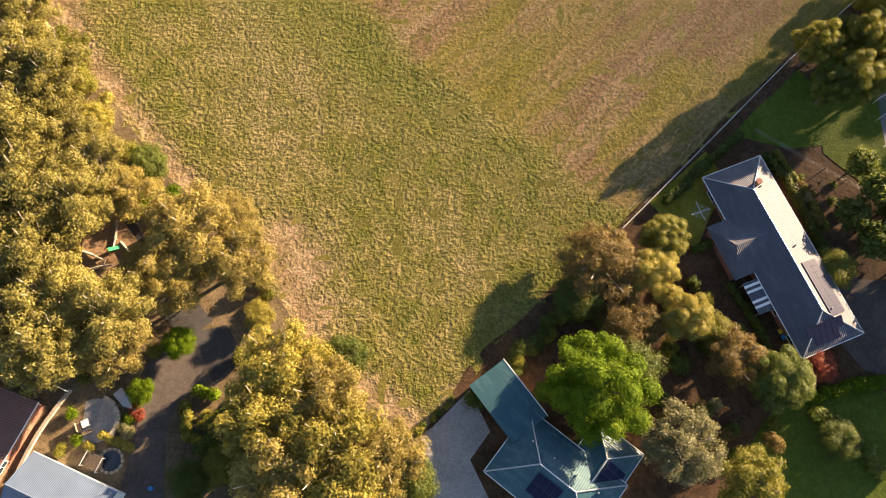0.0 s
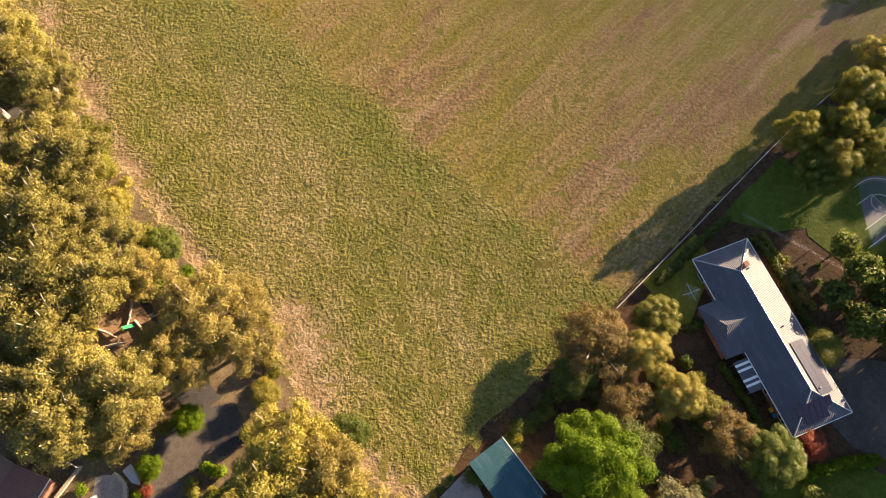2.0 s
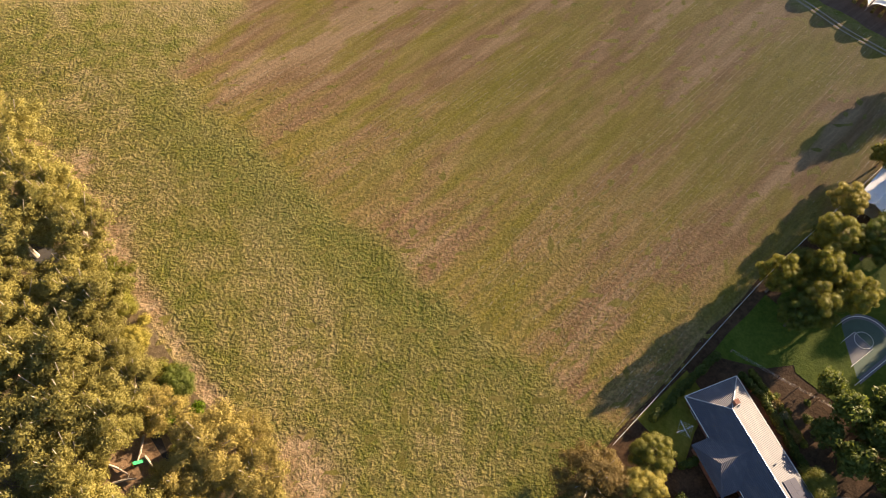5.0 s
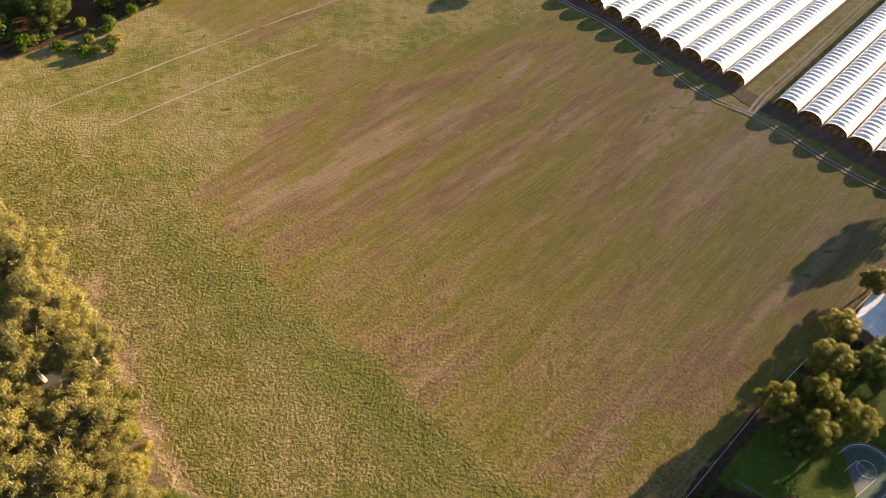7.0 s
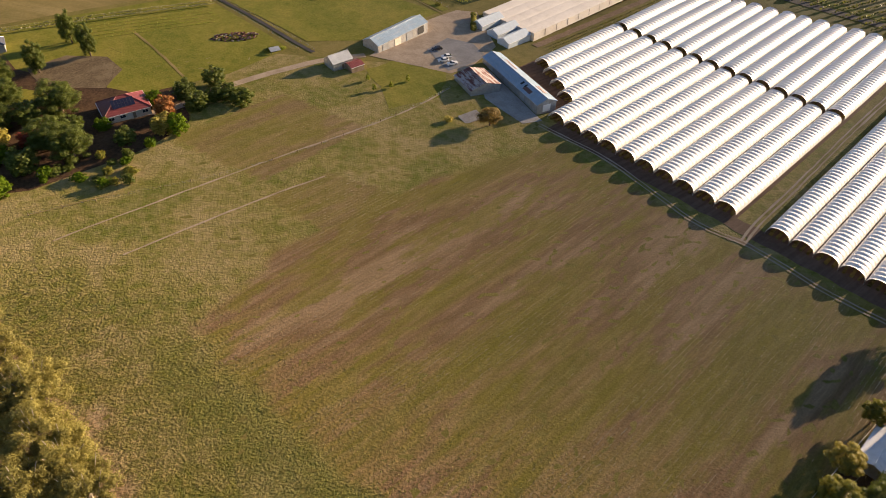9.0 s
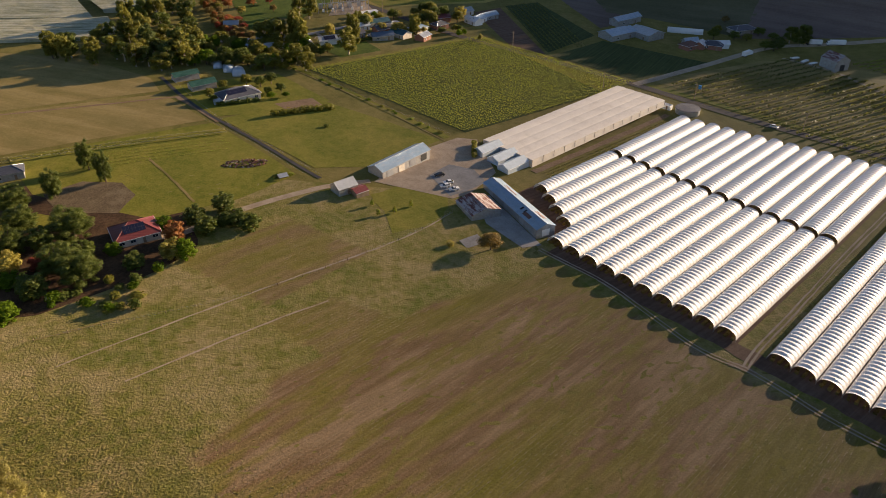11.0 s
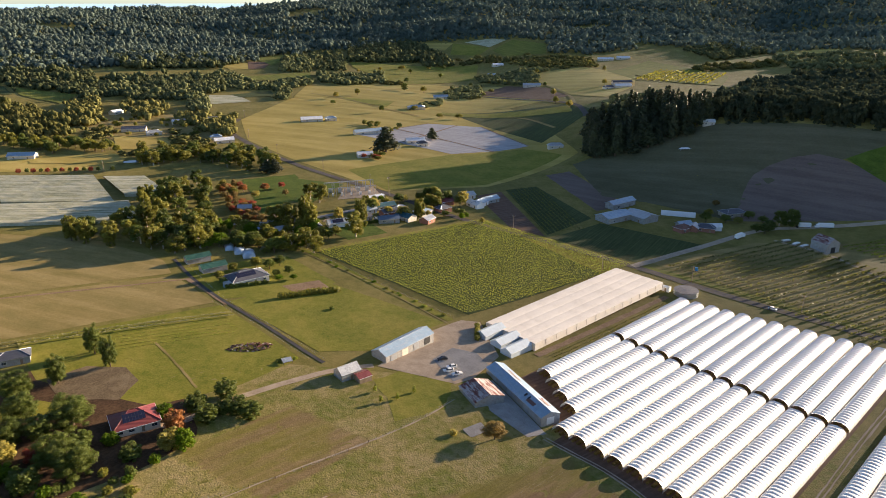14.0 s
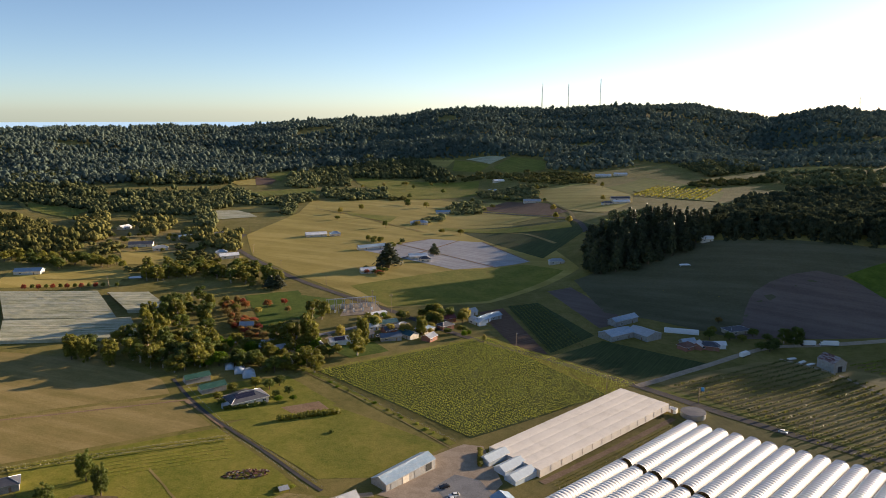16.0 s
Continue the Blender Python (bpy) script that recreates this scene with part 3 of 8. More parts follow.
BARE_RADIUS = {"gum": 4.6, "puff": 4.5, "round": 4.4, "bushy": 4.4, "shrub": 1.4, "pine": 2.6, "tall": 3.4}
PROTOS = {}


def plant(form, material, x, y, tall, radius, label, near=True, variant=None, category="tree", group="", name=""):
    """A tree or shrub of that form, foliage, height and crown radius; alike ones share their meshes."""
    v = variant if variant is not None else rng.randrange(3)
    key = (form, material.name, v, near)
    m = Matrix.LocRotScale((x, y, height(x, y) - 0.1), Euler((0, 0, rng.uniform(0, 6.28))), (radius / BARE_RADIUS[form], radius / BARE_RADIUS[form], tall / BARE_HEIGHT[form]))
    kind = name or {"gum": "gum_tree", "round": "broadleaf_tree", "shrub": "shrub", "pine": "pine_tree", "tall": "tall_tree", "puff": "clumped_tree", "bushy": "broadleaf_tree"}[form]
    if key in PROTOS:
        ob = PROTOS[key]
        c = copy_thing(ob, m @ Matrix.Diagonal((1 / ob.scale.x, 1 / ob.scale.y, 1 / ob.scale.z, 1)))
        c.name = kind
        return tagged(c, label, category, group)
    ob = new(kind)
    lobes = lobes_of(form, v * 17 + 3)
    leaves, size = {"gum": (17000, 0.125), "puff": (24000, 0.105), "round": (17000, 0.15), "bushy": (17000, 0.15), "shrub": (1000, 0.14), "pine": (4200, 0.38), "tall": (9000, 0.22)}[form]
    if not near:
        leaves, size = {"gum": (1800, 0.48), "puff": (1600, 0.5), "round": (1500, 0.52), "bushy": (2600, 0.42), "shrub": (260, 0.28), "pine": (900, 0.62), "tall": (2300, 0.37)}[form]
    s = Shape()
    if form == "shrub":
        for i in range(4):
            s.tube([(0, 0, 0), (rng.uniform(-0.3, 0.3), rng.uniform(-0.3, 0.3), 0.5)], [0.05, 0.03], 5)
    else:
        bend = [rng.uniform(-0.5, 0.5) for _ in range(4)]
        top = 8.5 if form != "pine" else 11.5
        s.tube([(0, 0, -0.3), (bend[0] * 0.3, bend[1] * 0.3, top * 0.3), (bend[2], bend[1], top * 0.65), (bend[2] * 1.2, bend[3], top)], [0.34, 0.26, 0.18, 0.06], 6)
        if form != "pine":
            for x1, y1, z1, _ in lobes[:8] + lobes[20:90:12] * (form == "gum"):
                z0 = top * rng.uniform(0.3, 0.6)
                mid = (x1 * 0.45, y1 * 0.45, z0 + (z1 - z0) * 0.55)
                s.tube([(bend[0] * 0.4, bend[1] * 0.4, z0), mid, (x1 * 1.05, y1 * 1.05, z1 + (1.7 if form == "gum" else 0.6))], [0.14, 0.09, 0.035], 5)
    part("trunk" if form != "shrub" else "stem", s, BARK if form in ("gum", "tall") else BARKDARK, ob)
    part("crown", crown_mesh("crown", lobes, leaves, size, material, v * 31 + len(form), 1.9 if form in ("gum", "tall") else 1.3, 0.6 if form == "gum" else 0.0, {"gum": 0.45, "puff": 0.8, "bushy": 0.7}.get(form, 0.56)), material, ob)
    ob.matrix_basis = m
    PROTOS[key] = ob
    return tagged(ob, label, category, group)


def inside(x, y, poly):
    odd = False
    for i, (x1, y1) in enumerate(poly):
        x2, y2 = poly[i - 1]
        if (y1 > y) != (y2 > y) and x < (x2 - x1) * (y - y1) / (y2 - y1) + x1:
            odd = not odd
    return odd


def far_crowns(count, leaves, size, seed, masses):
    """A few small crowns of radius 1: lumpy masses of foliage with leaf sprays standing off them."""
    r = np.random.RandomState(seed)
    out = []
    for _ in range(count):
        lobes = np.column_stack([r.normal(0, 0.36, (masses, 2)), r.uniform(-0.2, 0.6, masses)])
        big = r.uniform(0.36, 0.6, masses) * (1 + 0.5 / masses)
        pick = r.randint(0, masses, leaves)
        d = r.normal(size=(leaves, 3)) + (0, 0, 0.3)
        d /= np.linalg.norm(d, axis=1)[:, None]
        c = lobes[pick] + d * big[pick][:, None] * r.uniform(0.92, 1.15, (leaves, 1))
        n = d + r.normal(size=d.shape) * 0.28
        n /= np.linalg.norm(n, axis=1)[:, None]
        t = np.cross(n, r.normal(size=n.shape))
        t /= np.linalg.norm(t, axis=1)[:, None]
        b = np.cross(n, t)
        s = size * r.uniform(0.6, 1.4, (leaves, 1))
        v = [np.stack([c + t * s, c - t * s * 0.5 + b * s * 0.85, c - t * s * 0.5 - b * s * 0.85], 1).reshape(-1, 3)]
        f, k = [np.arange(leaves * 3).reshape(-1, 3)], leaves * 3
        for q in range(masses):
            v.append(ICO1[0] * big[q] * (1 + 0.24 * r.normal(size=(len(ICO1[0]), 1))) * (1.15, 1.15, 0.9) + lobes[q])
            f.append(ICO1[1] + k)
            k += len(ICO1[0])
        out.append((np.concatenate(v), np.concatenate(f)))
    return out


def woods(name, spots, material, label, crowns, tall=1.0):
    """Many crowns in one mesh; spots are (x, y, radius)."""
    r = np.random.RandomState(len(spots))
    v, f, k = [], [], 0
    for x, y, q in spots:
        tv, tf = crowns[r.randint(len(crowns))]
        a = r.uniform(0, 6.28)
        ca, sa, up = math.cos(a), math.sin(a), q * r.uniform(0.8, 1.45) * tall
        v.append(np.stack([(tv[:, 0] * ca - tv[:, 1] * sa) * q + x, (tv[:, 0] * sa + tv[:, 1] * ca) * q + y, tv[:, 2] * up + height(x, y) + up * 0.7], 1))
        f.append(tf + k)
        k += len(tv)
    return tagged(new(name, quick_mesh(name, np.concatenate(v), np.concatenate(f), material)), label, "woods", kind="stuff")


def rows_of_vines(name, corner, along, across, gap, material, label, tall=1.7, wide=0.8, every=0.5, size=0.5):
    """Rows of leafy plants over a parallelogram of ground, in one mesh."""
    r = np.random.RandomState(5)
    A, B, O = Vector(along), Vector(across), Vector(corner)
    n = int(B.length / gap)
    pos = []
    for i in range(n + 1):
        k = int(A.length / every)
        t = (np.arange(k) + r.uniform(0, 1, k)) / k
        base = np.array(O)[None] + np.outer(t, np.array(A)) + np.array(B) * (i / n)
        pos.append(base + r.normal(size=base.shape) * wide * 0.3)
    pos = np.concatenate(pos)
    z = np.array([height(x, y) for x, y in pos])
    c = np.column_stack([pos, z + r.uniform(0.45, 1.0, len(z)) * tall])
    nrm = r.normal(size=c.shape) + (0, 0, 0.7)
    nrm /= np.linalg.norm(nrm, axis=1)[:, None]
    t = np.cross(nrm, r.normal(size=c.shape))
    t /= np.linalg.norm(t, axis=1)[:, None]
    b = np.cross(nrm, t)
    s = size * r.uniform(0.6, 1.4, (len(c), 1))
    v = np.stack([c + t * s, c + b * s * 0.8, c - t * s, c - b * s * 0.8], 1).reshape(-1, 3)
    return tagged(new(name, quick_mesh(name, v, np.arange(len(v)).reshape(-1, 4), material)), label, "vines", kind="stuff")


# ---- fields, roads and tracks ----
A_DIR, B_DIR = Vector((0.69, 0.724)), Vector((-0.724, 0.69))  # along and across the plastic tunnels
FARM = Vector((87.0, 180.0))


def farm(a, b):
    p = FARM + A_DIR * a + B_DIR * b
    return (p.x, p.y)


# the big field, a sheet of its own with layers for dry stubble and worn earth
DRY_EDGE = [(24, 46), (1, 64), (-22, 85), (-47, 105), (-62, 120), (-48, 150), (-5, 190), (34, 216), (84, 166), (140, 128), (66, 72), (30, 40)]
MARGIN = [(-110, 118), (-72, 86), (-61, 70), (-47, 53), (-41, 45), (-27, 34), (-19, 20), (-10, 12), (-3, 6)]
WORN = [((-22, 31), 6.5), ((-19, 24), 5.0), ((-25, 36), 4.5), ((-75, 92), 6.0), ((2, 12), 2.0)]


def far_from(x, y, line, closed):
    best = 1e9
    for i in range(len(line) - (0 if closed else 1)):
        (x1, y1), (x2, y2) = line[i], line[(i + 1) % len(line)]
        dx, dy = x2 - x1, y2 - y1
        k = max(0.0, min(1.0, ((x - x1) * dx + (y - y1) * dy) / (dx * dx + dy * dy)))
        best = min(best, math.hypot(x - x1 - k * dx, y - y1 - k * dy))
    return best


def field_layers(x, y):
    w = noise.noise(Vector((x / 14, y / 14, 2))) * 6 + noise.noise(Vector((x / 4, y / 4, 7))) * 2.5
    d = far_from(x, y, DRY_EDGE, True) * (1 if inside(x, y, DRY_EDGE) else -1)
    dry = smooth(-1.5, 2, d + w * 0.6)
    for poly in ([(-92, 200), (-62, 232), (-30, 215), (-58, 180)], [(-56, 172), (-38, 188), (-14, 176), (-36, 158)]):
        if inside(x + w * 0.2, y + w * 0.2, poly):
            dry = max(dry, 0.75)
    bare = 1 - smooth(0.5, 3.6, far_from(x, y, MARGIN, False) + w * 0.35)
    for (cx, cy), q in WORN:
        bare = max(bare, 0.9 - 0.9 * smooth(q * 0.45, q * 1.1, math.hypot(x - cx, y - cy) + w * 0.5))
    lush = (1 - smooth(2, 11, abs(d + 7 + w * 0.5))) * 0.55 * smooth(40, 70, y) * (1 - smooth(95, 125, y)) + 0.5 * (1 - smooth(3, 10, far_from(x, y, [(7, 19), (29, 40)], False) + w * 0.6))
    return dry, bare, min(1.0, lush), 1 - 0.7 * smooth(60, 130, y + 0.35 * x + w)


fx, fy = np.arange(-140, 150.1, 1.5625), np.arange(-12.5, 262.6, 1.5625)
lay = np.array([field_layers(x, y) for y in fy for x in fx])
fz = np.array([(x, y, height(x, y) + 0.03 + 0.10 * noise.noise(Vector((x * 0.5, y * 0.5, 0)))) for y in fy for x in fx])
BESIDE = ([(0, 5), (9, 20), (29, 38), (68, 77), (112, 112), (160, 100), (160, -30), (-12, -30)], [(-141, 124), (-106, 111), (-76, 84), (-65, 68), (-51, 51), (-45, 43), (-31, 32), (-23, 18), (-14, 10), (-6, 2), (-12, -30), (-141, -30)],
          [(-145, 166), (-123, 172), (-99, 196), (-90, 211), (-102, 229), (-120, 249), (-145, 255)])
for k, (x, y, z) in enumerate(fz):
    if any(inside(x, y, poly) for poly in BESIDE):
        fz[k, 2] = z - 0.5
fi, fj = np.meshgrid(np.arange(len(fx) - 1), np.arange(len(fy) - 1))
fb = (fj * len(fx) + fi).ravel()
field_me = quick_mesh("meadow", fz, np.stack([fb, fb + 1, fb + len(fx) + 1, fb + len(fx)], 1), MEADOW, True)
for k, key in enumerate(("dry", "bare", "lush", "tussock")):
    field_me.attributes.new(key, "FLOAT", "POINT").data.foreach_set("value", lay[:, k].astype(np.float32))
tagged(new("meadow", field_me), "wide field of tufted green grass and brown stubble streaks", "field", kind="structure")

# grass tufts of the field
tr_ = np.random.RandomState(3)
n_ = 300000
tx, ty = tr_.uniform(-110, 125, n_), tr_.uniform(0, 225, n_)
ok = np.zeros(n_, bool)
FIELD = MARGIN[::-1] + [(-135, 145), (-120, 190), (-60, 215), (30, 230), (84, 168), (118, 134), (66, 76), (29, 39), (7, 19)]
for k in range(n_):
    if inside(tx[k], ty[k], FIELD):
        u, v_ = min(len(fx) - 1, int((tx[k] + 140) / 1.5625)), min(len(fy) - 1, int((ty[k] + 12.5) / 1.5625))
        d_, b_, g_, _ = lay[v_ * len(fx) + u]
        ok[k] = tr_.rand() < (1 - 0.6 * d_) * (1 - 0.85 * b_) * (1 - smooth(60, 115, ty[k] + 0.35 * tx[k]))
tx, ty = tx[ok], ty[ok]
tz = np.array([height(x, y) + 0.03 + 0.10 * noise.noise(Vector((x * 0.5, y * 0.5, 0))) for x, y in zip(tx, ty)])
blades = []
for k in range(3):
    a_ = tr_.uniform(0, 6.28, len(tx))
    big = 1 + 0.6 * np.clip((ty - 70) / 80, 0, 1)
    q_, h_ = tr_.uniform(0.06, 0.19, len(tx)) * big, tr_.uniform(0.06, 0.17, len(tx)) * big
    c_ = np.stack([tx + tr_.normal(0, 0.12, len(tx)), ty + tr_.normal(0, 0.12, len(tx)), tz - 0.02], 1)
    e_ = np.stack([np.cos(a_) * q_, np.sin(a_) * q_, 0 * q_], 1)
    lean = np.stack([tr_.normal(0, 0.12, len(tx)), tr_.normal(0, 0.12, len(tx)), h_], 1)
    blades.append(np.stack([c_ - e_, c_ + e_, c_ + lean], 1))
tv_ = np.stack(blades, 1).reshape(-1, 3)
tagged(new("grass_tufts", quick_mesh("grass_tufts", tv_, np.arange(len(tv_)).reshape(-1, 3), TUFT)), "short clumps of green and straw grass", "grass", kind="stuff")
# pale straw left in rows on the dry half of the field
n_ = 90000
sx, sy = tr_.uniform(-60, 135, n_), tr_.uniform(40, 215, n_)
along_, over_ = (sx - 87) * A_DIR.x + (sy - 180) * A_DIR.y, (sx - 87) * B_DIR.x + (sy - 180) * B_DIR.y
over_ = np.round(over_ / 1.1) * 1.1 + tr_.normal(0, 0.07, n_)
sx, sy = 87 + A_DIR.x * along_ + B_DIR.x * over_, 180 + A_DIR.y * along_ + B_DIR.y * over_
ok = np.zeros(n_, bool)
for k in range(n_):
    u, v_ = int((sx[k] + 140) / 1.5625), int((sy[k] + 12.5) / 1.5625)
    if 0 < u < len(fx) and 0 < v_ < len(fy) and lay[v_ * len(fx) + u][0] > 0.6:
        ok[k] = noise.noise(Vector((along_[k] / 60, over_[k] / 14, 3))) + 0.35 * noise.noise(Vector((along_[k] / 7, over_[k] / 3, 9))) > tr_.uniform(-0.1, 0.6)
sx, sy = sx[ok], sy[ok]
sz = np.array([height(x, y) + 0.05 + 0.10 * noise.noise(Vector((x * 0.5, y * 0.5, 0))) for x, y in zip(sx, sy)])
c_ = np.stack([sx, sy, sz], 1)
e_ = np.array([[A_DIR.x, A_DIR.y, 0]]) * tr_.uniform(0.15, 0.5, (len(sx), 1))
w_ = np.array([[B_DIR.x, B_DIR.y, 0]]) * tr_.uniform(0.05, 0.12, (len(sx), 1)) + tr_.normal(0, 0.03, (len(sx), 3)) * (1, 1, 0)
up_ = np.array([[0, 0, 1.0]]) * tr_.uniform(0.03, 0.1, (len(sx), 1))
sv_ = np.stack([c_ - e_, c_ + w_, c_ + e_ + up_], 1).reshape(-1, 3)
tagged(new("straw_stubble", quick_mesh("straw_stubble", sv_, np.arange(len(sv_)).reshape(-1, 3), STRAW)), "pale straw stubble left in broken rows", "stubble", kind="stuff")
drape("woodland_floor", [(-125, 125), (-104, 113), (-74, 86), (-63, 70), (-49, 53), (-43, 45), (-29, 34), (-21, 20), (-12, 12), (-3, 6), (-12, -20), (-125, -20)], WOODFLOOR, "dry brown earth and leaf litter under the gum trees", 0.06, 1.2)
drape("garden_floor", [(-3, 6), (7, 20), (27, 38), (66, 77), (110, 112), (150, 100), (150, -30), (-12, -20)], LITTER, "garden soil with leaf litter between the houses, darkened as shade", 0.05, 1.0)
drape("lawn", [(66, 70), (78, 82), (98, 80), (96, 50), (78, 44), (66, 54)], LAWN, "bright green lawn beside the ball court", 0.12, 1.0)
drape("lawn", [(44, 3), (52, 12), (66, 15), (80, 8), (78, -6), (48, -6)], LAWN, "mown garden lawn", 0.12, 1.0)
drape("lawn", [(50, 57), (64, 71), (68, 66), (67, 56), (60, 55), (55, 56)], LAWN, "shaded grass between the fence and the long house", 0.11, 0.6)
drape("lawn", [(34, 44), (45, 54), (48, 48), (41, 36)], LUSH, "shaded back lawn beside the brick house", 0.12, 0.6)
drape("driveway", [(64, 32), (82, 31), (80, 12), (66, 17), (61, 24)], ASPHALT, "shaded asphalt forecourt of the long house", 0.14, 0.3, "driveway")
drape("driveway", [(-43, 16), (-37, 21), (-34, 17), (-33, 13), (-38, 11), (-39, 6), (-38, -6), (-45, -6), (-43, 8)], ASPHALT, "broad asphalt driveway between garden beds", 0.14, 0.3, "driveway")
drape("driveway", [(-37, 21), (-32, 22), (-29, 17), (-33, 13)], TAR, "older grey asphalt strip joining the driveway", 0.15, 0.2, "driveway")
ribbon("lane", [(-36, 21), (-48, 34), (-53, 44), (-57, 52), (-66, 62), (-80, 74)], 5.0, TAR, "shaded asphalt lane under the gum trees", 0.11, "road")
drape("log_clearing", [(-56, 40), (-51, 40), (-45, 33), (-43, 28), (-47, 26), (-54, 31)], EARTH, "bare tan earth round the felled logs", 0.16, 0.8)
drape("concrete_apron", [(-5, 4), (1, 10), (4, 13), (7, 7), (4, 3), (7, -3), (3, -8), (-5, -6)], CONCRETE, "stained grey concrete apron before the garage", 0.14, 0.0, "paving")
drape("yard_soil", [(-146, 163), (-122, 170), (-97, 194), (-88, 210), (-100, 230), (-118, 250), (-135, 262), (-165, 262), (-165, 200)], LITTER, "bare ground under the farmhouse trees, darkened as tree shade", 0.07, 2.0)
# farm tracks
FRONT = ((-6, 73), (-5.3, 60), (-4.6, 49), (-5.6, 38.4), (-7.7, 28), (-9.8, 18), (-11.4, 9), (-11.2, 1.6), (-9.8, -5), (-9.2, -10), (-9.8, -21.5), (-11.2, -31), (-11.1, -39), (-10.6, -48), (-10, -62))
for k_ in (-0.75, 0.75):
    ribbon("wheel_rut", [farm(a + k_, b) for a, b in FRONT], 0.6, GRAVEL, "pale gravel wheel rut of the farm track", 0.19, "track", 0.35)
    ribbon("wheel_rut", [farm(-9, -7.5 + k_), farm(2, -6.2 + k_), farm(27, -5.9 + k_), farm(77, -4.8 + k_), farm(120, -4.8 + k_), farm(165, -4.8 + k_)], 0.6, GRAVEL, "pale gravel wheel rut between the tunnels", 0.19, "track", 0.35)
# Shade of the tunnels is put into this strip as darker soil.
ribbon("tunnel_shade_strip", [farm(-2.6, -60), farm(-2.6, 70)], 6.0, PLOUGH, "bare soil before the tunnel ends, darkened as tunnel shade", 0.12, "path", 1.2)
ribbon("track_junction", [farm(-11, -3), farm(-8.6, -7), farm(-9.6, -11)], 2.2, EARTH, "worn earth where two farm tracks meet", 0.17, "track", 0.8)
drape("tunnel_soil", [farm(-1, 68), farm(-1, -0.5), farm(165, -0.5), farm(150, 106), farm(18, 106)], PLOUGH, "bare brown soil under the plastic tunnels", 0.10, 0.4)
drape("tunnel_soil", [farm(-1, -9.5), farm(-1, -75), farm(100, -75), farm(170, -9.5)], PLOUGH, "bare brown soil under the plastic tunnels", 0.10, 0.4)
ribbon("drain_strip", [(-107, 148), (-64, 186), (-21, 224), (-2, 247)], 0.45, GRAVEL, "pale dry strip along an old fence line", 0.15, "path", 0.5)
ribbon("drain_strip", [(-87, 144), (-56, 172), (-40, 185)], 0.6, GRAVEL, "pale dry strip along an old fence line", 0.15, "path", 0.5)
ribbon("drain_strip", [(-118, 158), (-98, 170)], 0.7, PALE, "pale dry strip along an old fence line", 0.15, "path", 0.4)
drape("wet_grass", [(-34, 255), (-12, 276), (-2, 262), (-6, 240), (-22, 228)], LUSH, "greener grass beside the farm buildings", 0.09, 2.5)
drape("farm_yard", [(-34, 267), (-22, 267), (-12, 279), (-2, 258), (5, 264), (11, 274), (16, 285), (8, 292), (9, 318), (0, 318), (-14, 304)], GRAVEL, "sandy gravel farm yard between the sheds", 0.13, 0.6, "yard")
drape("car_park", [(-12, 277), (-4, 289), (7, 286), (12, 275), (4, 266), (-3, 260)], YARDGREY, "grey asphalt parking place in the farm yard", 0.20, 0.3, "yard")
drape("shed_path", [(11, 241), (24, 226), (31, 229), (20, 250), (13, 264), (7, 262)], CONCRETE, "pale concrete path beside the long shed", 0.16, 0.3, "paving")
ribbon("farm_drive", [(-104, 214), (-96, 218), (-81, 236), (-53, 259), (-36, 267)], 3.2, GRAVEL, "gravel drive to the red-roofed house", 0.15, "track")
ribbon("dark_lane", [(-160, 376), (-138, 346), (-115, 321), (-88, 296), (-62, 271), (-56, 266)], 1.8, TAR, "narrow dark lane between the paddocks", 0.16, "road")
drape("green_paddock", [(-60, 275), (-112, 320), (-74, 354), (-8, 314), (-38, 280)], LUSH, "fresh green grazed paddock", 0.09, 0.5)
drape("striped_paddock", [(-66, 268), (-114, 315), (-185, 270), (-160, 240), (-110, 226), (-84, 244)], LUSH, "green mown paddock with faint stripes", 0.08, 0.8)
drape("tan_paddock", [(-118, 318), (-150, 350), (-215, 318), (-260, 280), (-190, 272)], PALE, "tan grazed paddock", 0.08, 0.6)
drape("tan_paddock", [(-153, 354), (-165, 374), (-215, 405), (-310, 420), (-330, 330), (-222, 318)], PALE, "wide straw-coloured paddock", 0.08, 0.6)
ribbon("paddock_track", [(-250, 305), (-219, 314), (-174, 332), (-142, 346)], 1.6, EARTH, "worn earth track across the paddock", 0.15, "track", 0.6)
drape("house_garden", [(-116, 322), (-150, 362), (-100, 388), (-66, 352), (-74, 340)], LUSH, "garden grass round the farmhouse", 0.09, 0.8)
drape("house_yard", [(-128, 350), (-117, 366), (-104, 362), (-108, 354), (-118, 345)], GRAVEL, "pale gravel yard round the farmhouse", 0.14, 0.5, "yard")
drape("vegetable_bed", [(-92, 343), (-75, 354), (-68, 345), (-84, 336)], EARTH, "bare brown vegetable bed", 0.13, 0.3)
ribbon("vineyard_lane", [(-100, 408), (-66, 375), (-43, 351), (-5, 317)], 4.0, LUSH, "grassy lane along the vineyard", 0.13, "track")
ribbon("vineyard_lane", [(-92, 396), (-50, 357), (-6, 313)], 0.8, PALE, "pale wheel track along the vineyard", 0.17, "track")
# Dark green floor: soil tone plus the vines' shade put into the colour.
drape("vineyard_floor", [(-85, 398), (3, 325), (80, 394), (14, 482)], ROW_GREEN, "grass and soil under the vine rows, darkened as row shade", 0.09, 0.4)
ribbon("main_road", [(255, 282), (198, 327), (165, 353), (138, 375), (101, 408), (50, 447), (-9, 489), (-58, 537), (-105, 581), (-155, 634), (-224, 730), (-262, 800), (-272, 870)], 6.0, ASPHALT, "grey sealed country road with grass verges", 0.20, "road", 0.2, 6.0)
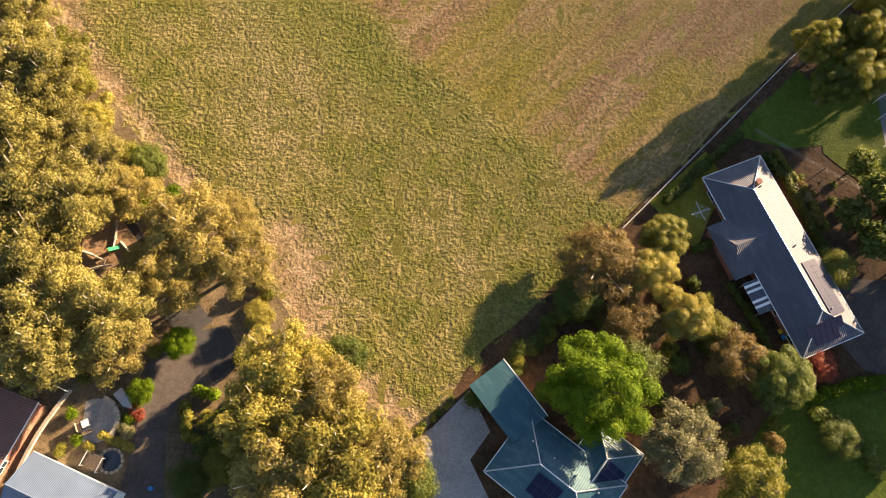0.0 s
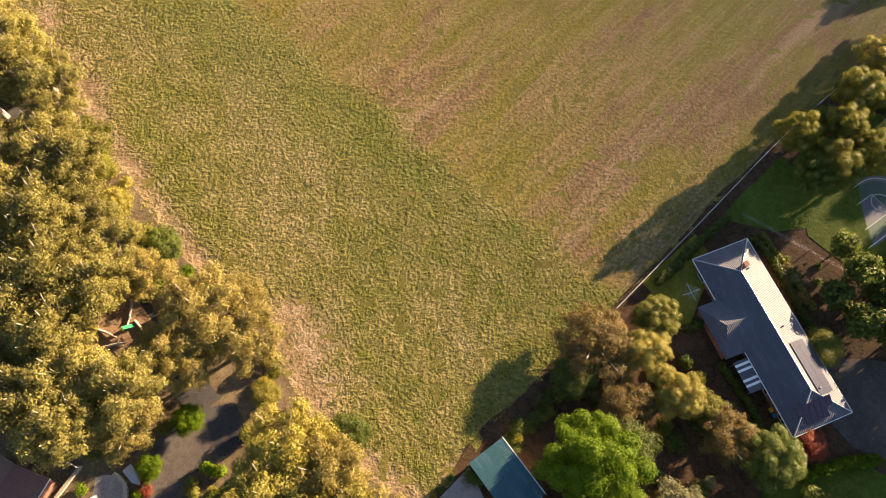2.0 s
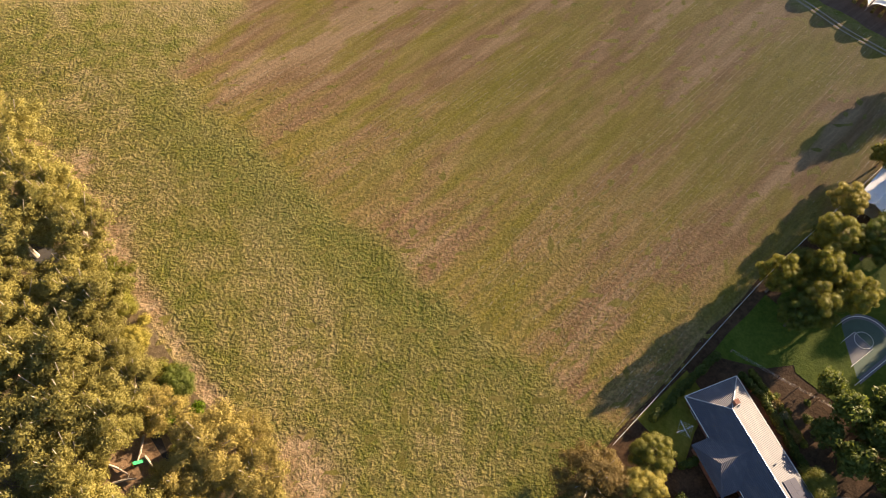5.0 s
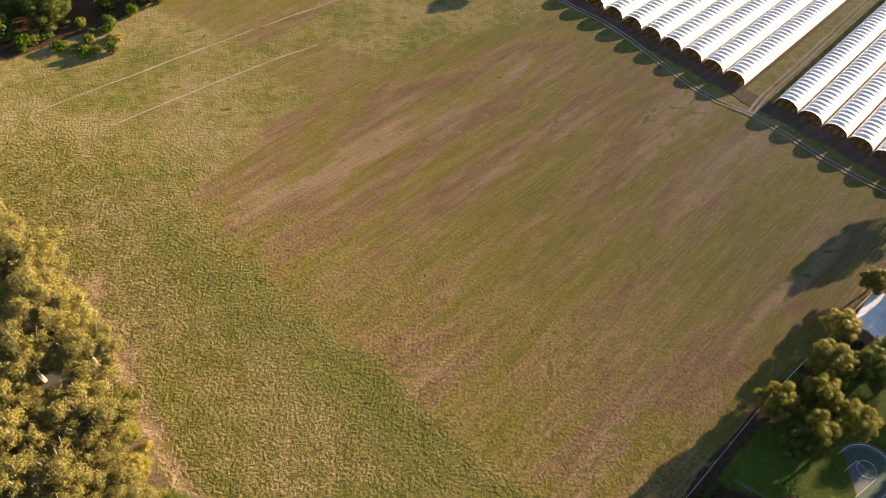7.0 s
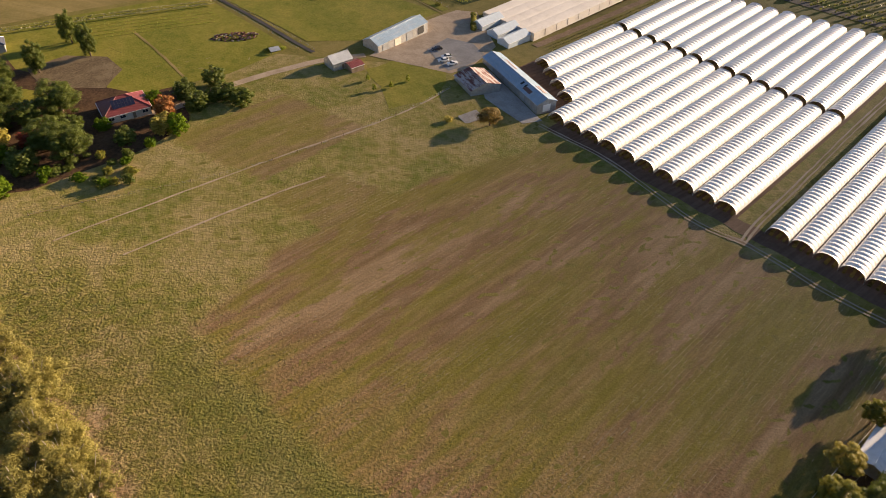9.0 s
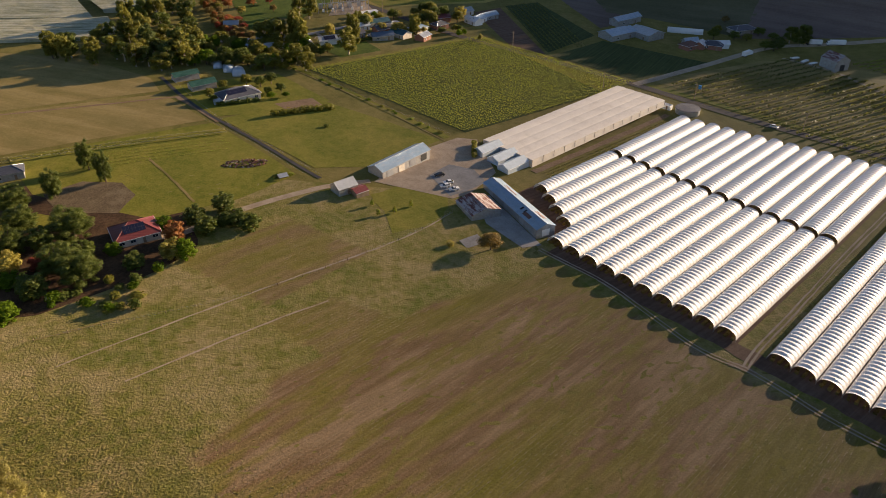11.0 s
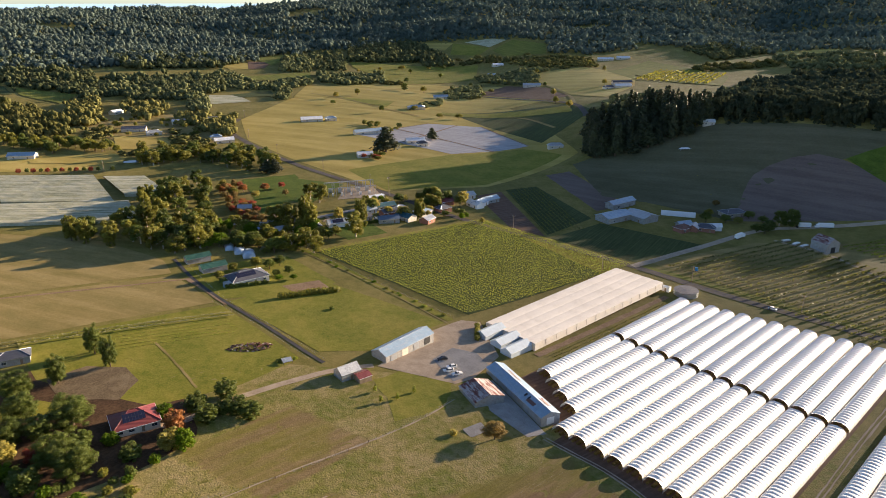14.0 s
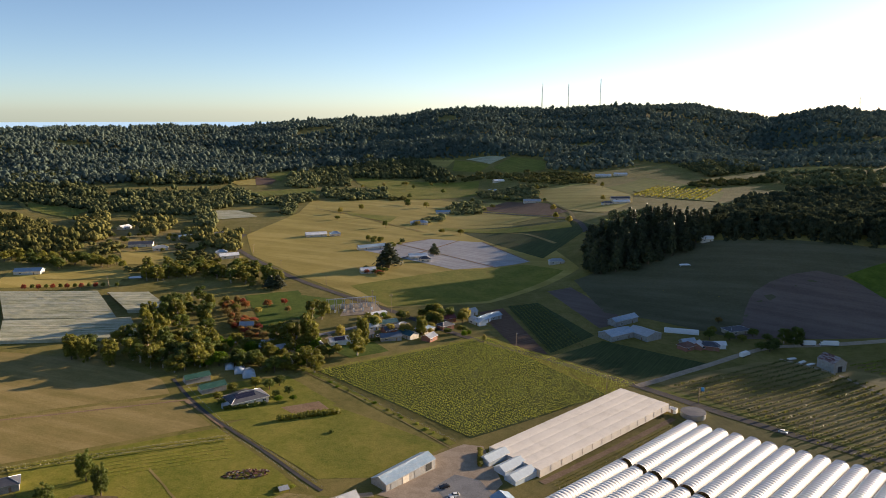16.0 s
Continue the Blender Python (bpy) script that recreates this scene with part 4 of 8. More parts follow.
ribbon("side_road", [(101, 408), (153, 446), (204, 482), (240, 488), (291, 492), (380, 500)], 5.0, GRAVEL, "pale sealed side road", 0.22, "road", 0.3, 6.0)
ribbon("vine_headland", [(108, 408), (150, 376), (206, 330), (250, 296)], 5.0, LUSH, "green grass verge beside the road", 0.14, "verge", 0.6)
drape("vineyard_floor", [(112, 416), (190, 456), (300, 460), (330, 400), (260, 300), (206, 336), (164, 372)], PALE, "dry grass between the vine rows", 0.09, 0.4)
drape("dark_field", [(57, 452), (96, 489), (156, 450), (104, 415)], ROW_GREEN, "dark green shaded crop field", 0.09, 0.5)
drape("red_soil_field", [(10, 545), (30, 562), (54, 455), (34, 462)], PLOUGH, "bare red-brown tilled soil in rows", 0.10, 0.3)
drape("netted_crop", [(34, 568), (60, 584), (92, 500), (56, 458)], ROW_GREEN, "dark netted crop with close rows", 0.10, 0.3)
drape("grey_field", [(72, 622), (94, 634), (124, 540), (99, 519)], HILLSOIL, "greyish fallow soil at the foot of the hill", 0.10, 0.6)
drape("hill_plough", [(187, 502), (203, 524), (213, 545), (223, 565), (235, 582), (250, 592), (270, 598), (290, 597), (304, 584), (316, 562), (338, 544), (370, 505), (294, 496)], HILLSOIL, "bare ploughed hillside in shade", 0.14, 0.8)
drape("hill_crop", [(307, 584), (344, 597), (400, 575), (360, 530), (319, 545)], LAWN, "bright green crop on the hillside", 0.15, 0.4)
# beyond the road
drape("valley_pasture", [(-268, 866), (-222, 735), (-150, 640), (-60, 545), (20, 575), (110, 690), (60, 960), (-20, 990), (-150, 1010), (-250, 1060)], GOLD, "golden evening pasture on the valley floor", 0.10, 1.0)
drape("valley_green", [(-60, 548), (18, 580), (95, 690), (60, 725), (-14, 690), (-100, 610)], LUSH, "green pasture with long tree shadows", 0.16, 1.5)
drape("netted_orchard", [(-115, 778), (-42, 862), (20, 850), (66, 735), (-12, 694)], BLUECLOTH, "flat pale grey netted orchard", 0.25, 0.4)
for line_ in ([(-78, 820), (30, 712)], [(-8, 856), (-66, 738)], [(-42, 862), (-115, 778)], [(20, 850), (66, 735)]):
    ribbon("orchard_path", line_, 2.2, EARTH, "bare brown path between netted plots", 0.45, "path", 0.4)
drape("dark_green_field", [(-20, 950), (135, 940), (150, 850), (80, 742), (26, 850)], ROW_GREEN, "dark green crop field on the valley floor", 0.20, 0.6)
ribbon("crossing_track", [(20, 920), (70, 880), (100, 800)], 4.0, PALE, "pale track across the dark crop", 0.32, "track")
drape("far_pasture", [(-250, 1062), (-150, 1012), (60, 965), (130, 1010), (90, 1160), (-60, 1250), (-260, 1200)], GOLD, "far golden paddocks", 0.3, 2.0)
drape("garden_clearing", [(-420, 640), (-310, 660), (-300, 590), (-400, 580)], GOLD, "mown dry grass behind the netted vines", 0.12, 1.0)
drape("orchard_lawn", [(-155, 520), (-140, 575), (-95, 560), (-110, 500)], LAWN, "green lawn below the autumn orchard", 0.12, 1.0)
drape("estate_grass", [(-330, 700), (-240, 720), (-280, 860), (-440, 930), (-470, 840)], PALE, "dry garden slopes among hill houses", 0.12, 2.0)

# glowing backdrop for the hazy sea and far land behind the hills
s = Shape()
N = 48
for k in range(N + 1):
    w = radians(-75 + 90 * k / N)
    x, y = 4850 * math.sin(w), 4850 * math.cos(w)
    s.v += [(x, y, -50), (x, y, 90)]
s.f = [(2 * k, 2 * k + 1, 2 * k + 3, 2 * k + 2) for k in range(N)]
tagged(new("backdrop", s.mesh("backdrop", SEA)), "glowing backdrop of hazy blue sea far behind the hills", "backdrop", kind="structure")

# ---- woods and fields of the valley and hills ----
PLOTS = []


def plot(name, corners, *rest):
    """A far field, kept free of trees."""
    PLOTS.append(corners)
    return drape(name, corners, *rest)


def wooded(x, y):
    if any(inside(x, y, p) for p in PLOTS):
        return False
    r, az = math.hypot(x, y), math.degrees(math.atan2(x, y))
    n = noise.noise(Vector((x / 150, y / 150, 0.5)))
    return r > float(np.interp(az, [-30, -18, -12, -4, 12, 35], [1480, 1480, 1640, 1780, 1760, 1900])) and n > -0.55


CROWNS, FARCROWNS = far_crowns(9, 34, 0.24, 2, 2), far_crowns(8, 16, 0.34, 3, 1)


def clump(poly, material, label, gap, tall):
    """A wood or a clump of trees too many to count over one plot."""
    lo, hi = [min(p[i] for p in poly) for i in (0, 1)], [max(p[i] for p in poly) for i in (0, 1)]
    spots, gap, wide = [], gap * 0.8, min(gap, 10)
    y = lo[1]
    while y < hi[1]:
        x = lo[0]
        while x < hi[0]:
            px, py = x + rng.uniform(-0.5, 0.5) * gap, y + rng.uniform(-0.5, 0.5) * gap
            if inside(px, py, poly) and not any(inside(px, py, p) for p in PLOTS) and noise.noise(Vector((px / 35, py / 35, 1.5))) > -0.42:
                spots.append((px, py, rng.uniform(0.34, 0.64) * wide * (1 + 0.4 * noise.noise(Vector((px / 28, py / 28, 4))))))
            x += gap
        y += gap
    if spots:
        far = material is WOODSHAZED
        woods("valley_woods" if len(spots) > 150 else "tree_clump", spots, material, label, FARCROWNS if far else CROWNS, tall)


plot("far_paddock", [(-246, 1176), (-38, 1256), (-84, 1054), (-178, 1084), (-230, 1095)], GOLD, "golden evening paddock across the valley", 0.45, 1.0)
plot("far_paddock", [(-236, 1517), (27, 1466), (19, 1297), (-99, 1243), (-138, 1300), (-220, 1452)], LUSH, "green paddock with long tree shadows", 0.5, 1.0)
plot("far_paddock", [(-179, 1069), (-99, 1037), (-105, 983), (-167, 1041)], LUSH, "strip of green pasture", 0.6, 1.0)
plot("far_paddock", [(-94, 1772), (-27, 1732), (-45, 1657), (-83, 1676)], GOLD, "pale dry slope below the ridge", 0.6, 1.0)
plot("far_paddock", [(-27, 1726), (54, 1627), (28, 1563), (-31, 1606)], LUSH, "sunlit green slope below the ridge", 0.7, 1.0)
plot("far_vineyard", [(59, 1597), (106, 1689), (175, 1626), (164, 1517), (85, 1521)], VINEGRASS, "sunlit vineyard slope below the ridge", 0.8, 1.0)
plot("netted_slope", [(-1, 1719), (63, 1724), (94, 1694), (54, 1633)], NETTING, "white netted plot on the far slope", 0.9, 1.0)
plot("hill_paddock", [(126, 1294), (212, 1323), (276, 1205), (244, 1063), (182, 950), (147, 1032), (120, 1187)], GOLD, "rounded grassy hill paddock", 0.5, 1.0)
plot("far_vineyard", [(240, 1262), (296, 1295), (264, 1150)], VINEGRASS, "yellow-green orchard slope", 0.8, 1.0)
plot("far_paddock", [(-29, 951), (131, 917), (128, 868), (-25, 929)], LUSH, "bright green strip of pasture", 0.5, 1.0)
plot("far_paddock", [(17, 1121), (67, 1183), (126, 1121), (145, 1017), (116, 997), (68, 1062)], PLOUGH, "shaded brown slope below the houses", 0.5, 1.0)
plot("far_paddock", [(-470, 1413), (-431, 1465), (-406, 1378), (-434, 1365)], GOLD, "dry paddock among far woods", 0.6, 1.0)
plot("far_paddock", [(-438, 1487), (-388, 1472), (-379, 1395), (-405, 1378)], PLOUGH, "brown tilled plot among far woods", 0.7, 1.0)
plot("far_vineyard", [(-443, 1537), (-381, 1621), (-368, 1553), (-373, 1434)], VINEGRASS, "bright green vineyard among far woods", 0.8, 1.0)
plot("far_vineyard", [(-390, 1289), (-285, 1362), (-267, 1277), (-374, 1250)], VINEGRASS, "green vineyard strip among far woods", 0.7, 1.0)
plot("netted_plot", [(-380, 1079), (-337, 1082), (-299, 1017), (-346, 988)], NETTING, "pale netted plot beside the far road", 0.6, 1.0)
plot("far_vineyard", [(-351, 1087), (-299, 1129), (-281, 1076), (-326, 1058)], ROW_GREEN, "dark green orchard rows", 0.7, 1.0)
plot("netted_plot", [(-844, 1435), (-698, 1342), (-695, 1320), (-797, 1373)], NETTING, "white netted strip among hill woods", 0.6, 1.0)
plot("far_vineyard", [(-746, 1127), (-718, 1126), (-663, 1058), (-705, 1064)], ROW_GREEN, "dark vineyard slope among woods", 0.6, 1.0)
plot("far_vineyard", [(-705, 1122), (-572, 1069), (-552, 984), (-649, 1054)], VINEGRASS, "olive-green vineyard slope among woods", 0.7, 1.0)
plot("far_paddock", [(-365, 639), (-304, 633), (-299, 617), (-379, 613), (-386, 623)], GOLD, "mown dry grass below the windbreak", 0.4, 1.0)
plot("estate_grass", [(-371, 752), (-307, 740), (-284, 697), (-305, 682), (-334, 681)], GOLD, "mown dry garden slope among hill houses", 0.3, 1.0)
plot("estate_grass", [(-442, 857), (-407, 869), (-375, 851), (-408, 829)], PALE, "dry garden terrace beside the white shed", 0.35, 1.0)
ribbon("far_road", [(21, 1100), (67, 1051), (115, 983), (138, 918), (139, 847), (137, 824)], 6, TAR, "dark sealed road curving through the valley", 0.6, "road", 0.3, 8.0)
ribbon("far_road", [(140, 928), (145, 1028), (131, 1126), (111, 1179)], 4, PALE, "pale farm road over the hill", 0.6, "road", 0.3, 8.0)
ribbon("far_track", [(-233, 1111), (-173, 1055), (-107, 971), (-56, 912)], 3, PALE, "pale farm track between paddocks", 0.6, "road", 0.3, 8.0)
ribbon("far_road", [(-438, 800), (-422, 858), (-383, 860)], 4, PALE, "pale drive to the white shed", 0.6, "road", 0.3, 8.0)
plot("far_vineyard", [(254, 1265), (339, 1383), (421, 1189), (370, 1069), (313, 1107)], VINEGRASS, "sunlit yellow-green orchard slope", 0.8, 1.0)
plot("far_paddock", [(591, 1457), (699, 1416), (666, 1372), (579, 1396)], GOLD, "pale paddock below the ridge", 0.8, 1.0)
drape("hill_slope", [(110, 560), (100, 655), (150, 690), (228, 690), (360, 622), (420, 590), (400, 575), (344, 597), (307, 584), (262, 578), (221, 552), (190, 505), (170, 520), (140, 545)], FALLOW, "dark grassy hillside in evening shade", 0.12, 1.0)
clump([(-279, 1757), (-159, 1825), (-70, 1661), (-64, 1540), (-233, 1501)], WOODS, "clump of dark trees between paddocks", 9, 1.2)
clump([(-94, 1553), (-43, 1602), (-17, 1458), (-70, 1424)], WOODS, "clump of dark trees between paddocks", 9, 1.1)
clump([(-266, 1346), (-142, 1335), (-133, 1248), (-194, 1216), (-246, 1246)], WOODS, "clump of dark trees between paddocks", 9, 1.0)
clump([(-134, 1264), (-93, 1225), (-94, 1179), (-124, 1188)], WOODSLIT, "clump of dark trees between paddocks", 7, 0.8)
clump([(-163, 2052), (65, 1800), (69, 1713), (-101, 1775)], WOODSHAZED, "dark gum woods across the valley", 13, 1.0)
clump([(59, 1804), (188, 1759), (173, 1673), (69, 1704)], WOODSHAZED, "dark gum woods across the valley", 13, 1.0)
clump([(184, 1720), (405, 1789), (347, 1525), (247, 1478), (168, 1509)], WOODSHAZED, "dark gum woods across the valley", 13, 1.0)
clump([(-18, 1552), (74, 1530), (76, 1465), (-12, 1475)], WOODSLIT, "clump of dark trees between paddocks", 13, 0.8)
clump([(19, 1321), (148, 1326), (139, 1238), (105, 1165), (63, 1200), (23, 1261)], WOODS, "clump of dark trees between paddocks", 9, 0.8)
clump([(-31, 1158), (27, 1210), (24, 1074), (-25, 1074)], WOODS, "clump of dark trees between paddocks", 7, 0.8)
clump([(-75, 986), (-28, 1068), (-23, 1025), (-69, 949)], WOODS, "clump of dark trees between paddocks", 13, 0.5)
clump([(79, 1518), (236, 1444), (238, 1304), (190, 1275), (150, 1340), (80, 1436)], WOODSLIT, "clump of dark trees between paddocks", 13, 0.7)
clump([(184, 924), (207, 899), (188, 816), (170, 853)], WOODS, "clump of dark trees between paddocks", 8, 0.8)
clump([(-340, 1632), (-272, 1632), (-223, 1402), (-269, 1391), (-303, 1453)], WOODS, "clump of dark trees between paddocks", 9, 1.0)
clump([(156, 845), (177, 825), (170, 806), (154, 824)], WOODSLIT, "clump of dark trees between paddocks", 8, 0.6)
clump([(-666, 1006), (-470, 848), (-413, 746), (-443, 720), (-484, 726)], WOODSLIT, "dark gum woods across the valley", 8, 1.3)
clump([(-532, 961), (-512, 1012), (-419, 820), (-437, 793)], WOODSLIT, "dark gum woods across the valley", 8, 1.2)
clump([(-1073, 1635), (-816, 1479), (-735, 1329), (-793, 1350), (-621, 1225), (-515, 1018), (-545, 1031), (-681, 1088), (-725, 1097)], WOODS, "dark gum woods across the valley", 9, 1.2)
clump([(-613, 1226), (-424, 1271), (-372, 1128), (-390, 1025), (-453, 1022), (-521, 1047)], WOODS, "dark gum woods across the valley", 9, 1.2)
clump([(-472, 986), (-397, 964), (-356, 862), (-374, 840), (-436, 917)], WOODSLIT, "clump of dark trees between paddocks", 8, 1.2)
clump([(-358, 893), (-280, 875), (-238, 740), (-283, 771), (-324, 815)], WOODSLIT, "clump of dark trees between paddocks", 9, 1.0)
clump([(-390, 1025), (-372, 1050), (-324, 918), (-355, 926)], WOODS, "clump of dark trees between paddocks", 7, 1.2)
clump([(-449, 1333), (-382, 1279), (-343, 1131), (-395, 1185)], WOODS, "clump of dark trees between paddocks", 8, 1.0)
clump([(-304, 1168), (-278, 1170), (-249, 1028), (-271, 1038)], WOODS, "clump of dark trees between paddocks", 7, 1.0)
clump([(-365, 1205), (-266, 1272), (-252, 1201), (-272, 1164), (-341, 1141)], WOODS, "clump of dark trees between paddocks", 10, 0.8)
clump([(-388, 1563), (-325, 1557), (-286, 1368), (-337, 1355)], WOODS, "clump of dark trees between paddocks", 9, 1.1)
clump([(-793, 1581), (-454, 1544), (-438, 1382), (-608, 1312)], WOODS, "dark gum woods across the valley", 11, 1.2)
clump([(-326, 796), (-266, 730), (-245, 680), (-266, 672), (-302, 728)], WOODSLIT, "clump of dark trees between paddocks", 8, 0.5)
clump([(-415, 782), (-393, 792), (-365, 741), (-388, 723)], WOODSLIT, "clump of dark trees between paddocks", 9, 0.6)
clump([(-321, 655), (-305, 683), (-291, 657), (-310, 643)], WOODSLIT, "clump of dark trees between paddocks", 8, 0.4)
clump([(234, 1726), (564, 1794), (1061, 1880), (792, 1396), (574, 1417), (450, 1512), (361, 1597)], WOODSHAZED, "dark gum woods across the valley", 13, 1.0)
clump([(257, 763), (404, 1086), (544, 1206), (666, 1169), (397, 692), (346, 708), (267, 716)], BACKLITWOODS, "dark gum woods across the valley", 10, 1.0)
clump([(433, 1499), (580, 1573), (582, 1436), (455, 1361)], WOODS, "clump of dark trees between paddocks", 10, 1.0)
clump([(314, 1233), (409, 1289), (542, 1335), (534, 1287), (394, 1243)], WOODSLIT, "clump of dark trees between paddocks", 10, 0.8)
clump([(554, 1366), (667, 1351), (754, 1327), (682, 1197), (546, 1235)], WOODS, "dark gum woods across the valley", 11, 1.0)
clump([(161, 835), (213, 863), (233, 798), (223, 764), (174, 791)], WOODS, "clump of dark trees between paddocks", 8, 0.8)

spots = []
r = 1480
while r < 3380:
    gap = 10.5 if r < 2100 else 15.0
    w = -35.0
    while w < 35.0:
        x, y = r * math.sin(radians(w)) + rng.uniform(-5, 5), r * math.cos(radians(w)) + rng.uniform(-5, 5)
        if wooded(x, y):
            spots.append((x, y, (rng.uniform(4.5, 7.5) if r < 2200 else rng.uniform(5.5, 8.5)) * (1 + 0.5 * noise.noise(Vector((x / 60, y / 60, 4))))))
        w += math.degrees(gap / r)
    r += gap * 1.25
woods("hill_woods", spots, WOODSHAZED, "wooded hills with haze in their leaf colour", FARCROWNS, 1.1)
# ---- plastic tunnels ----
TUNNEL_W, TUNNEL_H, LEG = 7.45, 3.75, 0.9


def tunnel_cover(long):
    """Film over hoops: billowed between them, held down at each hoop."""
    s = Shape()
    bays = max(1, round(long / 2.2))
    n, m = bays * 4, 14
    for i in range(n + 1):
        a = long * i / n
        sag = 0.27 * abs(math.sin(math.pi * i / 4)) if 0 < i < n else 0.0
        for k in range(m + 1):
            w = math.pi * k / m
            c = -math.cos(w)
            s.v.append((a, (TUNNEL_W / 2 - 0.12) * (abs(c) ** 0.85) * (1 if c > 0 else -1), LEG + (TUNNEL_H - LEG + 0.02) * math.sin(w) ** 0.9 - sag * (0.3 + 0.7 * math.sin(w))))
    for i in range(n):
        for k in range(m):
            q = i * (m + 1) + k
            s.f.append((q, q + m + 1, q + m + 2, q + 1))
    me = s.mesh("cover", FILM, True)
    return me


def hoop_mesh():
    pts = [(0, -TUNNEL_W / 2 + 0.1, 0)] + [(0, -(TUNNEL_W / 2 - 0.1) * math.cos(math.pi * k / 12), LEG + (TUNNEL_H - LEG + 0.04) * math.sin(math.pi * k / 12)) for k in range(13)] + [(0, TUNNEL_W / 2 - 0.1, 0)]
    return Shape().tube(pts, [0.04] * len(pts), 5).mesh("hoop", STEEL)


HOOP = hoop_mesh()
COVERS = {}


def crop_bed(long, beds=3):
    s = Shape()
    r = random.Random(int(long))
    for b in range(beds):
        y = (b - (beds - 1) / 2) * 2.2
        n = int(long / 1.4)
        for i in range(n):
            x = 0.8 + (long - 1.6) * i / n
            s.box(x, y + r.uniform(-0.15, 0.15), 0.45 + r.uniform(-0.1, 0.15), 1.1, 0.8 + r.uniform(-0.2, 0.3), 0.9)
    return s.mesh("crop", BROWN)


def tunnel(a0, a1, b):
    """One tunnel of the farm's grid from a0 to a1, its middle at b."""
    x, y = farm(a0, b)
    x1, y1 = farm(a1, b)
    long = round(a1 - a0)
    rise = math.degrees(math.atan2(height(x1, y1) - height(x, y), a1 - a0))
    ob = new("plastic_tunnel")
    ob.matrix_basis = pose(x, y, height(x, y), 0, -rise, math.degrees(math.atan2(A_DIR.y, A_DIR.x)))
    tagged(ob, "long white plastic growing tunnel over steel hoops", "plastic tunnel", "tunnels of the farm")
    if long not in COVERS:
        COVERS[long] = (tunnel_cover(long), crop_bed(long))
    part("cover", COVERS[long][0], FILM, ob)
    part("crop", COVERS[long][1], BROWN, ob, "brown spent crop rows")
    bays = max(1, round(long / 2.2))
    for i in (0, 1, bays - 1, bays):
        part("hoop", HOOP, STEEL, ob, at=pose(long * i / bays, 0, 0))


for k in range(14):
    b = TUNNEL_W * (k + 0.5)
    tunnel((0, 0, 0, 0, 0, 0, 0, 0, 0, 0, 15, 20, 25, 29)[k], 82, b)
    tunnel(85, 147 + (104 - b) * 0.2, b)
for k in range(8):
    tunnel(0 if k < 5 else 2, 150 if k < 2 else 120 - 12 * k, -9.8 - TUNNEL_W * (k + 0.5))


# ---- houses and sheds ----
def panel_mesh():
    return Shape().box(0, 0, 0, 1.0, 1.65, 0.05).mesh("solar_panel", SOLAR)


PANEL = panel_mesh()
RAIL = Shape().box(0, -0.81, 0.0, 1.0, 0.03, 0.056).box(0, 0.81, 0.0, 1.0, 0.03, 0.056).box(-0.49, 0, 0.0, 0.02, 1.65, 0.056).box(0.49, 0, 0.0, 0.02, 1.65, 0.056).mesh("panel_frame", PANELEDGE)


def window(parent, x, y, z, w, h, turn):
    at = pose(x, y, z, 0, 0, turn)
    f = part("window", Shape().box(0, 0, h / 2, w, 0.08, 0.08).box(0, 0, -h / 2, w, 0.12, 0.08).box(-w / 2, 0, 0, 0.08, 0.08, h).box(w / 2, 0, 0, 0.08, 0.08, h).box(0, 0, 0, 0.05, 0.06, h), WHITE, parent, at=at)
    part("pane", Shape().box(0, 0.0, 0, w - 0.06, 0.03, h - 0.06), PANE, f)


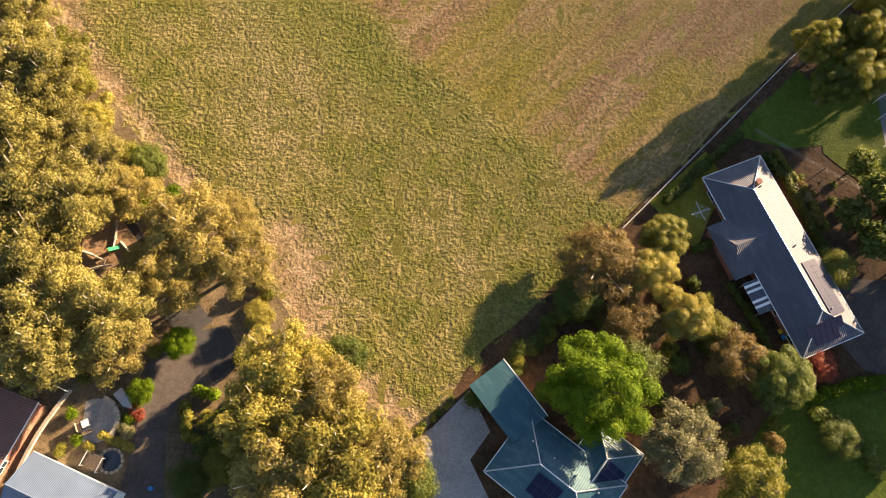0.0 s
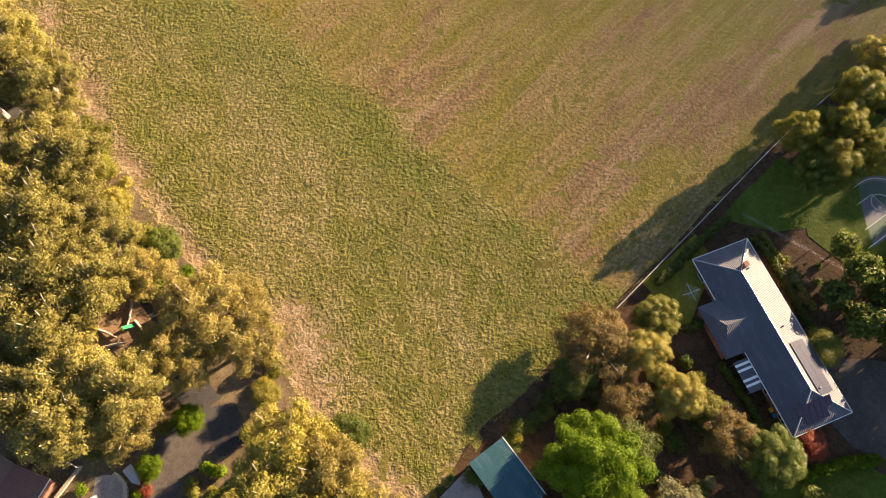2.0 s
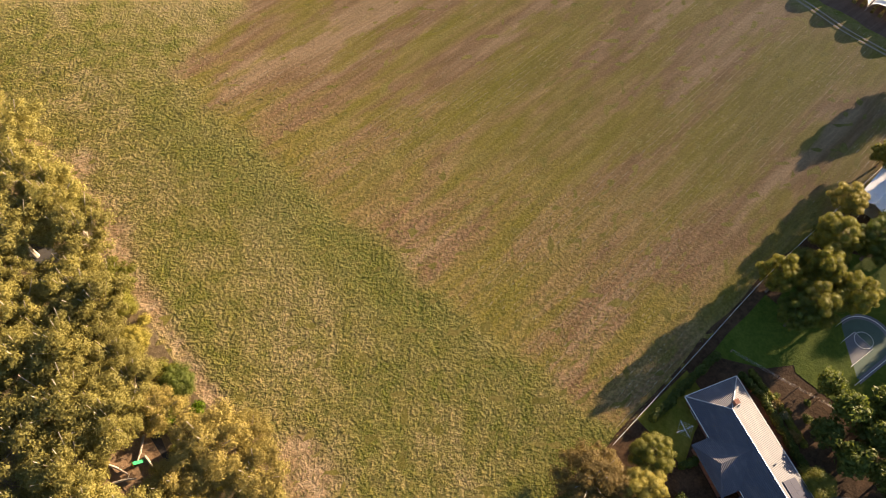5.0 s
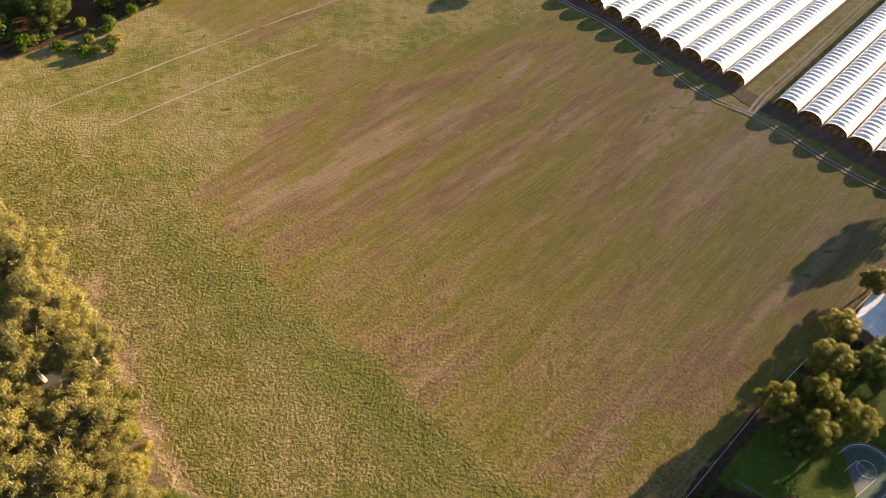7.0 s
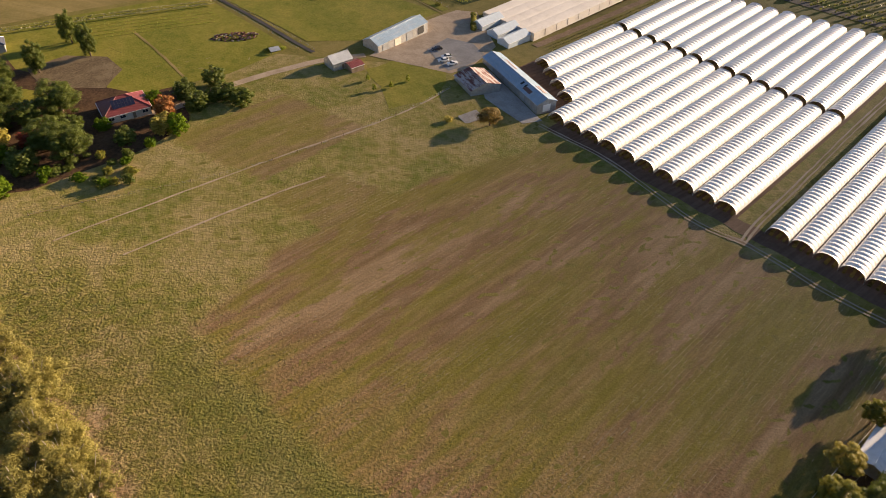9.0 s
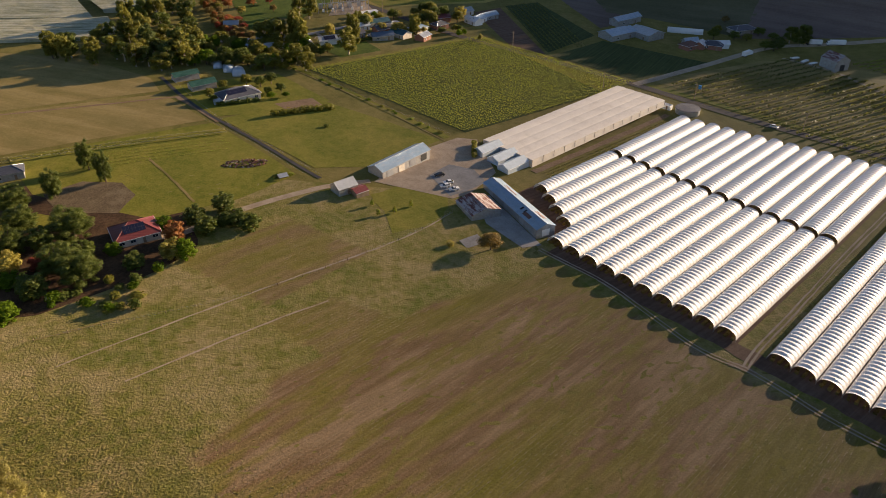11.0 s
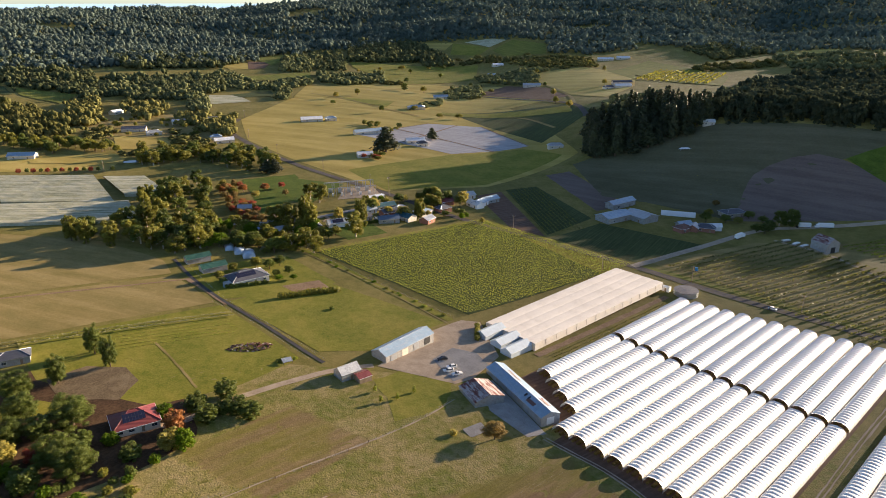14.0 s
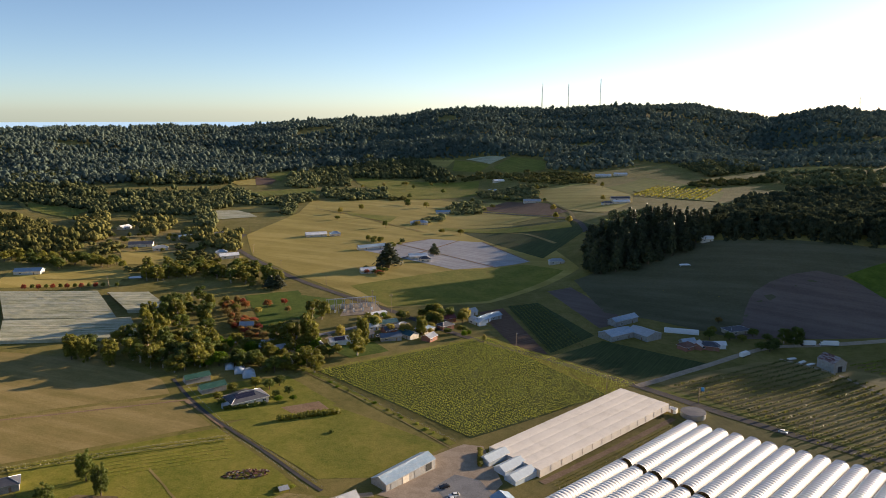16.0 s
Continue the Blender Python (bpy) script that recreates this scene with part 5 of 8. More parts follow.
def house(name, x, y, turn, long, wide, eave, rise, roof, wall, label, category="house", hip=True, over=0.5, windows=3, solar=(), door=True, group="", dz=0.0, chimney=None, vents=0):
    """A building with its long side along its own x axis. solar: (side, first x, columns, rows, distance down from the ridge)."""
    ob = thing(name, x, y, turn, label, category, group, dz=dz)
    L, W = long / 2 - over, wide / 2 - over
    if hip:
        part("wall", Shape().box(0, 0, eave / 2 - 0.6, 2 * L, 2 * W, eave + 1.2), wall, ob)
    else:
        top = eave + rise * (1 - over / (wide / 2))
        part("wall", Shape().prism([(-W, -1.2), (W, -1.2), (W, eave + rise * over / (wide / 2) - 0.12), (0, eave + rise - 0.15), (-W, eave + rise * over / (wide / 2) - 0.12)], -L, L, pose(0, 0, 0, 0, 0, 90)), wall, ob)
    X, Y = long / 2, wide / 2
    R = max(0.05, X - Y) if hip else X
    v = [(-X, -Y, eave), (X, -Y, eave), (X, Y, eave), (-X, Y, eave), (-R, 0, eave + rise), (R, 0, eave + rise)]
    v += [(a, b, c - 0.16) for a, b, c in v]
    f = [(0, 1, 5, 4), (2, 3, 4, 5), (1, 2, 5), (3, 0, 4), (7, 6, 10, 11), (9, 8, 11, 10), (8, 7, 11), (6, 9, 10), (0, 6, 7, 1), (1, 7, 8, 2), (2, 8, 9, 3), (3, 9, 6, 0)]
    if not hip:
        f = [(0, 1, 5, 4), (2, 3, 4, 5), (7, 6, 10, 11), (9, 8, 11, 10), (0, 6, 7, 1), (2, 8, 9, 3), (1, 7, 11, 5), (5, 11, 8, 2), (3, 9, 10, 4), (4, 10, 6, 0)]
    top = part("roof", Shape().add(v, f), roof, ob)
    cap = Shape().tube([(-R, 0, eave + rise + 0.02), (R, 0, eave + rise + 0.02)], [0.12, 0.12], 6)
    if hip:
        for sx in (-1, 1):
            for sy in (-1, 1):
                cap.tube([(sx * R, 0, eave + rise + 0.02), (sx * X, sy * Y, eave + 0.03)], [0.11, 0.11], 6)
    part("ridge_cap", cap, ZINC if roof in (SLATE, BLUEROOF, TEAL) else roof, top)
    g = Shape()
    for sy in (-1, 1):
        g.box(0, sy * (Y + 0.06), eave - 0.1, long, 0.12, 0.12)
    if hip:
        for sx in (-1, 1):
            g.box(sx * (X + 0.06), 0, eave - 0.1, 0.12, wide, 0.12)
    part("gutter", g, WHITE if wall != TINWALL else STEEL, ob)
    for k in range(windows):
        u = -L + 2 * L * (k + 0.5) / windows
        for sy in (-1, 1):
            if door and k == windows // 2 and sy == -1:
                part("door", Shape().box(u, -W - 0.03, 1.02, 0.95, 0.08, 2.04), TIMBER, ob)
            else:
                window(ob, u, sy * (W + 0.03), 1.5, min(1.8, 1.2 * L / windows), 1.1, 0)
    slope = math.degrees(math.atan2(rise, Y))
    for side, u0, cols, rows, down in solar:
        for c in range(cols):
            for q in range(rows):
                d = down + 0.85 + q * 1.67
                at = Matrix.Translation((u0 + c * 1.02, side * d * math.cos(radians(slope)), eave + rise - d * math.sin(radians(slope)) + 0.12)) @ pose(0, 0, 0, -side * slope)
                p = part("solar_panel", PANEL, SOLAR, top, at=at)
                part("panel_frame", RAIL, PANELEDGE, p)
    if chimney:
        part("chimney", Shape().box(chimney[0], chimney[1], eave + rise * 0.8, 0.7, 0.7, 2.2).box(chimney[0], chimney[1], eave + rise * 0.8 + 1.15, 0.9, 0.9, 0.15), BRICK, top)
    for k in range(vents):
        u = -L * 0.7 + 1.4 * L * k / max(1, vents - 1)
        part("roof_vent", Shape().tube([(u, Y * 0.35, eave + rise * 0.6), (u, Y * 0.35, eave + rise * 0.85)], [0.12, 0.14], 8), STEEL, top)
    return ob


# ---- houses round the field ----
LH = -68.2
long_house = house("long_house", 54, 35, LH, 32.3, 10.8, 3.0, 2.3, SLATE, BRICK, "long brick house with a dark grey hipped roof", windows=6, solar=((1, 3.4, 9, 2, 1.2),), chimney=(-11.5, 1.2), vents=3)
wing = Shape()
wing.add([(-8.2, -5.3, 3.0), (1.4, -5.3, 3.0), (-8.2, -9.0, 3.0), (1.4, -9.0, 3.0), (-3.4, -0.6, 5.05), (-3.4, -6.6, 4.5), (-8.2, -4.2, 3.05), (1.4, -4.2, 3.05)],
         [(2, 0, 6, 4, 5), (1, 3, 5, 4, 7), (3, 2, 5)])
part("roof", wing, SLATE, long_house)
part("wall", Shape().box(-3.4, -6.8, 1.0, 8.6, 3.6, 4.0), BRICK, long_house)
per = part("pergola", Shape().box(5.0, -6.6, 2.72, 5.4, 3.0, 0.06), SLATE, long_house, "lean-to roof with clear strips")
for k in range(4):
    part("roof_strip", Shape().box(3.0 + (0, 0.9, 2.6, 3.5)[k], -6.6, 2.78, 0.42, 3.0, 0.04), WHITE, per)
for u, w in ((2.5, -8.0), (7.5, -8.0)):
    part("post", Shape().box(u, w, 1.3, 0.12, 0.12, 2.7), TIMBER, per)
for r_ in range(2):
    for c_ in range(6 - 2 * r_):
        x_, z_ = 12.9 + r_ * 1.45 + 0.2, -3.1 + c_ * 1.05 + r_ * 1.0
        part("solar_panel", PANEL, SOLAR, long_house, at=Matrix.Translation((x_, z_, 3.0 + (16.15 - x_) * 2.3 / 5.4 + 0.12)) @ pose(0, 0, 0, 0, 23.1, 0) @ pose(0, 0, 0, 0, 0, 90))

# teal roofed house with its garage
garage = thing("garage", 9.5, 11.2, -53, "garage with a flat teal steel roof", "garage")
part("wall", Shape().box(0, 0, 0.9, 9.4, 5.8, 3.6), PLASTER, garage)
part("roof", Shape().slab([(-5.1, -3.2), (5.1, -3.2), (5.1, 3.2), (-5.1, 3.2)], 2.75, 2.95), TEAL, garage)
part("fascia", Shape().box(0, 3.25, 2.88, 10.3, 0.12, 0.22), WHITE, garage)
part("door", Shape().box(-2.0, -2.93, 1.1, 4.6, 0.06, 2.2), ZINC, garage)
house("teal_house", 16, 0.5, -38, 17, 11, 2.9, 2.3, TEAL, PLASTER, "house with a teal ribbed steel roof and solar panels", windows=4, solar=((-1, -2.0, 4, 2, 1.0),), vents=4)
house("teal_house_wing", 22, 1.5, 52, 12, 8, 2.9, 1.7, TEAL, PLASTER, "teal roofed wing of the house with a bank of solar panels", windows=2, solar=((-1, -3.5, 6, 2, 0.4),))

# blue-grey roofed house and the tiled shed at the bottom of the lane
house("blue_house", -50.5, -3.0, -23, 13, 9, 4.0, 2.2, BLUESLATE, WHITE, "white house with a pale blue-grey steel roof", hip=False, windows=3)
house("tiled_shed", -62, 6, 67, 13, 9, 3.0, 2.2, TILEROOF, BRICK, "building with a ribbed dark red-brown roof", hip=False, windows=2)

# ---- trees along the west side of the field ----
TALL_LABEL = "tall gum tree with hanging olive foliage and pale limbs"
for x, y, h, r in ((-65, 64, 13, 4.5), (-60, 58, 14, 5), (-63, 50, 15, 5), (-60, 40, 15, 6), (-53, 38, 14, 4.5), (-57, 30, 15, 5), (-54, 24, 14, 5),
                   (-46, 22, 14, 5), (-53, 17, 15, 5), (-61, 22, 14, 5.5), (-66, 34, 15, 6), (-85, 93, 16, 6), (-80, 83, 16, 6), (-73, 79, 15, 5), (-77, 71, 16, 6)):
    plant("gum", GUM, x, y, h, r * 1.22, TALL_LABEL, group="gum trees of the wood")
for x, y, h, r in ((-37, 35, 11, 5.5), (-30, 31, 9, 4.5), (-39, 27, 8, 4), (-46, 18, 11, 4.6), (-41, 29, 10, 4), (-32, 38, 8, 3)):
    plant("gum", GUMTAN, x, y, h, r * 1.22, "gum tree with tan-brown flowering foliage", group="gum trees of the wood")
for x, y, h, r in ((-22, 15, 12, 5), (-24, 8, 13, 5.5), (-16, 11, 13, 5), (-14, 4, 14, 6), (-8, 3, 12, 4.5), (-21, 1, 13, 5.5), (-13, -3, 13, 5)):
    plant("gum", YELLOW if rng.random() < 0.4 else GUMTAN, x, y, h, r * 1.2, "large gum tree in golden light beside the driveway", group="gum trees by the drive")
for x, y, h, r in ((-66, 72, 15, 5), (-76, 62, 15, 5), (-64, 60, 14, 4.5), (-72, 55, 15, 5), (-60, 53, 11, 4), (-68, 47, 15, 5), (-92, 84, 16, 6), (-96, 100, 15, 6),
                   (-90, 72, 16, 6), (-84, 60, 16, 6), (-80, 48, 15, 6), (-76, 36, 15, 6), (-105, 108, 15, 6), (-104, 92, 15, 6), (-72, 22, 14, 5), (-98, 62, 15, 6)):
    plant("gum", GUM, x, y, h, r * 1.22, TALL_LABEL, group="gum trees of the wood")
for x, y, h, r, mt in ((-45, 46, 6, 3.2, DEEP), (-54, 53, 7, 3, YELLOW), (-58, 60, 6, 3, OLIVE), (-27, 23, 3, 2.4, YELLOW), (-14, 17, 7, 3.4, DEEP), (-38, 19, 4, 2.4, GREEN),
                       (-88, 95, 8, 3.5, GREEN), (-93, 88, 8, 3.5, DEEP), (-66, 64, 7, 3, GREEN), (-4, 0, 8, 3.6, DEEP), (-34, 0, 5, 3, DEEP), (-30, 2, 5, 3, OLIVE)):
    plant("round", mt, x, y, h, r, "leafy understorey tree at the edge of the wood")

# ---- garden trees between the houses ----
for x, y, h, r, form, mt, lab in ((22, 13, 11, 6.9, "puff", GREEN, "big spreading bright green tree over the teal roof"), (24.5, 32.5, 7, 5.0, "gum", BROWN, "rounded brown-leaved tree at the field corner"),
                                  (35, 37, 6, 3.4, "puff", OLIVE, "olive green garden tree near the fence"), (33, 31, 7, 3.6, "puff", YELLOW, "tree with puffed yellow-green crowns"),
                                  (37, 24, 7, 3.6, "puff", YELLOW, "rounded pale yellow-green tree"), (42, 22, 5, 2.4, "round", OLIVE, "small dense green tree in the garden"),
                                  (44, 18, 7, 3.6, "gum", BROWN, "orange-brown spreading tree in the garden"), (50, 14.5, 8, 4.4, "puff", DEEP, "dark green dense tree in the garden"),
                                  (34, 5, 10, 4.6, "gum", SILVER, "silvery weeping tree near the teal house"), (63, 33, 5, 2.8, "round", OLIVE, "clipped round tree by the long house"),
                                  (58, 17, 4, 2.2, "round", RED, "red-leaved shrub tree by the house corner"), (44, 0, 8, 4, "gum", OLIVE, "olive green tree beside the lawn"),
                                  (54, 15, 5, 2, "round", SILVER, "grey-green shrub beside the red tree"), (59, 6, 5, 2.6, "round", DEEP, "dark shrubby tree on the lawn edge"),
                                  (28, 23, 6, 3.5, "gum", BROWN, "brown-leaved tree over bare soil"), (21, 27, 4.5, 3.2, "round", DEEP, "dark green shrubby tree by the field"), (27, 16, 7, 4, "round", DEEP, "dark green tree behind the garage")):
    plant(form, mt, x, y, h, r * 1.25, lab)
for x, y, h, r, mt in ((64, 71.5, 12, 4.2, OLIVE), (70, 66, 12, 5.2, OLIVE), (73, 73, 12.5, 4.6, OLIVE), (78, 81, 12.5, 5.4, OLIVE), (86, 80, 12, 5.0, DEEP), (85, 92, 8, 4.4, YELLOW),
                       (66, 64, 10, 4, DEEP), (78, 68, 12, 4.5, OLIVE), (97, 105, 8, 3.6, OLIVE), (104, 100, 10, 4.5, DEEP), (116, 131, 11, 5.2, DEEP), (125, 137, 12, 5.6, DEEP), (100, 86, 11, 5, DEEP), (110, 104, 10, 5, DEEP)):
    plant("puff", mt, x, y, h, r, "large dense tree with puffed olive crowns on the field boundary", group="boundary trees")

# Trees from x 84 on stand out of view, added to shade the garden.
for x, y, h, r in ((67, 42, 6, 3), (70, 37, 7, 3.4), (72, 46, 8, 3.6), (70, 51, 6, 2.6), (76, 41, 8, 4), (75, 34, 7, 3), (79, 47, 8, 3.5), (90, 38, 13, 5), (92, 30, 12, 5), (90, 22, 12, 4.5), (97, 44, 12, 5), (98, 30, 13, 5), (84, 34, 11, 3.5)):
    plant("round", DEEP, x, y, h, r, "dark garden tree east of the long house", near=False, group="eastern garden trees")

# ---- woods near the red roofed house and the farm ----
for x, y, h, r, mt in ((-131, 212, 11, 6, OLIVE), (-96, 212, 8, 3, ORANGE), (-94, 203, 7, 3.4, YELLOW), (-90, 203, 7, 3, GREEN), (-117, 187, 11, 5.5, OLIVE), (-125, 190, 11, 5, OLIVE),
                       (-132, 192, 5, 3, RED), (-150, 214, 10, 5, OLIVE), (-146, 200, 9, 4.5, DEEP), (-156, 190, 10, 5, OLIVE), (-150, 176, 9, 4.5, DEEP), (-128, 178, 8, 4, OLIVE), (-160, 228, 10, 5, DEEP), (-138, 204, 8, 4, DEEP), (-122, 200, 6, 3, OLIVE), (-142, 190, 7, 4, YELLOW), (-86, 235, 7, 3.4, OLIVE), (-80, 226, 6, 3.6, OLIVE), (-88, 219, 6, 3.4, DEEP), (-74, 224, 6, 3.6, OLIVE), (-103, 220, 5, 2.6, GREEN),
                       (-137, 182, 5, 3, GREEN), (-130, 166, 6, 3.6, GREEN), (-104, 196, 5, 3, DEEP), (-94, 226, 6, 3.4, DEEP), (-114, 203, 4, 2.4, GREEN), (-84, 224, 5, 2.5, OLIVE)):
    plant("bushy", DEEP if mt is OLIVE else mt, x, y, h * 1.05, r * 1.3, "garden tree round the red-roofed house" if mt not in (RED, ORANGE) else "autumn-coloured tree by the red-roofed house", near=r > 4.2)
house("red_house", -111, 214.5, 33, 15.5, 12.5, 2.7, 3.4, REDROOF, PLASTER, "farmhouse with a dark red roof, verandah and solar panels", windows=4, solar=((-1, -3.4, 7, 2, 1.4),))
shed_ = house("long_shed", 23.5, 253.5, -63, 42, 8.5, 3.5, 1.7, BLUEROOF, TINWALL, "long farm shed with a pale blue and rust-stained steel roof", "shed", hip=False, windows=0, over=0.2, vents=2)
house("rusty_barn", 8, 251, -63, 14, 13, 2.5, 2.0, RUSTROOF, TINWALL, "old barn with a rusted patchwork iron roof", "barn", hip=False, windows=0, over=0.2)
big_ = house("big_shed", -25, 284, 51, 30, 9, 3.6, 2.0, BLUEROOF, TINWALL, "big farm shed with a pale blue steel roof", "shed", hip=False, windows=0, over=0.2)
for k in range(4):
    part("sliding_door", Shape().box(-10.5 + 7 * k, -4.38, 1.5, 3.6, 0.08, 3.0), (ZINC, PLASTER, ZINC, DARK)[k], big_)
for u_, d_, l_, w_, mt in ((6, -1.6, 1.0, 1.6, DARK), (8.5, -1.6, 0.8, 1.6, DARK), (11, -2.4, 5.0, 1.6, TILEROOF), (-9, 2.2, 9.0, 1.2, RUSTROOF), (13, 2.4, 6.0, 2.0, RUSTROOF)):
    part("roof_patch", Shape().box(0, 0, 0, l_, w_, 0.05), mt, shed_, "rusted or open roof sheet", at=Matrix.Translation((u_, d_, 5.2 - abs(d_) * 1.7 / 4.25 + 0.04)) @ pose(0, 0, 0, -math.copysign(21.8, d_)))
for k in range(3):
    part("shed_door", Shape().box(-14 + 12 * k, -4.08, 1.4, 3.0, 0.08, 2.8), ZINC, shed_)
part("end_door", Shape().box(20.85, 0, 1.4, 0.08, 3.2, 2.8), WHITE, shed_)
house("small_cottage", -45, 257, 40, 9, 7, 3.0, 2.2, ZINC, TINWALL, "small tin cottage with a grey roof", "cottage", hip=False, windows=1, over=0.2)
house("cottage_leanto", -39, 255.5, 40, 6, 6, 2.2, 0.9, REDROOF, TIMBER, "low lean-to with a rusty red roof", "shed", hip=False, windows=0, over=0.2)
for k in range(3):
    house("greenhouse", 13.5 + 3.4 * k + (0, 4.5, 5.5)[k] * 0.7, 306 - 7.3 * k, 45, 14, 6.6, 2.4, 1.6, GLASSHOUSE, GLASSHOUSE, "small gabled greenhouse with milky sheets", "greenhouse", hip=False, windows=0, over=0.1, group="greenhouses in the yard")

# ---- broad flat-topped growing house ----
gh = thing("growing_house", 22, 304, math.degrees(math.atan2(73, 74)), "long low growing house covered in white plastic", "growing house", dz=0.0)
for b in range(5):
    s = Shape()
    n = 48
    for i in range(n + 1):
        for k in range(7):
            w = math.pi * k / 6
            s.v.append((106.0 * i / n, -15 + 6 * b + 3 - 3 * math.cos(w), 2.7 + 0.16 * math.sin(w) - 0.03 * (i % 2)))
    for i in range(n):
        for k in range(6):
            q = i * 7 + k
            s.f.append((q, q + 7, q + 8, q + 1))
    part("roof_bay", s, FILMOLD, gh, soft=True)
for b in (-15, 15):
    part("side_sheet", Shape().box(53, b, 0.9, 106, 0.06, 3.6), FILMOLD, gh)
for i in range(15):
    part("post", Shape().box(106 * i / 14, -15.05, 1.2, 0.12, 0.12, 3.0), TIMBER, gh)
for a in (0, 106):
    part("end_sheet", Shape().box(a, 0, 0.9, 0.06, 30, 3.6), FILMOLD, gh)

ribbon("service_lane", [(33, 289), (70, 326), (110, 365.6)], 3.2, EARTH, "worn earth lane beside the growing house", 0.16, "track", 0.5)

# ---- vines ----
rows_of_vines("low_crop_rows", (37.4, 288.3), (70, 69), (5.4, -5.5), 1.9, VINEFAR, "low dark crop rows between the growing house and the tunnels", 0.6, 0.4, 0.4, 0.32)
rows_of_vines("hill_orchard_trees", (262, 1140), (70, 120), (90, -50), 9.0, OLIVE, "orchard rows on a sunlit far slope", 3.0, 1.4, 1.6, 1.6)
rows_of_vines("low_crop_rows", (34, 566), (22, -106), (26, 14), 3.0, VINEFAR, "close dark crop rows under netting", 1.2, 0.6, 0.9, 0.5)
rows_of_vines("vineyard", (-85, 398), (88, -73), (97, 84), 2.4, VINE, "lush green vineyard rows in evening light", 1.7, 0.9, 0.17, 0.27)
rows_of_vines("vineyard", (122, 408), (88, 50), (70, -92), 5.2, VINEFAR, "thin vineyard rows on the far side of the road", 1.9, 0.9, 0.3, 0.5)
rows_of_vines("vineyard", (200, 410), (34, 20), (46, -60), 5.2, VINEFAR, "thin vineyard rows on the far side of the road", 1.9, 0.9, 0.3, 0.5)
rows_of_vines("vineyard", (244, 449), (60, 26), (40, -52), 4.2, VINE, "green vineyard block behind the tin barn", 1.7, 0.9, 0.35, 0.5)

# ---- the valley's trees ----
KINDS = {"autumn orchard": "autumn_tree", "windbreak": "windbreak_tree", "hamlet trees": "garden_tree", "hill garden trees": "garden_tree", "nursery trees": "nursery_tree"}


def grove(poly, count, form, mats, tall, radius, label, group=""):
    lo, hi = [min(p[i] for p in poly) for i in (0, 1)], [max(p[i] for p in poly) for i in (0, 1)]
    done = 0
    for _ in range(count * 30):
        if done == count:
            break
        x, y = rng.uniform(lo[0], hi[0]), rng.uniform(lo[1], hi[1])
        if inside(x, y, poly):
            plant(form, mats[done % len(mats)], x, y, tall * rng.uniform(0.7, 1.25), radius * rng.uniform(0.75, 1.25), label, near=False, group=group, name=KINDS.get(group, ""))
            done += 1


def joined_grove(name, poly, count, material, tall, radius, label):
    """Trees too many to count, in one mesh."""
    r = np.random.RandomState(count)
    me = crown_mesh("crown", lobes_of("tall", 5)[::2], 300, 1.1, material, 9)
    tv = np.array([v.co[:] for v in me.vertices])
    tf = np.array([p.vertices[:] for p in me.polygons])
    bpy.data.meshes.remove(me)
    lo, hi = [min(p[i] for p in poly) for i in (0, 1)], [max(p[i] for p in poly) for i in (0, 1)]
    v, f = [], []
    while len(v) < count:
        x, y = r.uniform(lo[0], hi[0]), r.uniform(lo[1], hi[1])
        if inside(x, y, poly):
            a, q, h = r.uniform(0, 6.28), radius / 3.4 * r.uniform(0.7, 1.3), tall / 12 * r.uniform(0.7, 1.25)
            c, s_ = math.cos(a), math.sin(a)
            t = np.stack([(tv[:, 0] * c - tv[:, 1] * s_) * q + x, (tv[:, 0] * s_ + tv[:, 1] * c) * q + y, (tv[:, 2] - 2.0) * h + height(x, y)], 1)
            f.append(tf + len(v) * len(tv))
            v.append(t)
    return tagged(new(name, quick_mesh(name, np.concatenate(v), np.concatenate(f), material)), label, "woods", kind="stuff")


grove([(-236, 408), (-160, 385), (-148, 402), (-158, 440), (-178, 480), (-192, 532), (-225, 575), (-232, 500), (-210, 450)], 62, "tall", [OLIVE, DEEP, OLIVE, DEEP], 15, 4.9, "tall eucalypt of the valley grove", "valley grove")
grove([(-186, 536), (-176, 545), (-166, 512), (-178, 505)], 14, "round", [ORANGE, BROWN, YELLOW, OLIVE, BROWN], 6, 3.2, "autumn-coloured tree of the valley orchard", "autumn orchard")
grove([(-140, 400), (-100, 395), (-70, 440), (-100, 480), (-135, 470)], 28, "round", [OLIVE, DEEP, GREEN], 7, 3.4, "garden tree of the hamlet", "hamlet trees")
grove([(-170, 395), (-140, 385), (-100, 390), (-92, 420), (-118, 440), (-150, 442)], 34, "round", [OLIVE, DEEP, GREEN, OLIVE], 8, 3.8, "leafy garden tree beside the valley grove", "hamlet trees")
grove([(-135, 395), (-110, 390), (-88, 400), (-100, 420)], 12, "round", [SILVER, DEEP, OLIVE], 4, 2.6, "rounded nursery shrub tree", "nursery trees")
for k in range(16):
    plant("round", (OLIVE, DEEP)[k % 2], -95 + rng.uniform(-22, 22), 800 + rng.uniform(-14, 60), rng.uniform(3, 7), rng.uniform(2, 4), "tree round the valley farmhouses", near=False, group="valley farm trees")
for k in range(14):
    plant("round", (OLIVE, DEEP, RED)[k % 3], -88 + rng.uniform(-14, 14), 664 + rng.uniform(-12, 8), rng.uniform(3, 6), rng.uniform(2, 3.5), "tree round the white farmhouse", near=False, group="valley farm trees")
grove([(-90, 455), (-20, 500), (10, 520), (-10, 545), (-70, 500)], 22, "round", [OLIVE, DEEP, YELLOW], 8, 3.8, "garden tree of the hamlet", "hamlet trees")
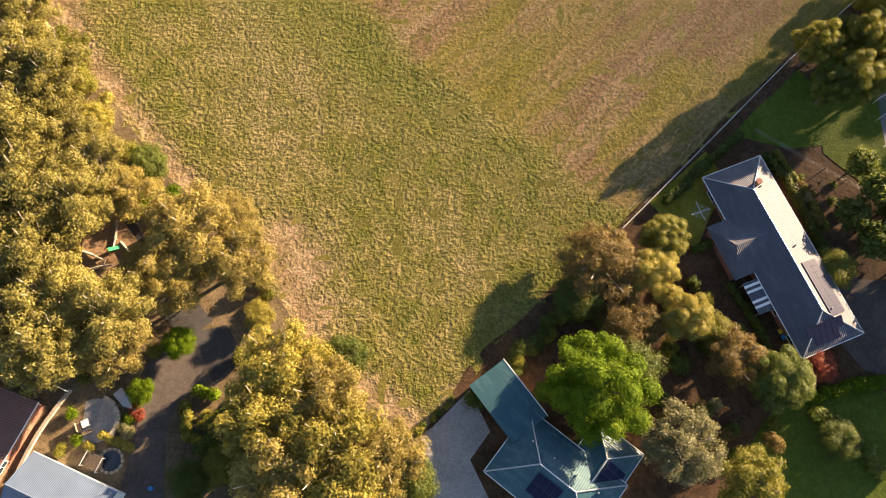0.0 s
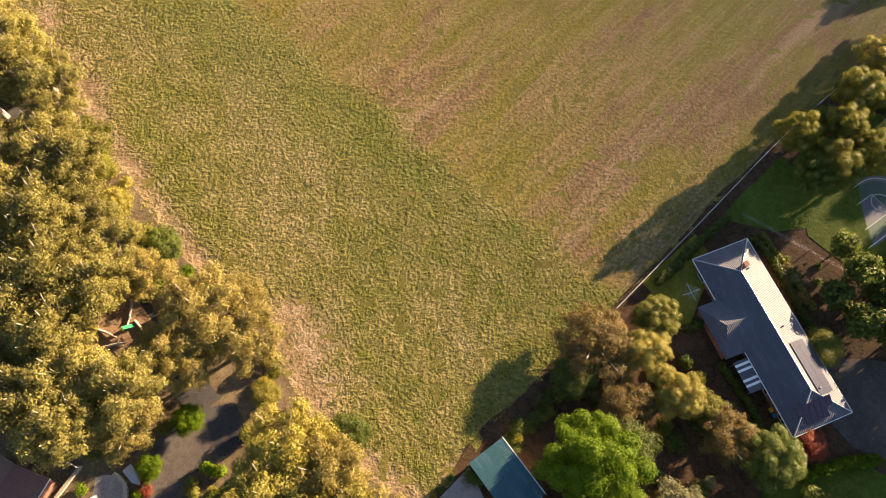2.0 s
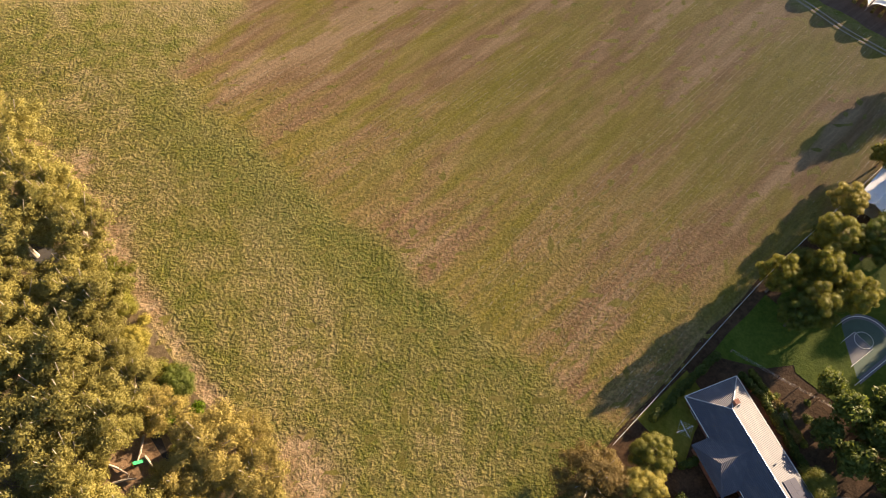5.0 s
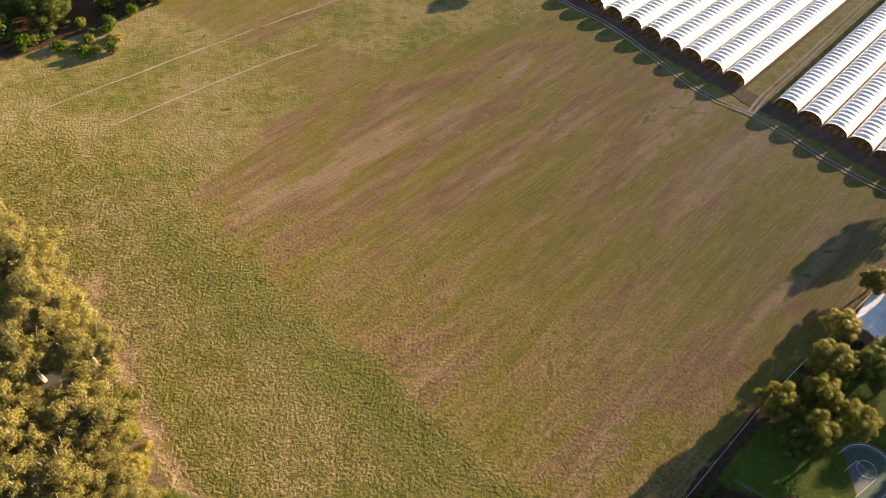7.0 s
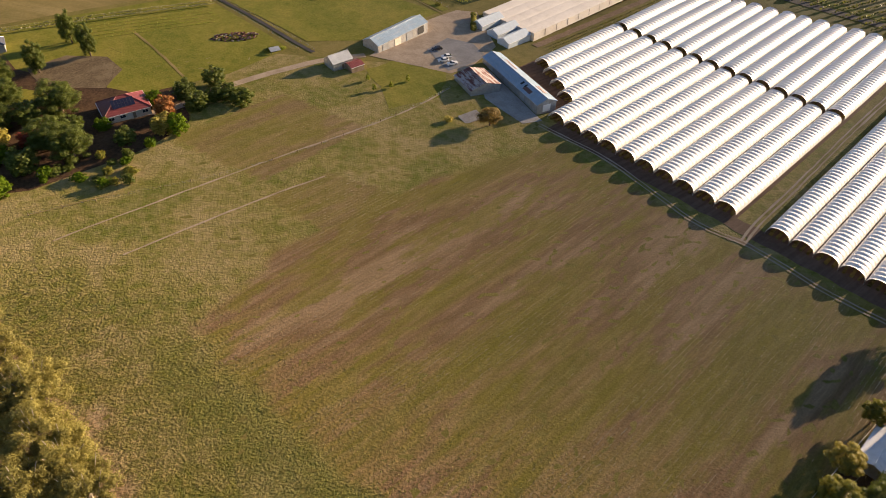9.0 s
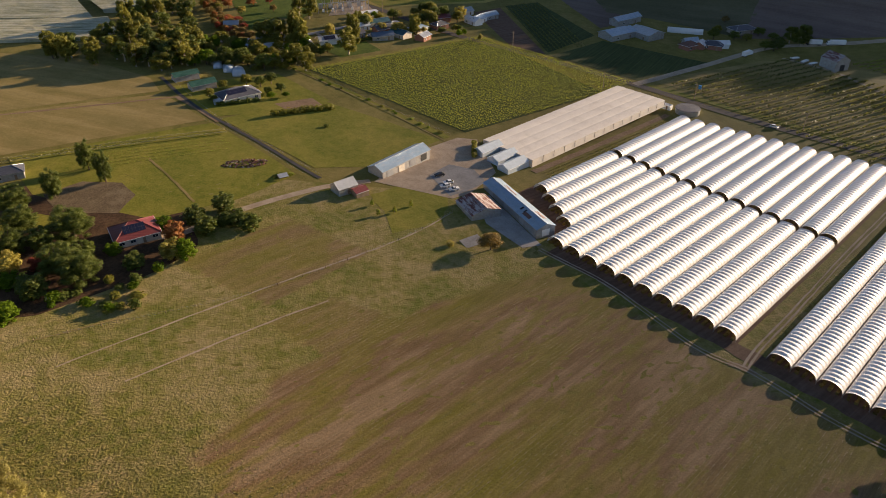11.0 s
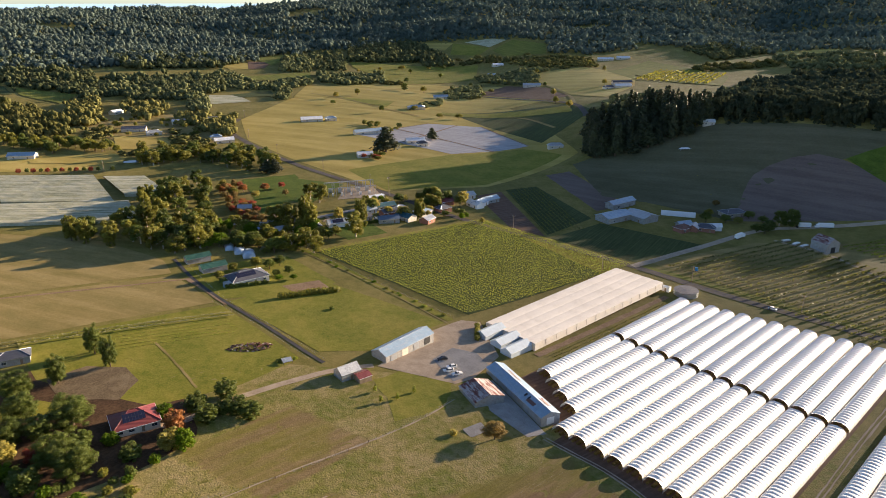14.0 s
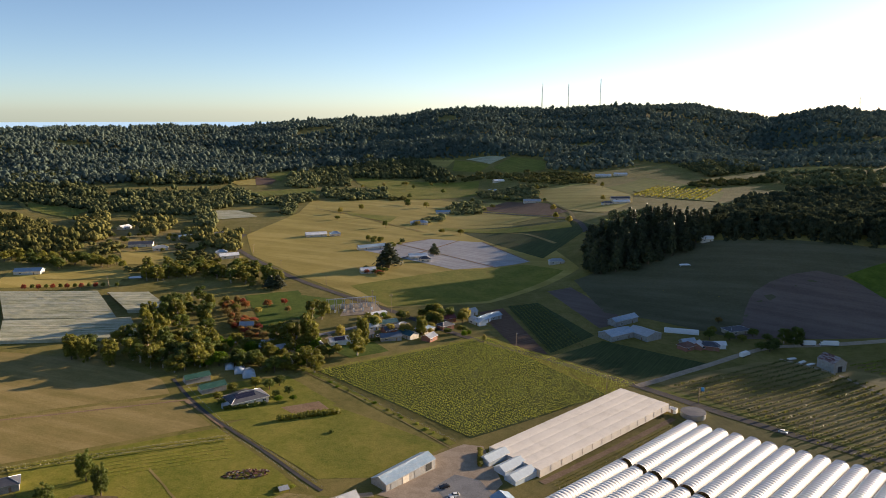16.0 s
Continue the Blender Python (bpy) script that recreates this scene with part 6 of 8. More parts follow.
grove([(-120, 436), (-98, 446), (-104, 462), (-122, 452)], 4, "tall", [OLIVE], 18, 5.5, "tall eucalypt beside the hamlet", "hamlet trees")
grove([(115, 668), (145, 655), (200, 668), (230, 690), (225, 740), (180, 770), (125, 730)], 110, "pine", [PINE], 27, 5.5, "dark pine of the hill plantation", "pine plantation")
joined_grove("crest_woods", [(228, 690), (290, 656), (359, 620), (420, 600), (430, 660), (330, 710), (240, 745)], 190, BACKLITWOODS, 21, 5.5, "dark tall trees along the hill crest")
# Woods on the added rise, mostly unseen, for shade on the hill.
joined_grove("east_woods", [(460, 640), (640, 640), (640, 820), (430, 820)], 120, BACKLITWOODS, 17, 6, "woods on the added eastern hill, mostly out of view")
grove([(-230, 620), (-160, 585), (-150, 600), (-215, 690)], 22, "tall", [OLIVE, DEEP], 13, 5, "tree along the country road", "roadside trees")
for x, y, h, r in ((-148, 262, 12, 4.8), (-137, 252, 12, 4.2), (-150, 238, 11, 4.8), (-66, 453, 18, 6), (-97, 441, 17, 6), (-103, 455, 18, 6), (-30, 480, 13, 5), (-232, 404, 15, 6), (-222, 400, 14, 5), (-205, 396, 12, 5)):
    plant("bushy", OLIVE if y > 300 else DEEP, x, y, h * 1.15, r * 0.8, "lone spreading eucalypt among paddocks", near=y < 300)
for x, y, h, r in ((-75, 690, 25, 11), (-34, 765, 13, 5.5), (-164, 590, 12, 6), (-158, 592, 12, 6)):
    plant("pine", PINE, x, y, h, r, "lone dark conifer on the valley floor", near=False)
plant("round", BROWN, 12, 223, 6.5, 4.6, "brown-leaved spreading bush by the sheds")
plant("shrub", YELLOW, -2.5, 223, 2.2, 1.6, "small pale bush in the paddock", category="shrub")


grove([(-481, 716), (-443, 712), (-391, 681), (-375, 652), (-418, 673), (-458, 688)], 30, "round", [OLIVE, DEEP, OLIVE], 9, 4.6, "clipped tree of a dense windbreak", "windbreak")
grove([(-402, 702), (-332, 678), (-322, 658), (-365, 666), (-391, 681)], 26, "round", [OLIVE, DEEP], 9, 4.6, "clipped tree of a dense windbreak", "windbreak")
grove([(-306, 673), (-267, 675), (-243, 611), (-280, 609)], 24, "tall", [OLIVE, DEEP, OLIVE], 12, 5, "gum tree beside the farm dam", "dam trees")
grove([(-270, 688), (-209, 666), (-184, 616), (-247, 627)], 26, "tall", [OLIVE, DEEP], 11, 4.8, "tree along the country road", "roadside trees")
grove([(-440, 870), (-300, 850), (-250, 760), (-330, 740), (-400, 780)], 30, "round", [OLIVE, DEEP, OLIVE, YELLOW], 5, 3.0, "garden tree among the hill houses", "hill garden trees")

# understorey along the edge of the gum wood
for k in range(150):
    t_ = rng.random() * (len(MARGIN) - 2)
    i_ = int(t_)
    (x1, y1), (x2, y2) = MARGIN[i_], MARGIN[i_ + 1]
    back_ = rng.random() ** 1.4 * 18 + 2.2
    x, y = x1 + (x2 - x1) * (t_ - i_) - 0.75 * back_, y1 + (y2 - y1) * (t_ - i_) - 0.66 * back_
    if math.hypot(x + 49, y - 34) > 5 and not (-47 < x < -30 and y < 23) and far_from(x, y, [(-36, 21), (-48, 34), (-53, 44), (-57, 52), (-66, 62), (-80, 74)], False) > 2.6:
        q = rng.uniform(0.8, 2.2)
        plant("shrub", (OLIVE, GUM, YELLOW, GREEN, GUM, OLIVE)[k % 6], x, y, q * rng.uniform(1.1, 1.7), q, "loose shrub at the edge of the gum wood", category="shrub", group="shrubs of the wood edge")

for x, y, h, r, mt in ((-52, 45, 11, 4.4, GUM), (-56, 49.5, 10, 3.8, GUM), (-47, 41, 9, 3.6, GUMTAN), (-60, 64, 9, 3.6, OLIVE), (-43, 27, 9, 3.6, GUMTAN)):
    plant("gum", mt, x, y, h, r * 1.15, "smaller gum tree leaning over the shaded lane", group="gum trees of the wood")
for x, y, h, r in ((93, 85, 9, 4.6), (99, 77, 8, 4.5), (101, 67, 7, 4), (97, 58, 7, 4), (71, 76, 7, 3.2)):
    plant("round", DEEP, x, y, h, r, "dark dense garden tree shading the ball court", group="trees round the court")
for k in range(64):
    x, y = rng.uniform(-230, 250), rng.uniform(880, 1480)
    if abs(x) < 0.2 * y and noise.noise(Vector((x / 70, y / 70, 8))) > -0.05:
        plant("round", (OLIVE, DEEP, OLIVE, YELLOW)[k % 4], x, y, rng.uniform(5, 11), rng.uniform(3, 5.5), "paddock tree far up the valley", near=False, group="far paddock trees", name="paddock_tree")
# ---- kinds of smaller things ----
def hedge(points, wide, tall, material, label, near=True, name="hedge"):
    """A hedge along a line: lobes of leaves on short stems."""
    x0, y0 = points[0]
    ob = thing(name, x0, y0, 0, label, "hedge")
    lobes, stems = [], Shape()
    for i in range(len(points) - 1):
        (x1, y1), (x2, y2) = points[i], points[i + 1]
        n = max(2, int(math.dist((x1, y1), (x2, y2)) / (wide * 0.45)))
        for k in range(n):
            x, y = x1 + (x2 - x1) * k / n + rng.uniform(-0.15, 0.15) * wide, y1 + (y2 - y1) * k / n + rng.uniform(-0.15, 0.15) * wide
            z = height(x, y) - height(x0, y0)
            lobes.append((x - x0, y - y0, z + tall * rng.uniform(0.45, 0.62), wide * rng.uniform(0.42, 0.58)))
            lobes.append((x - x0, y - y0, z + tall * 0.3, wide * 0.45))
            if k % 2 == 0:
                stems.tube([(x - x0, y - y0, z - 0.1), (x - x0, y - y0, z + tall * 0.4)], [0.06, 0.04], 5)
    part("foliage", crown_mesh("foliage", lobes, len(lobes) * (110 if near else 30), 0.2 if near else 0.5, material, len(lobes)), material, ob)
    part("stems", stems, BARKDARK, ob)
    return ob


def tube_along(points, r, sides=5, lift=0.0):
    return Shape().tube([(x, y, z + lift) for x, y, z in points], [r] * len(points), sides)


def fence(points, gap, tall, label, wire=3, rail=False, post=TIMBER, dark=False):
    line = curve(points, gap)
    x0, y0 = line[0].x, line[0].y
    z0 = height(x0, y0)
    ob = thing("fence", x0, y0, 0, label, "fence")
    tops = []
    pm = Shape().box(0, 0, tall / 2 - 0.1, 0.12, 0.12, tall + 0.2).mesh("post", post)
    for p in line:
        z = height(p.x, p.y) - z0
        part("post", pm, post, ob, at=pose(p.x - x0, p.y - y0, z))
        tops.append((p.x - x0, p.y - y0, z))
    for k in range(wire):
        part("wire", tube_along(tops, 0.012, 4, tall * (k + 1) / (wire + 0.4)), STEEL, ob)
    if rail:
        part("rail", tube_along(tops, 0.03, 6, tall), WHITE, ob, "pale top rail")
    return ob


WHEEL = Shape().tube([(0, -0.11, 0), (0, 0.11, 0)], [0.33, 0.33], 14).mesh("wheel", RUBBER)
RIM = Shape().tube([(0, -0.12, 0), (0, 0.12, 0)], [0.2, 0.2], 10).mesh("rim", ALU)


def car(x, y, turn, paint, label, ute=False):
    ob = thing("car", x, y, turn, label, "car", dz=0.2)
    low = [(-2.15, 0.35), (2.1, 0.3), (2.2, 0.6), (1.95, 0.85), (0.95, 0.98), (-2.0, 1.02), (-2.2, 0.85)]
    part("body", Shape().prism(low, -0.87, 0.87), paint, ob)
    cab = [(0.95, 0.97), (0.35, 1.45), (-0.5, 1.5), (-0.75, 1.0)] if ute else [(0.95, 0.97), (0.3, 1.45), (-1.3, 1.48), (-2.0, 1.01)]
    part("cabin", Shape().prism(cab, -0.74, 0.74), PANE, ob, "dark glazed cabin")
    roof = [(0.32, 1.44), (0.3, 1.5), (-0.5, 1.55), (-0.5, 1.49)] if ute else [(0.28, 1.44), (0.2, 1.51), (-1.25, 1.54), (-1.3, 1.47)]
    part("car_roof", Shape().prism(roof, -0.72, 0.72), paint, ob)
    for sy in (-0.5, 0.5):
        part("headlight", Shape().box(2.14, sy * 1.3, 0.68, 0.08, 0.35, 0.14), WHITE, ob)
        part("tail_light", Shape().box(-2.19, sy * 1.4, 0.8, 0.05, 0.25, 0.16), PLASTICYELLOW, ob)
    for wx in (-1.35, 1.35):
        for wy in (-0.8, 0.8):
            w = part("wheel", WHEEL, RUBBER, ob, at=pose(wx, wy, 0.33))
            part("rim", RIM, ALU, w)
    return ob


def truck(x, y, turn, label, long=7.5, cab=True):
    ob = thing("truck", x, y, turn, label, "truck", dz=0.2)
    part("box_body", Shape().box(-0.6, 0, 2.1, long, 2.4, 2.6), WHITE, ob)
    part("chassis", Shape().box(0, 0, 0.7, long + 1.0, 1.6, 0.25), DARK, ob)
    if cab:
        c = part("cab", Shape().prism([(long / 2 - 0.5, 0.6), (long / 2 + 1.5, 0.6), (long / 2 + 1.5, 1.6), (long / 2 + 1.1, 2.6), (long / 2 - 0.5, 2.6)], -1.15, 1.15), WHITE, ob)
        part("windscreen", Shape().box(long / 2 + 1.32, 0, 2.05, 0.3, 2.0, 0.7), PANE, c)
    for wx in (-long / 2 + 0.6, -long / 2 + 1.7, long / 2 + 0.6):
        for wy in (-1.0, 1.0):
            part("wheel", WHEEL, RUBBER, ob, at=pose(wx, wy, 0.45) @ Matrix.Scale(1.35, 4))
    return ob


def pole(x, y, tall, label="timber power pole with a crossarm", turn=0.0, arms=1):
    ob = thing("power_pole", x, y, turn, label, "pole", "power poles")
    part("shaft", Shape().tube([(0, 0, -0.3), (0, 0, tall)], [0.22, 0.15], 8), TIMBER, ob)
    for k in range(arms):
        a = part("crossarm", Shape().box(0, 0, tall - 0.6 - k * 0.9, 2.2, 0.14, 0.14), TIMBER, ob)
        part("insulator", Shape().box(-0.95, 0, tall - 0.42 - k * 0.9, 0.1, 0.1, 0.22).box(0.95, 0, tall - 0.42 - k * 0.9, 0.1, 0.1, 0.22), WHITE, a)
    return ob


def net_rows(x0, y0, along, across, gap, label):
    """White netting slung over vine rows: a ridged sheet down to the ground at its sides, on posts."""
    A, B = Vector(along), Vector(across)
    ob = thing("netted_vines", x0, y0, 0, label, "netting", "netted vines")
    n, m = int(B.length / gap) * 4, 14
    s = Shape()
    for i in range(n + 1):
        for k in range(m + 1):
            p = A * (k / m) + B * (i / n)
            edge = 0.0 if i in (0, n) else 1.0
            sag = 0.2 * (0.5 - 0.5 * math.cos(2 * math.pi * i / 4)) + 0.25 * noise.noise(Vector((p.x * 0.15, p.y * 0.15, 1)))
            s.v.append((p.x, p.y, height(x0 + p.x, y0 + p.y) - height(x0, y0) + 0.15 + edge * (2.1 - sag)))
    for i in range(n):
        for k in range(m):
            q = i * (m + 1) + k
            s.f.append((q, q + 1, q + m + 2, q + m + 1))
    part("net", s, NETTING, ob)
    for i in range(0, n + 1, 8):
        for k in (0, m):
            p = A * (k / m) + B * (i / n)
            part("post", Shape().box(p.x, p.y, height(x0 + p.x, y0 + p.y) - height(x0, y0) + 1.0, 0.12, 0.12, 2.2), TIMBER, ob)
    return ob


# ---- the field's fences ----
fence([(29, 39), (46, 56), (65, 75), (84, 92), (102, 108)], 4.0, 1.3, "wire boundary fence with a pale top rail", 3, True)
fence([(54, 58), (62, 53), (72, 47)], 3.0, 1.3, "dark wire garden fence", 3)
fence([(-118, 158), (-64, 186), (-21, 224), (-2, 247)], 8.0, 1.1, "old post and wire paddock fence", 2)
fence([(-56, 268), (-88, 298), (-115, 323), (-158, 378)], 8.0, 1.1, "paddock fence beside the lane", 2)
fence([(-62, 267), (-94, 298), (-119, 318)], 8.0, 1.1, "paddock fence beside the lane", 2)
fence([(-94, 402), (-44, 355), (-4, 320)], 8.0, 1.2, "fence along the vineyard", 2)
fence([(-63, 17), (-53, 12)], 2.0, 1.6, "pale boarded garden fence", 2, True, WHITE)

# ---- long house garden ----
hedge([(55, 53), (58, 49), (61, 41), (63, 36)], 1.4, 1.6, DEEP, "clipped dark hedge along the brick house")
hedge([(57, 54), (61, 47), (64, 40)], 1.0, 1.2, OLIVE, "low olive hedge in the side garden")
hedge([(41, 36), (44, 37.3)], 1.2, 1.2, DEEP, "short hedge beside the back lawn")
hedge([(37, 44), (44, 51), (51, 57)], 1.5, 2.0, DEEP, "dark hedge along the boundary fence")
hedge([(57, 12.5), (62, 14), (70, 15.5)], 1.8, 1.8, GREEN, "bright green clipped hedge above the lawn")
hedge([(57, 10), (61, 8), (64, 4), (66, 0)], 2.2, 2.2, DEEP, "curved dark hedge across the lawn")
hedge([(46, 30), (50, 23), (52, 17)], 1.1, 1.0, DEEP, "low border planting behind the house")
hoist = thing("clothes_hoist", 42, 42, 20, "rotary clothes line on the back lawn", "clothes line")
part("pole", Shape().tube([(0, 0, 0), (0, 0, 2.1)], [0.04, 0.03], 8), STEEL, hoist)
for k in range(4):
    part("arm", Shape().tube([(0, 0, 1.95), (1.7 * math.cos(k * 1.571), 1.7 * math.sin(k * 1.571), 2.15)], [0.035, 0.03], 5), WHITE, hoist)
for k in range(3):
    q = 0.7 + 0.45 * k
    part("line", Shape().tube([(q * math.cos(j * 1.571), q * math.sin(j * 1.571), 2.1) for j in range(5)], [0.012] * 5, 4), WHITE, hoist)
for x, y, mt, nm in ((53.0, 22.6, PLASTICYELLOW, "yellow"), (53.4, 21.7, PLASTICBLUE, "blue")):
    b = thing("wheelie_bin", x, y, LH, "%s-lidded rubbish bin beside the house wall" % nm, "bin", dz=0.1)
    part("bin_body", Shape().prism([(-0.3, 0), (0.3, 0), (0.36, 1.0), (-0.36, 1.0)], -0.3, 0.3), DARK, b)
    part("lid", Shape().prism([(-0.38, 1.0), (0.4, 1.0), (0.3, 1.1), (-0.38, 1.08)], -0.34, 0.34), mt, b)
court = thing("ball_court", 79, 60, 35, "small half-round ball court with white line markings", "court", dz=0.18)
pts_ = [(-7, -5.5), (3, -5.5)] + [(3 + 5.5 * math.sin(k * math.pi / 12), -5.5 * math.cos(k * math.pi / 12)) for k in range(1, 12)] + [(3, 5.5), (-7, 5.5)]
part("surface", Shape().slab(pts_, -0.1, 0.02), COURTGREY, court)
part("key_area", Shape().slab([(x * 0.82 + 0.2, y * 0.82) for x, y in pts_], 0.0, 0.035), COURTGREEN, court)
part("key_paint", Shape().slab([(-4, -2.2), (2.5, -2.2), (2.5, 2.2), (-4, 2.2)], 0.0, 0.045), COURTGREY, court)
part("line", Shape().tube([(x * 0.92, y * 0.92, 0.05) for x, y in pts_], [0.06] * len(pts_), 4), WHITE, court)
part("line", Shape().tube([(2.5 + 1.8 * math.cos(k * math.pi / 10), 1.8 * math.sin(k * math.pi / 10), 0.06) for k in range(21)], [0.05] * 21, 4), WHITE, court)
part("line", Shape().tube([(-4, -2.2, 0.06), (2.5, -2.2, 0.06), (2.5, 2.2, 0.06), (-4, 2.2, 0.06)], [0.05] * 4, 4), WHITE, court)
house("white_shed", 95, 96, 46, 13, 7, 3.2, 1.2, WHITEROOF, TINWALL, "shed with a bright white steel roof among trees", "shed", hip=False, windows=2, over=0.3)
for k in range(14):
    x, y = 62 + rng.uniform(-3, 6), 46 + rng.uniform(-5, 5)
    plant("shrub", (DEEP, OLIVE, SILVER, BROWN)[k % 4], x, y, rng.uniform(0.9, 2.0), rng.uniform(0.7, 1.5), "low garden shrub in a planted bed", category="shrub", group="bed shrubs")
for k in range(46):
    x, y = rng.uniform(24, 52), rng.uniform(4, 34)
    if math.hypot(x - 54, y - 35) > 9 and 0.6 * x + y > 26:
        plant("shrub", (DEEP, OLIVE, BROWN, DEEP, SILVER)[k % 5], x, y, rng.uniform(1.0, 3.2), rng.uniform(0.9, 2.2), "shrub under the garden trees", category="shrub", group="garden shrubs")
for k in range(30):
    t_ = k / 29
    plant("shrub", (DEEP, OLIVE, DEEP)[k % 3], 3 + 24 * t_ + rng.uniform(0.5, 3.0), 13 + 23 * t_ - rng.uniform(1.0, 2.5), rng.uniform(1.0, 2.6), rng.uniform(0.9, 1.7), "shrub along the garden boundary", category="shrub", group="boundary shrubs")
for k in range(7):
    plant("shrub", (DEEP, OLIVE)[k % 2], -4.5 + 6 * k / 6 + rng.uniform(-0.3, 0.3), 6 + 5.5 * k / 6, rng.uniform(0.6, 1.2), rng.uniform(0.5, 0.9), "low shrub beside the concrete apron", category="shrub", group="apron shrubs")
for k in range(40):
    x, y = rng.uniform(66, 110), rng.uniform(62, 108)
    if x - y < 6 and x - y > -8:
        plant("shrub", (DEEP, OLIVE)[k % 2], x, y, rng.uniform(1.5, 3.5), rng.uniform(1.2, 2.2), "dark shrub along the boundary fence", category="shrub", group="fence shrubs")

# ---- driveway garden ----
plant("round", GREEN, -42.5, 12, 3.0, 2.0, "clipped round bright green bush by the drive", variant=0)
plant("round", GREEN, -38, 19.2, 3.4, 2.3, "bright green bush at the end of the drive", variant=1)
hedge([(-35, 12.5), (-32, 11.5)], 1.8, 2.0, GREEN, "bright green garden hedge along the drive")
hedge([(-36.5, 10), (-36, 6), (-34, 5)], 1.6, 1.8, OLIVE, "leafy bed border beside the drive")
hedge([(-47.5, 6), (-45, 5), (-43, 4.3)], 1.1, 1.1, YELLOW, "yellow-green clipped hedge by the patio")
for x, y, mt, h in ((-44, 10, RED, 1.2), (-43, 9, RED, 1.4), (-44.3, 8.4, GREEN, 1.4), (-45.3, 7.2, SILVER, 1.2), (-44, 6.6, SILVER, 1.5), (-52, 9, GREEN, 1.3), (-51, 5.2, GREEN, 1.2), (-53, 4, OLIVE, 1.3), (-49, 4.6, YELLOW, 1.2),
                    (-36, 9, SILVER, 1.2), (-33.5, 8, OLIVE, 2.2), (-33, 5, DEEP, 2.6), (-31, 8, DEEP, 2.4), (-48, 14, OLIVE, 1.8), (-51, 14.5, DEEP, 2.0), (-45, 16, BROWN, 1.6), (-42, 18, OLIVE, 1.8)):
    plant("shrub", mt, x, y, h, h * 0.8, "colourful garden shrub by the patio" if mt in (RED, SILVER, YELLOW) else "green garden shrub by the drive", category="shrub", group="patio shrubs")
patio = thing("patio", -49, 8, 0, "round paved patio with a stone edge", "patio", dz=0.12)
part("paving", Shape().slab([(3.1 * math.cos(k * 0.2618), 3.1 * math.sin(k * 0.2618)) for k in range(24)], -0.15, 0.06), CONCRETE, patio)
for k in range(13):
    w = -0.7 + 1.9 * k / 12
    part("edge_stone", Shape().box(0, 0, 0, 0.62, 0.5, 0.5), STONE, patio, at=pose(3.3 * math.cos(w), 3.3 * math.sin(w), 0.2, 0, rng.uniform(-6, 6), math.degrees(w) + rng.uniform(-15, 15)))
tbl = thing("garden_table", -49.9, 7.6, 25, "low square white garden table on the patio", "table", dz=0.19)
part("tabletop", Shape().box(0, 0, 0.72, 1.0, 1.0, 0.06), WHITE, tbl)
for a_ in (-0.4, 0.4):
    for b_ in (-0.4, 0.4):
        part("leg", Shape().box(a_, b_, 0.35, 0.06, 0.06, 0.7), WHITE, tbl)
for k, (dx, dy, mt, lab) in enumerate(((-0.9, -0.5, TIMBER, "brown timber garden bench on the patio"), (0.3, -1.2, TIMBER, "brown timber garden chair on the patio"))):
    c = thing("garden_bench", -49.9 + dx, 7.6 + dy, 25 + 90 * k, lab, "bench", dz=0.19)
    part("seat", Shape().box(0, 0, 0.42, 0.5, 1.3, 0.06), mt, c)
    part("backrest", Shape().box(-0.25, 0, 0.7, 0.06, 1.3, 0.5), mt, c)
    for a_ in (-0.2, 0.2):
        for b_ in (-0.55, 0.55):
            part("leg", Shape().box(a_, b_, 0.2, 0.06, 0.06, 0.4), mt, c)
for k in range(4):
    st = thing("paving_slab", -48.7 + 0.55 * (k % 2), 7.9 + 0.55 * (k // 2), 25, "grey square stepping slab on the patio", "slab", "patio slabs", dz=0.17)
    part("slab", Shape().box(0, 0, 0.04, 0.5, 0.5, 0.08), CONCRETE, st)
pond = thing("garden_pond", -46, 2.6, 0, "small round dark garden pond with a stone rim", "pond", dz=0.1)
part("water", Shape().slab([(1.4 * math.cos(k * 0.349), 1.4 * math.sin(k * 0.349)) for k in range(18)], -0.1, 0.04), PANE, pond)
for k in range(14):
    w = k * 0.4488
    part("rim_stone", Shape().box(0, 0, 0, 0.55, 0.35, 0.25), STONE, pond, at=pose(1.6 * math.cos(w), 1.6 * math.sin(w), 0.1, 0, 0, math.degrees(w) + 90 + rng.uniform(-15, 15)))
trailer = thing("boat_trailer", -45, 11, -45, "small grey boat under cover on a trailer", "trailer", dz=0.15)
part("hull", Shape().add([(-1.5, -0.6, 0.5), (0.8, -0.6, 0.5), (1.7, 0, 0.75), (0.8, 0.6, 0.5), (-1.5, 0.6, 0.5), (-1.5, -0.7, 1.1), (0.8, -0.7, 1.1), (2.0, 0, 1.25), (0.8, 0.7, 1.1), (-1.5, 0.7, 1.1)],
                          [(4, 3, 2, 1, 0), (0, 1, 6, 5), (1, 2, 7, 6), (2, 3, 8, 7), (3, 4, 9, 8), (4, 0, 5, 9), (5, 6, 7, 8, 9)]), ALU, trailer)
part("frame", Shape().box(0.3, 0, 0.42, 4.2, 0.12, 0.1).box(-0.4, 0, 0.42, 0.1, 1.5, 0.1), STEEL, trailer)
for sy in (-0.8, 0.8):
    part("wheel", WHEEL, RUBBER, trailer, at=pose(-0.4, sy, 0.33))
garden_wall = thing("garden_wall", -53, 12, 0, "low beige stone garden wall", "wall")
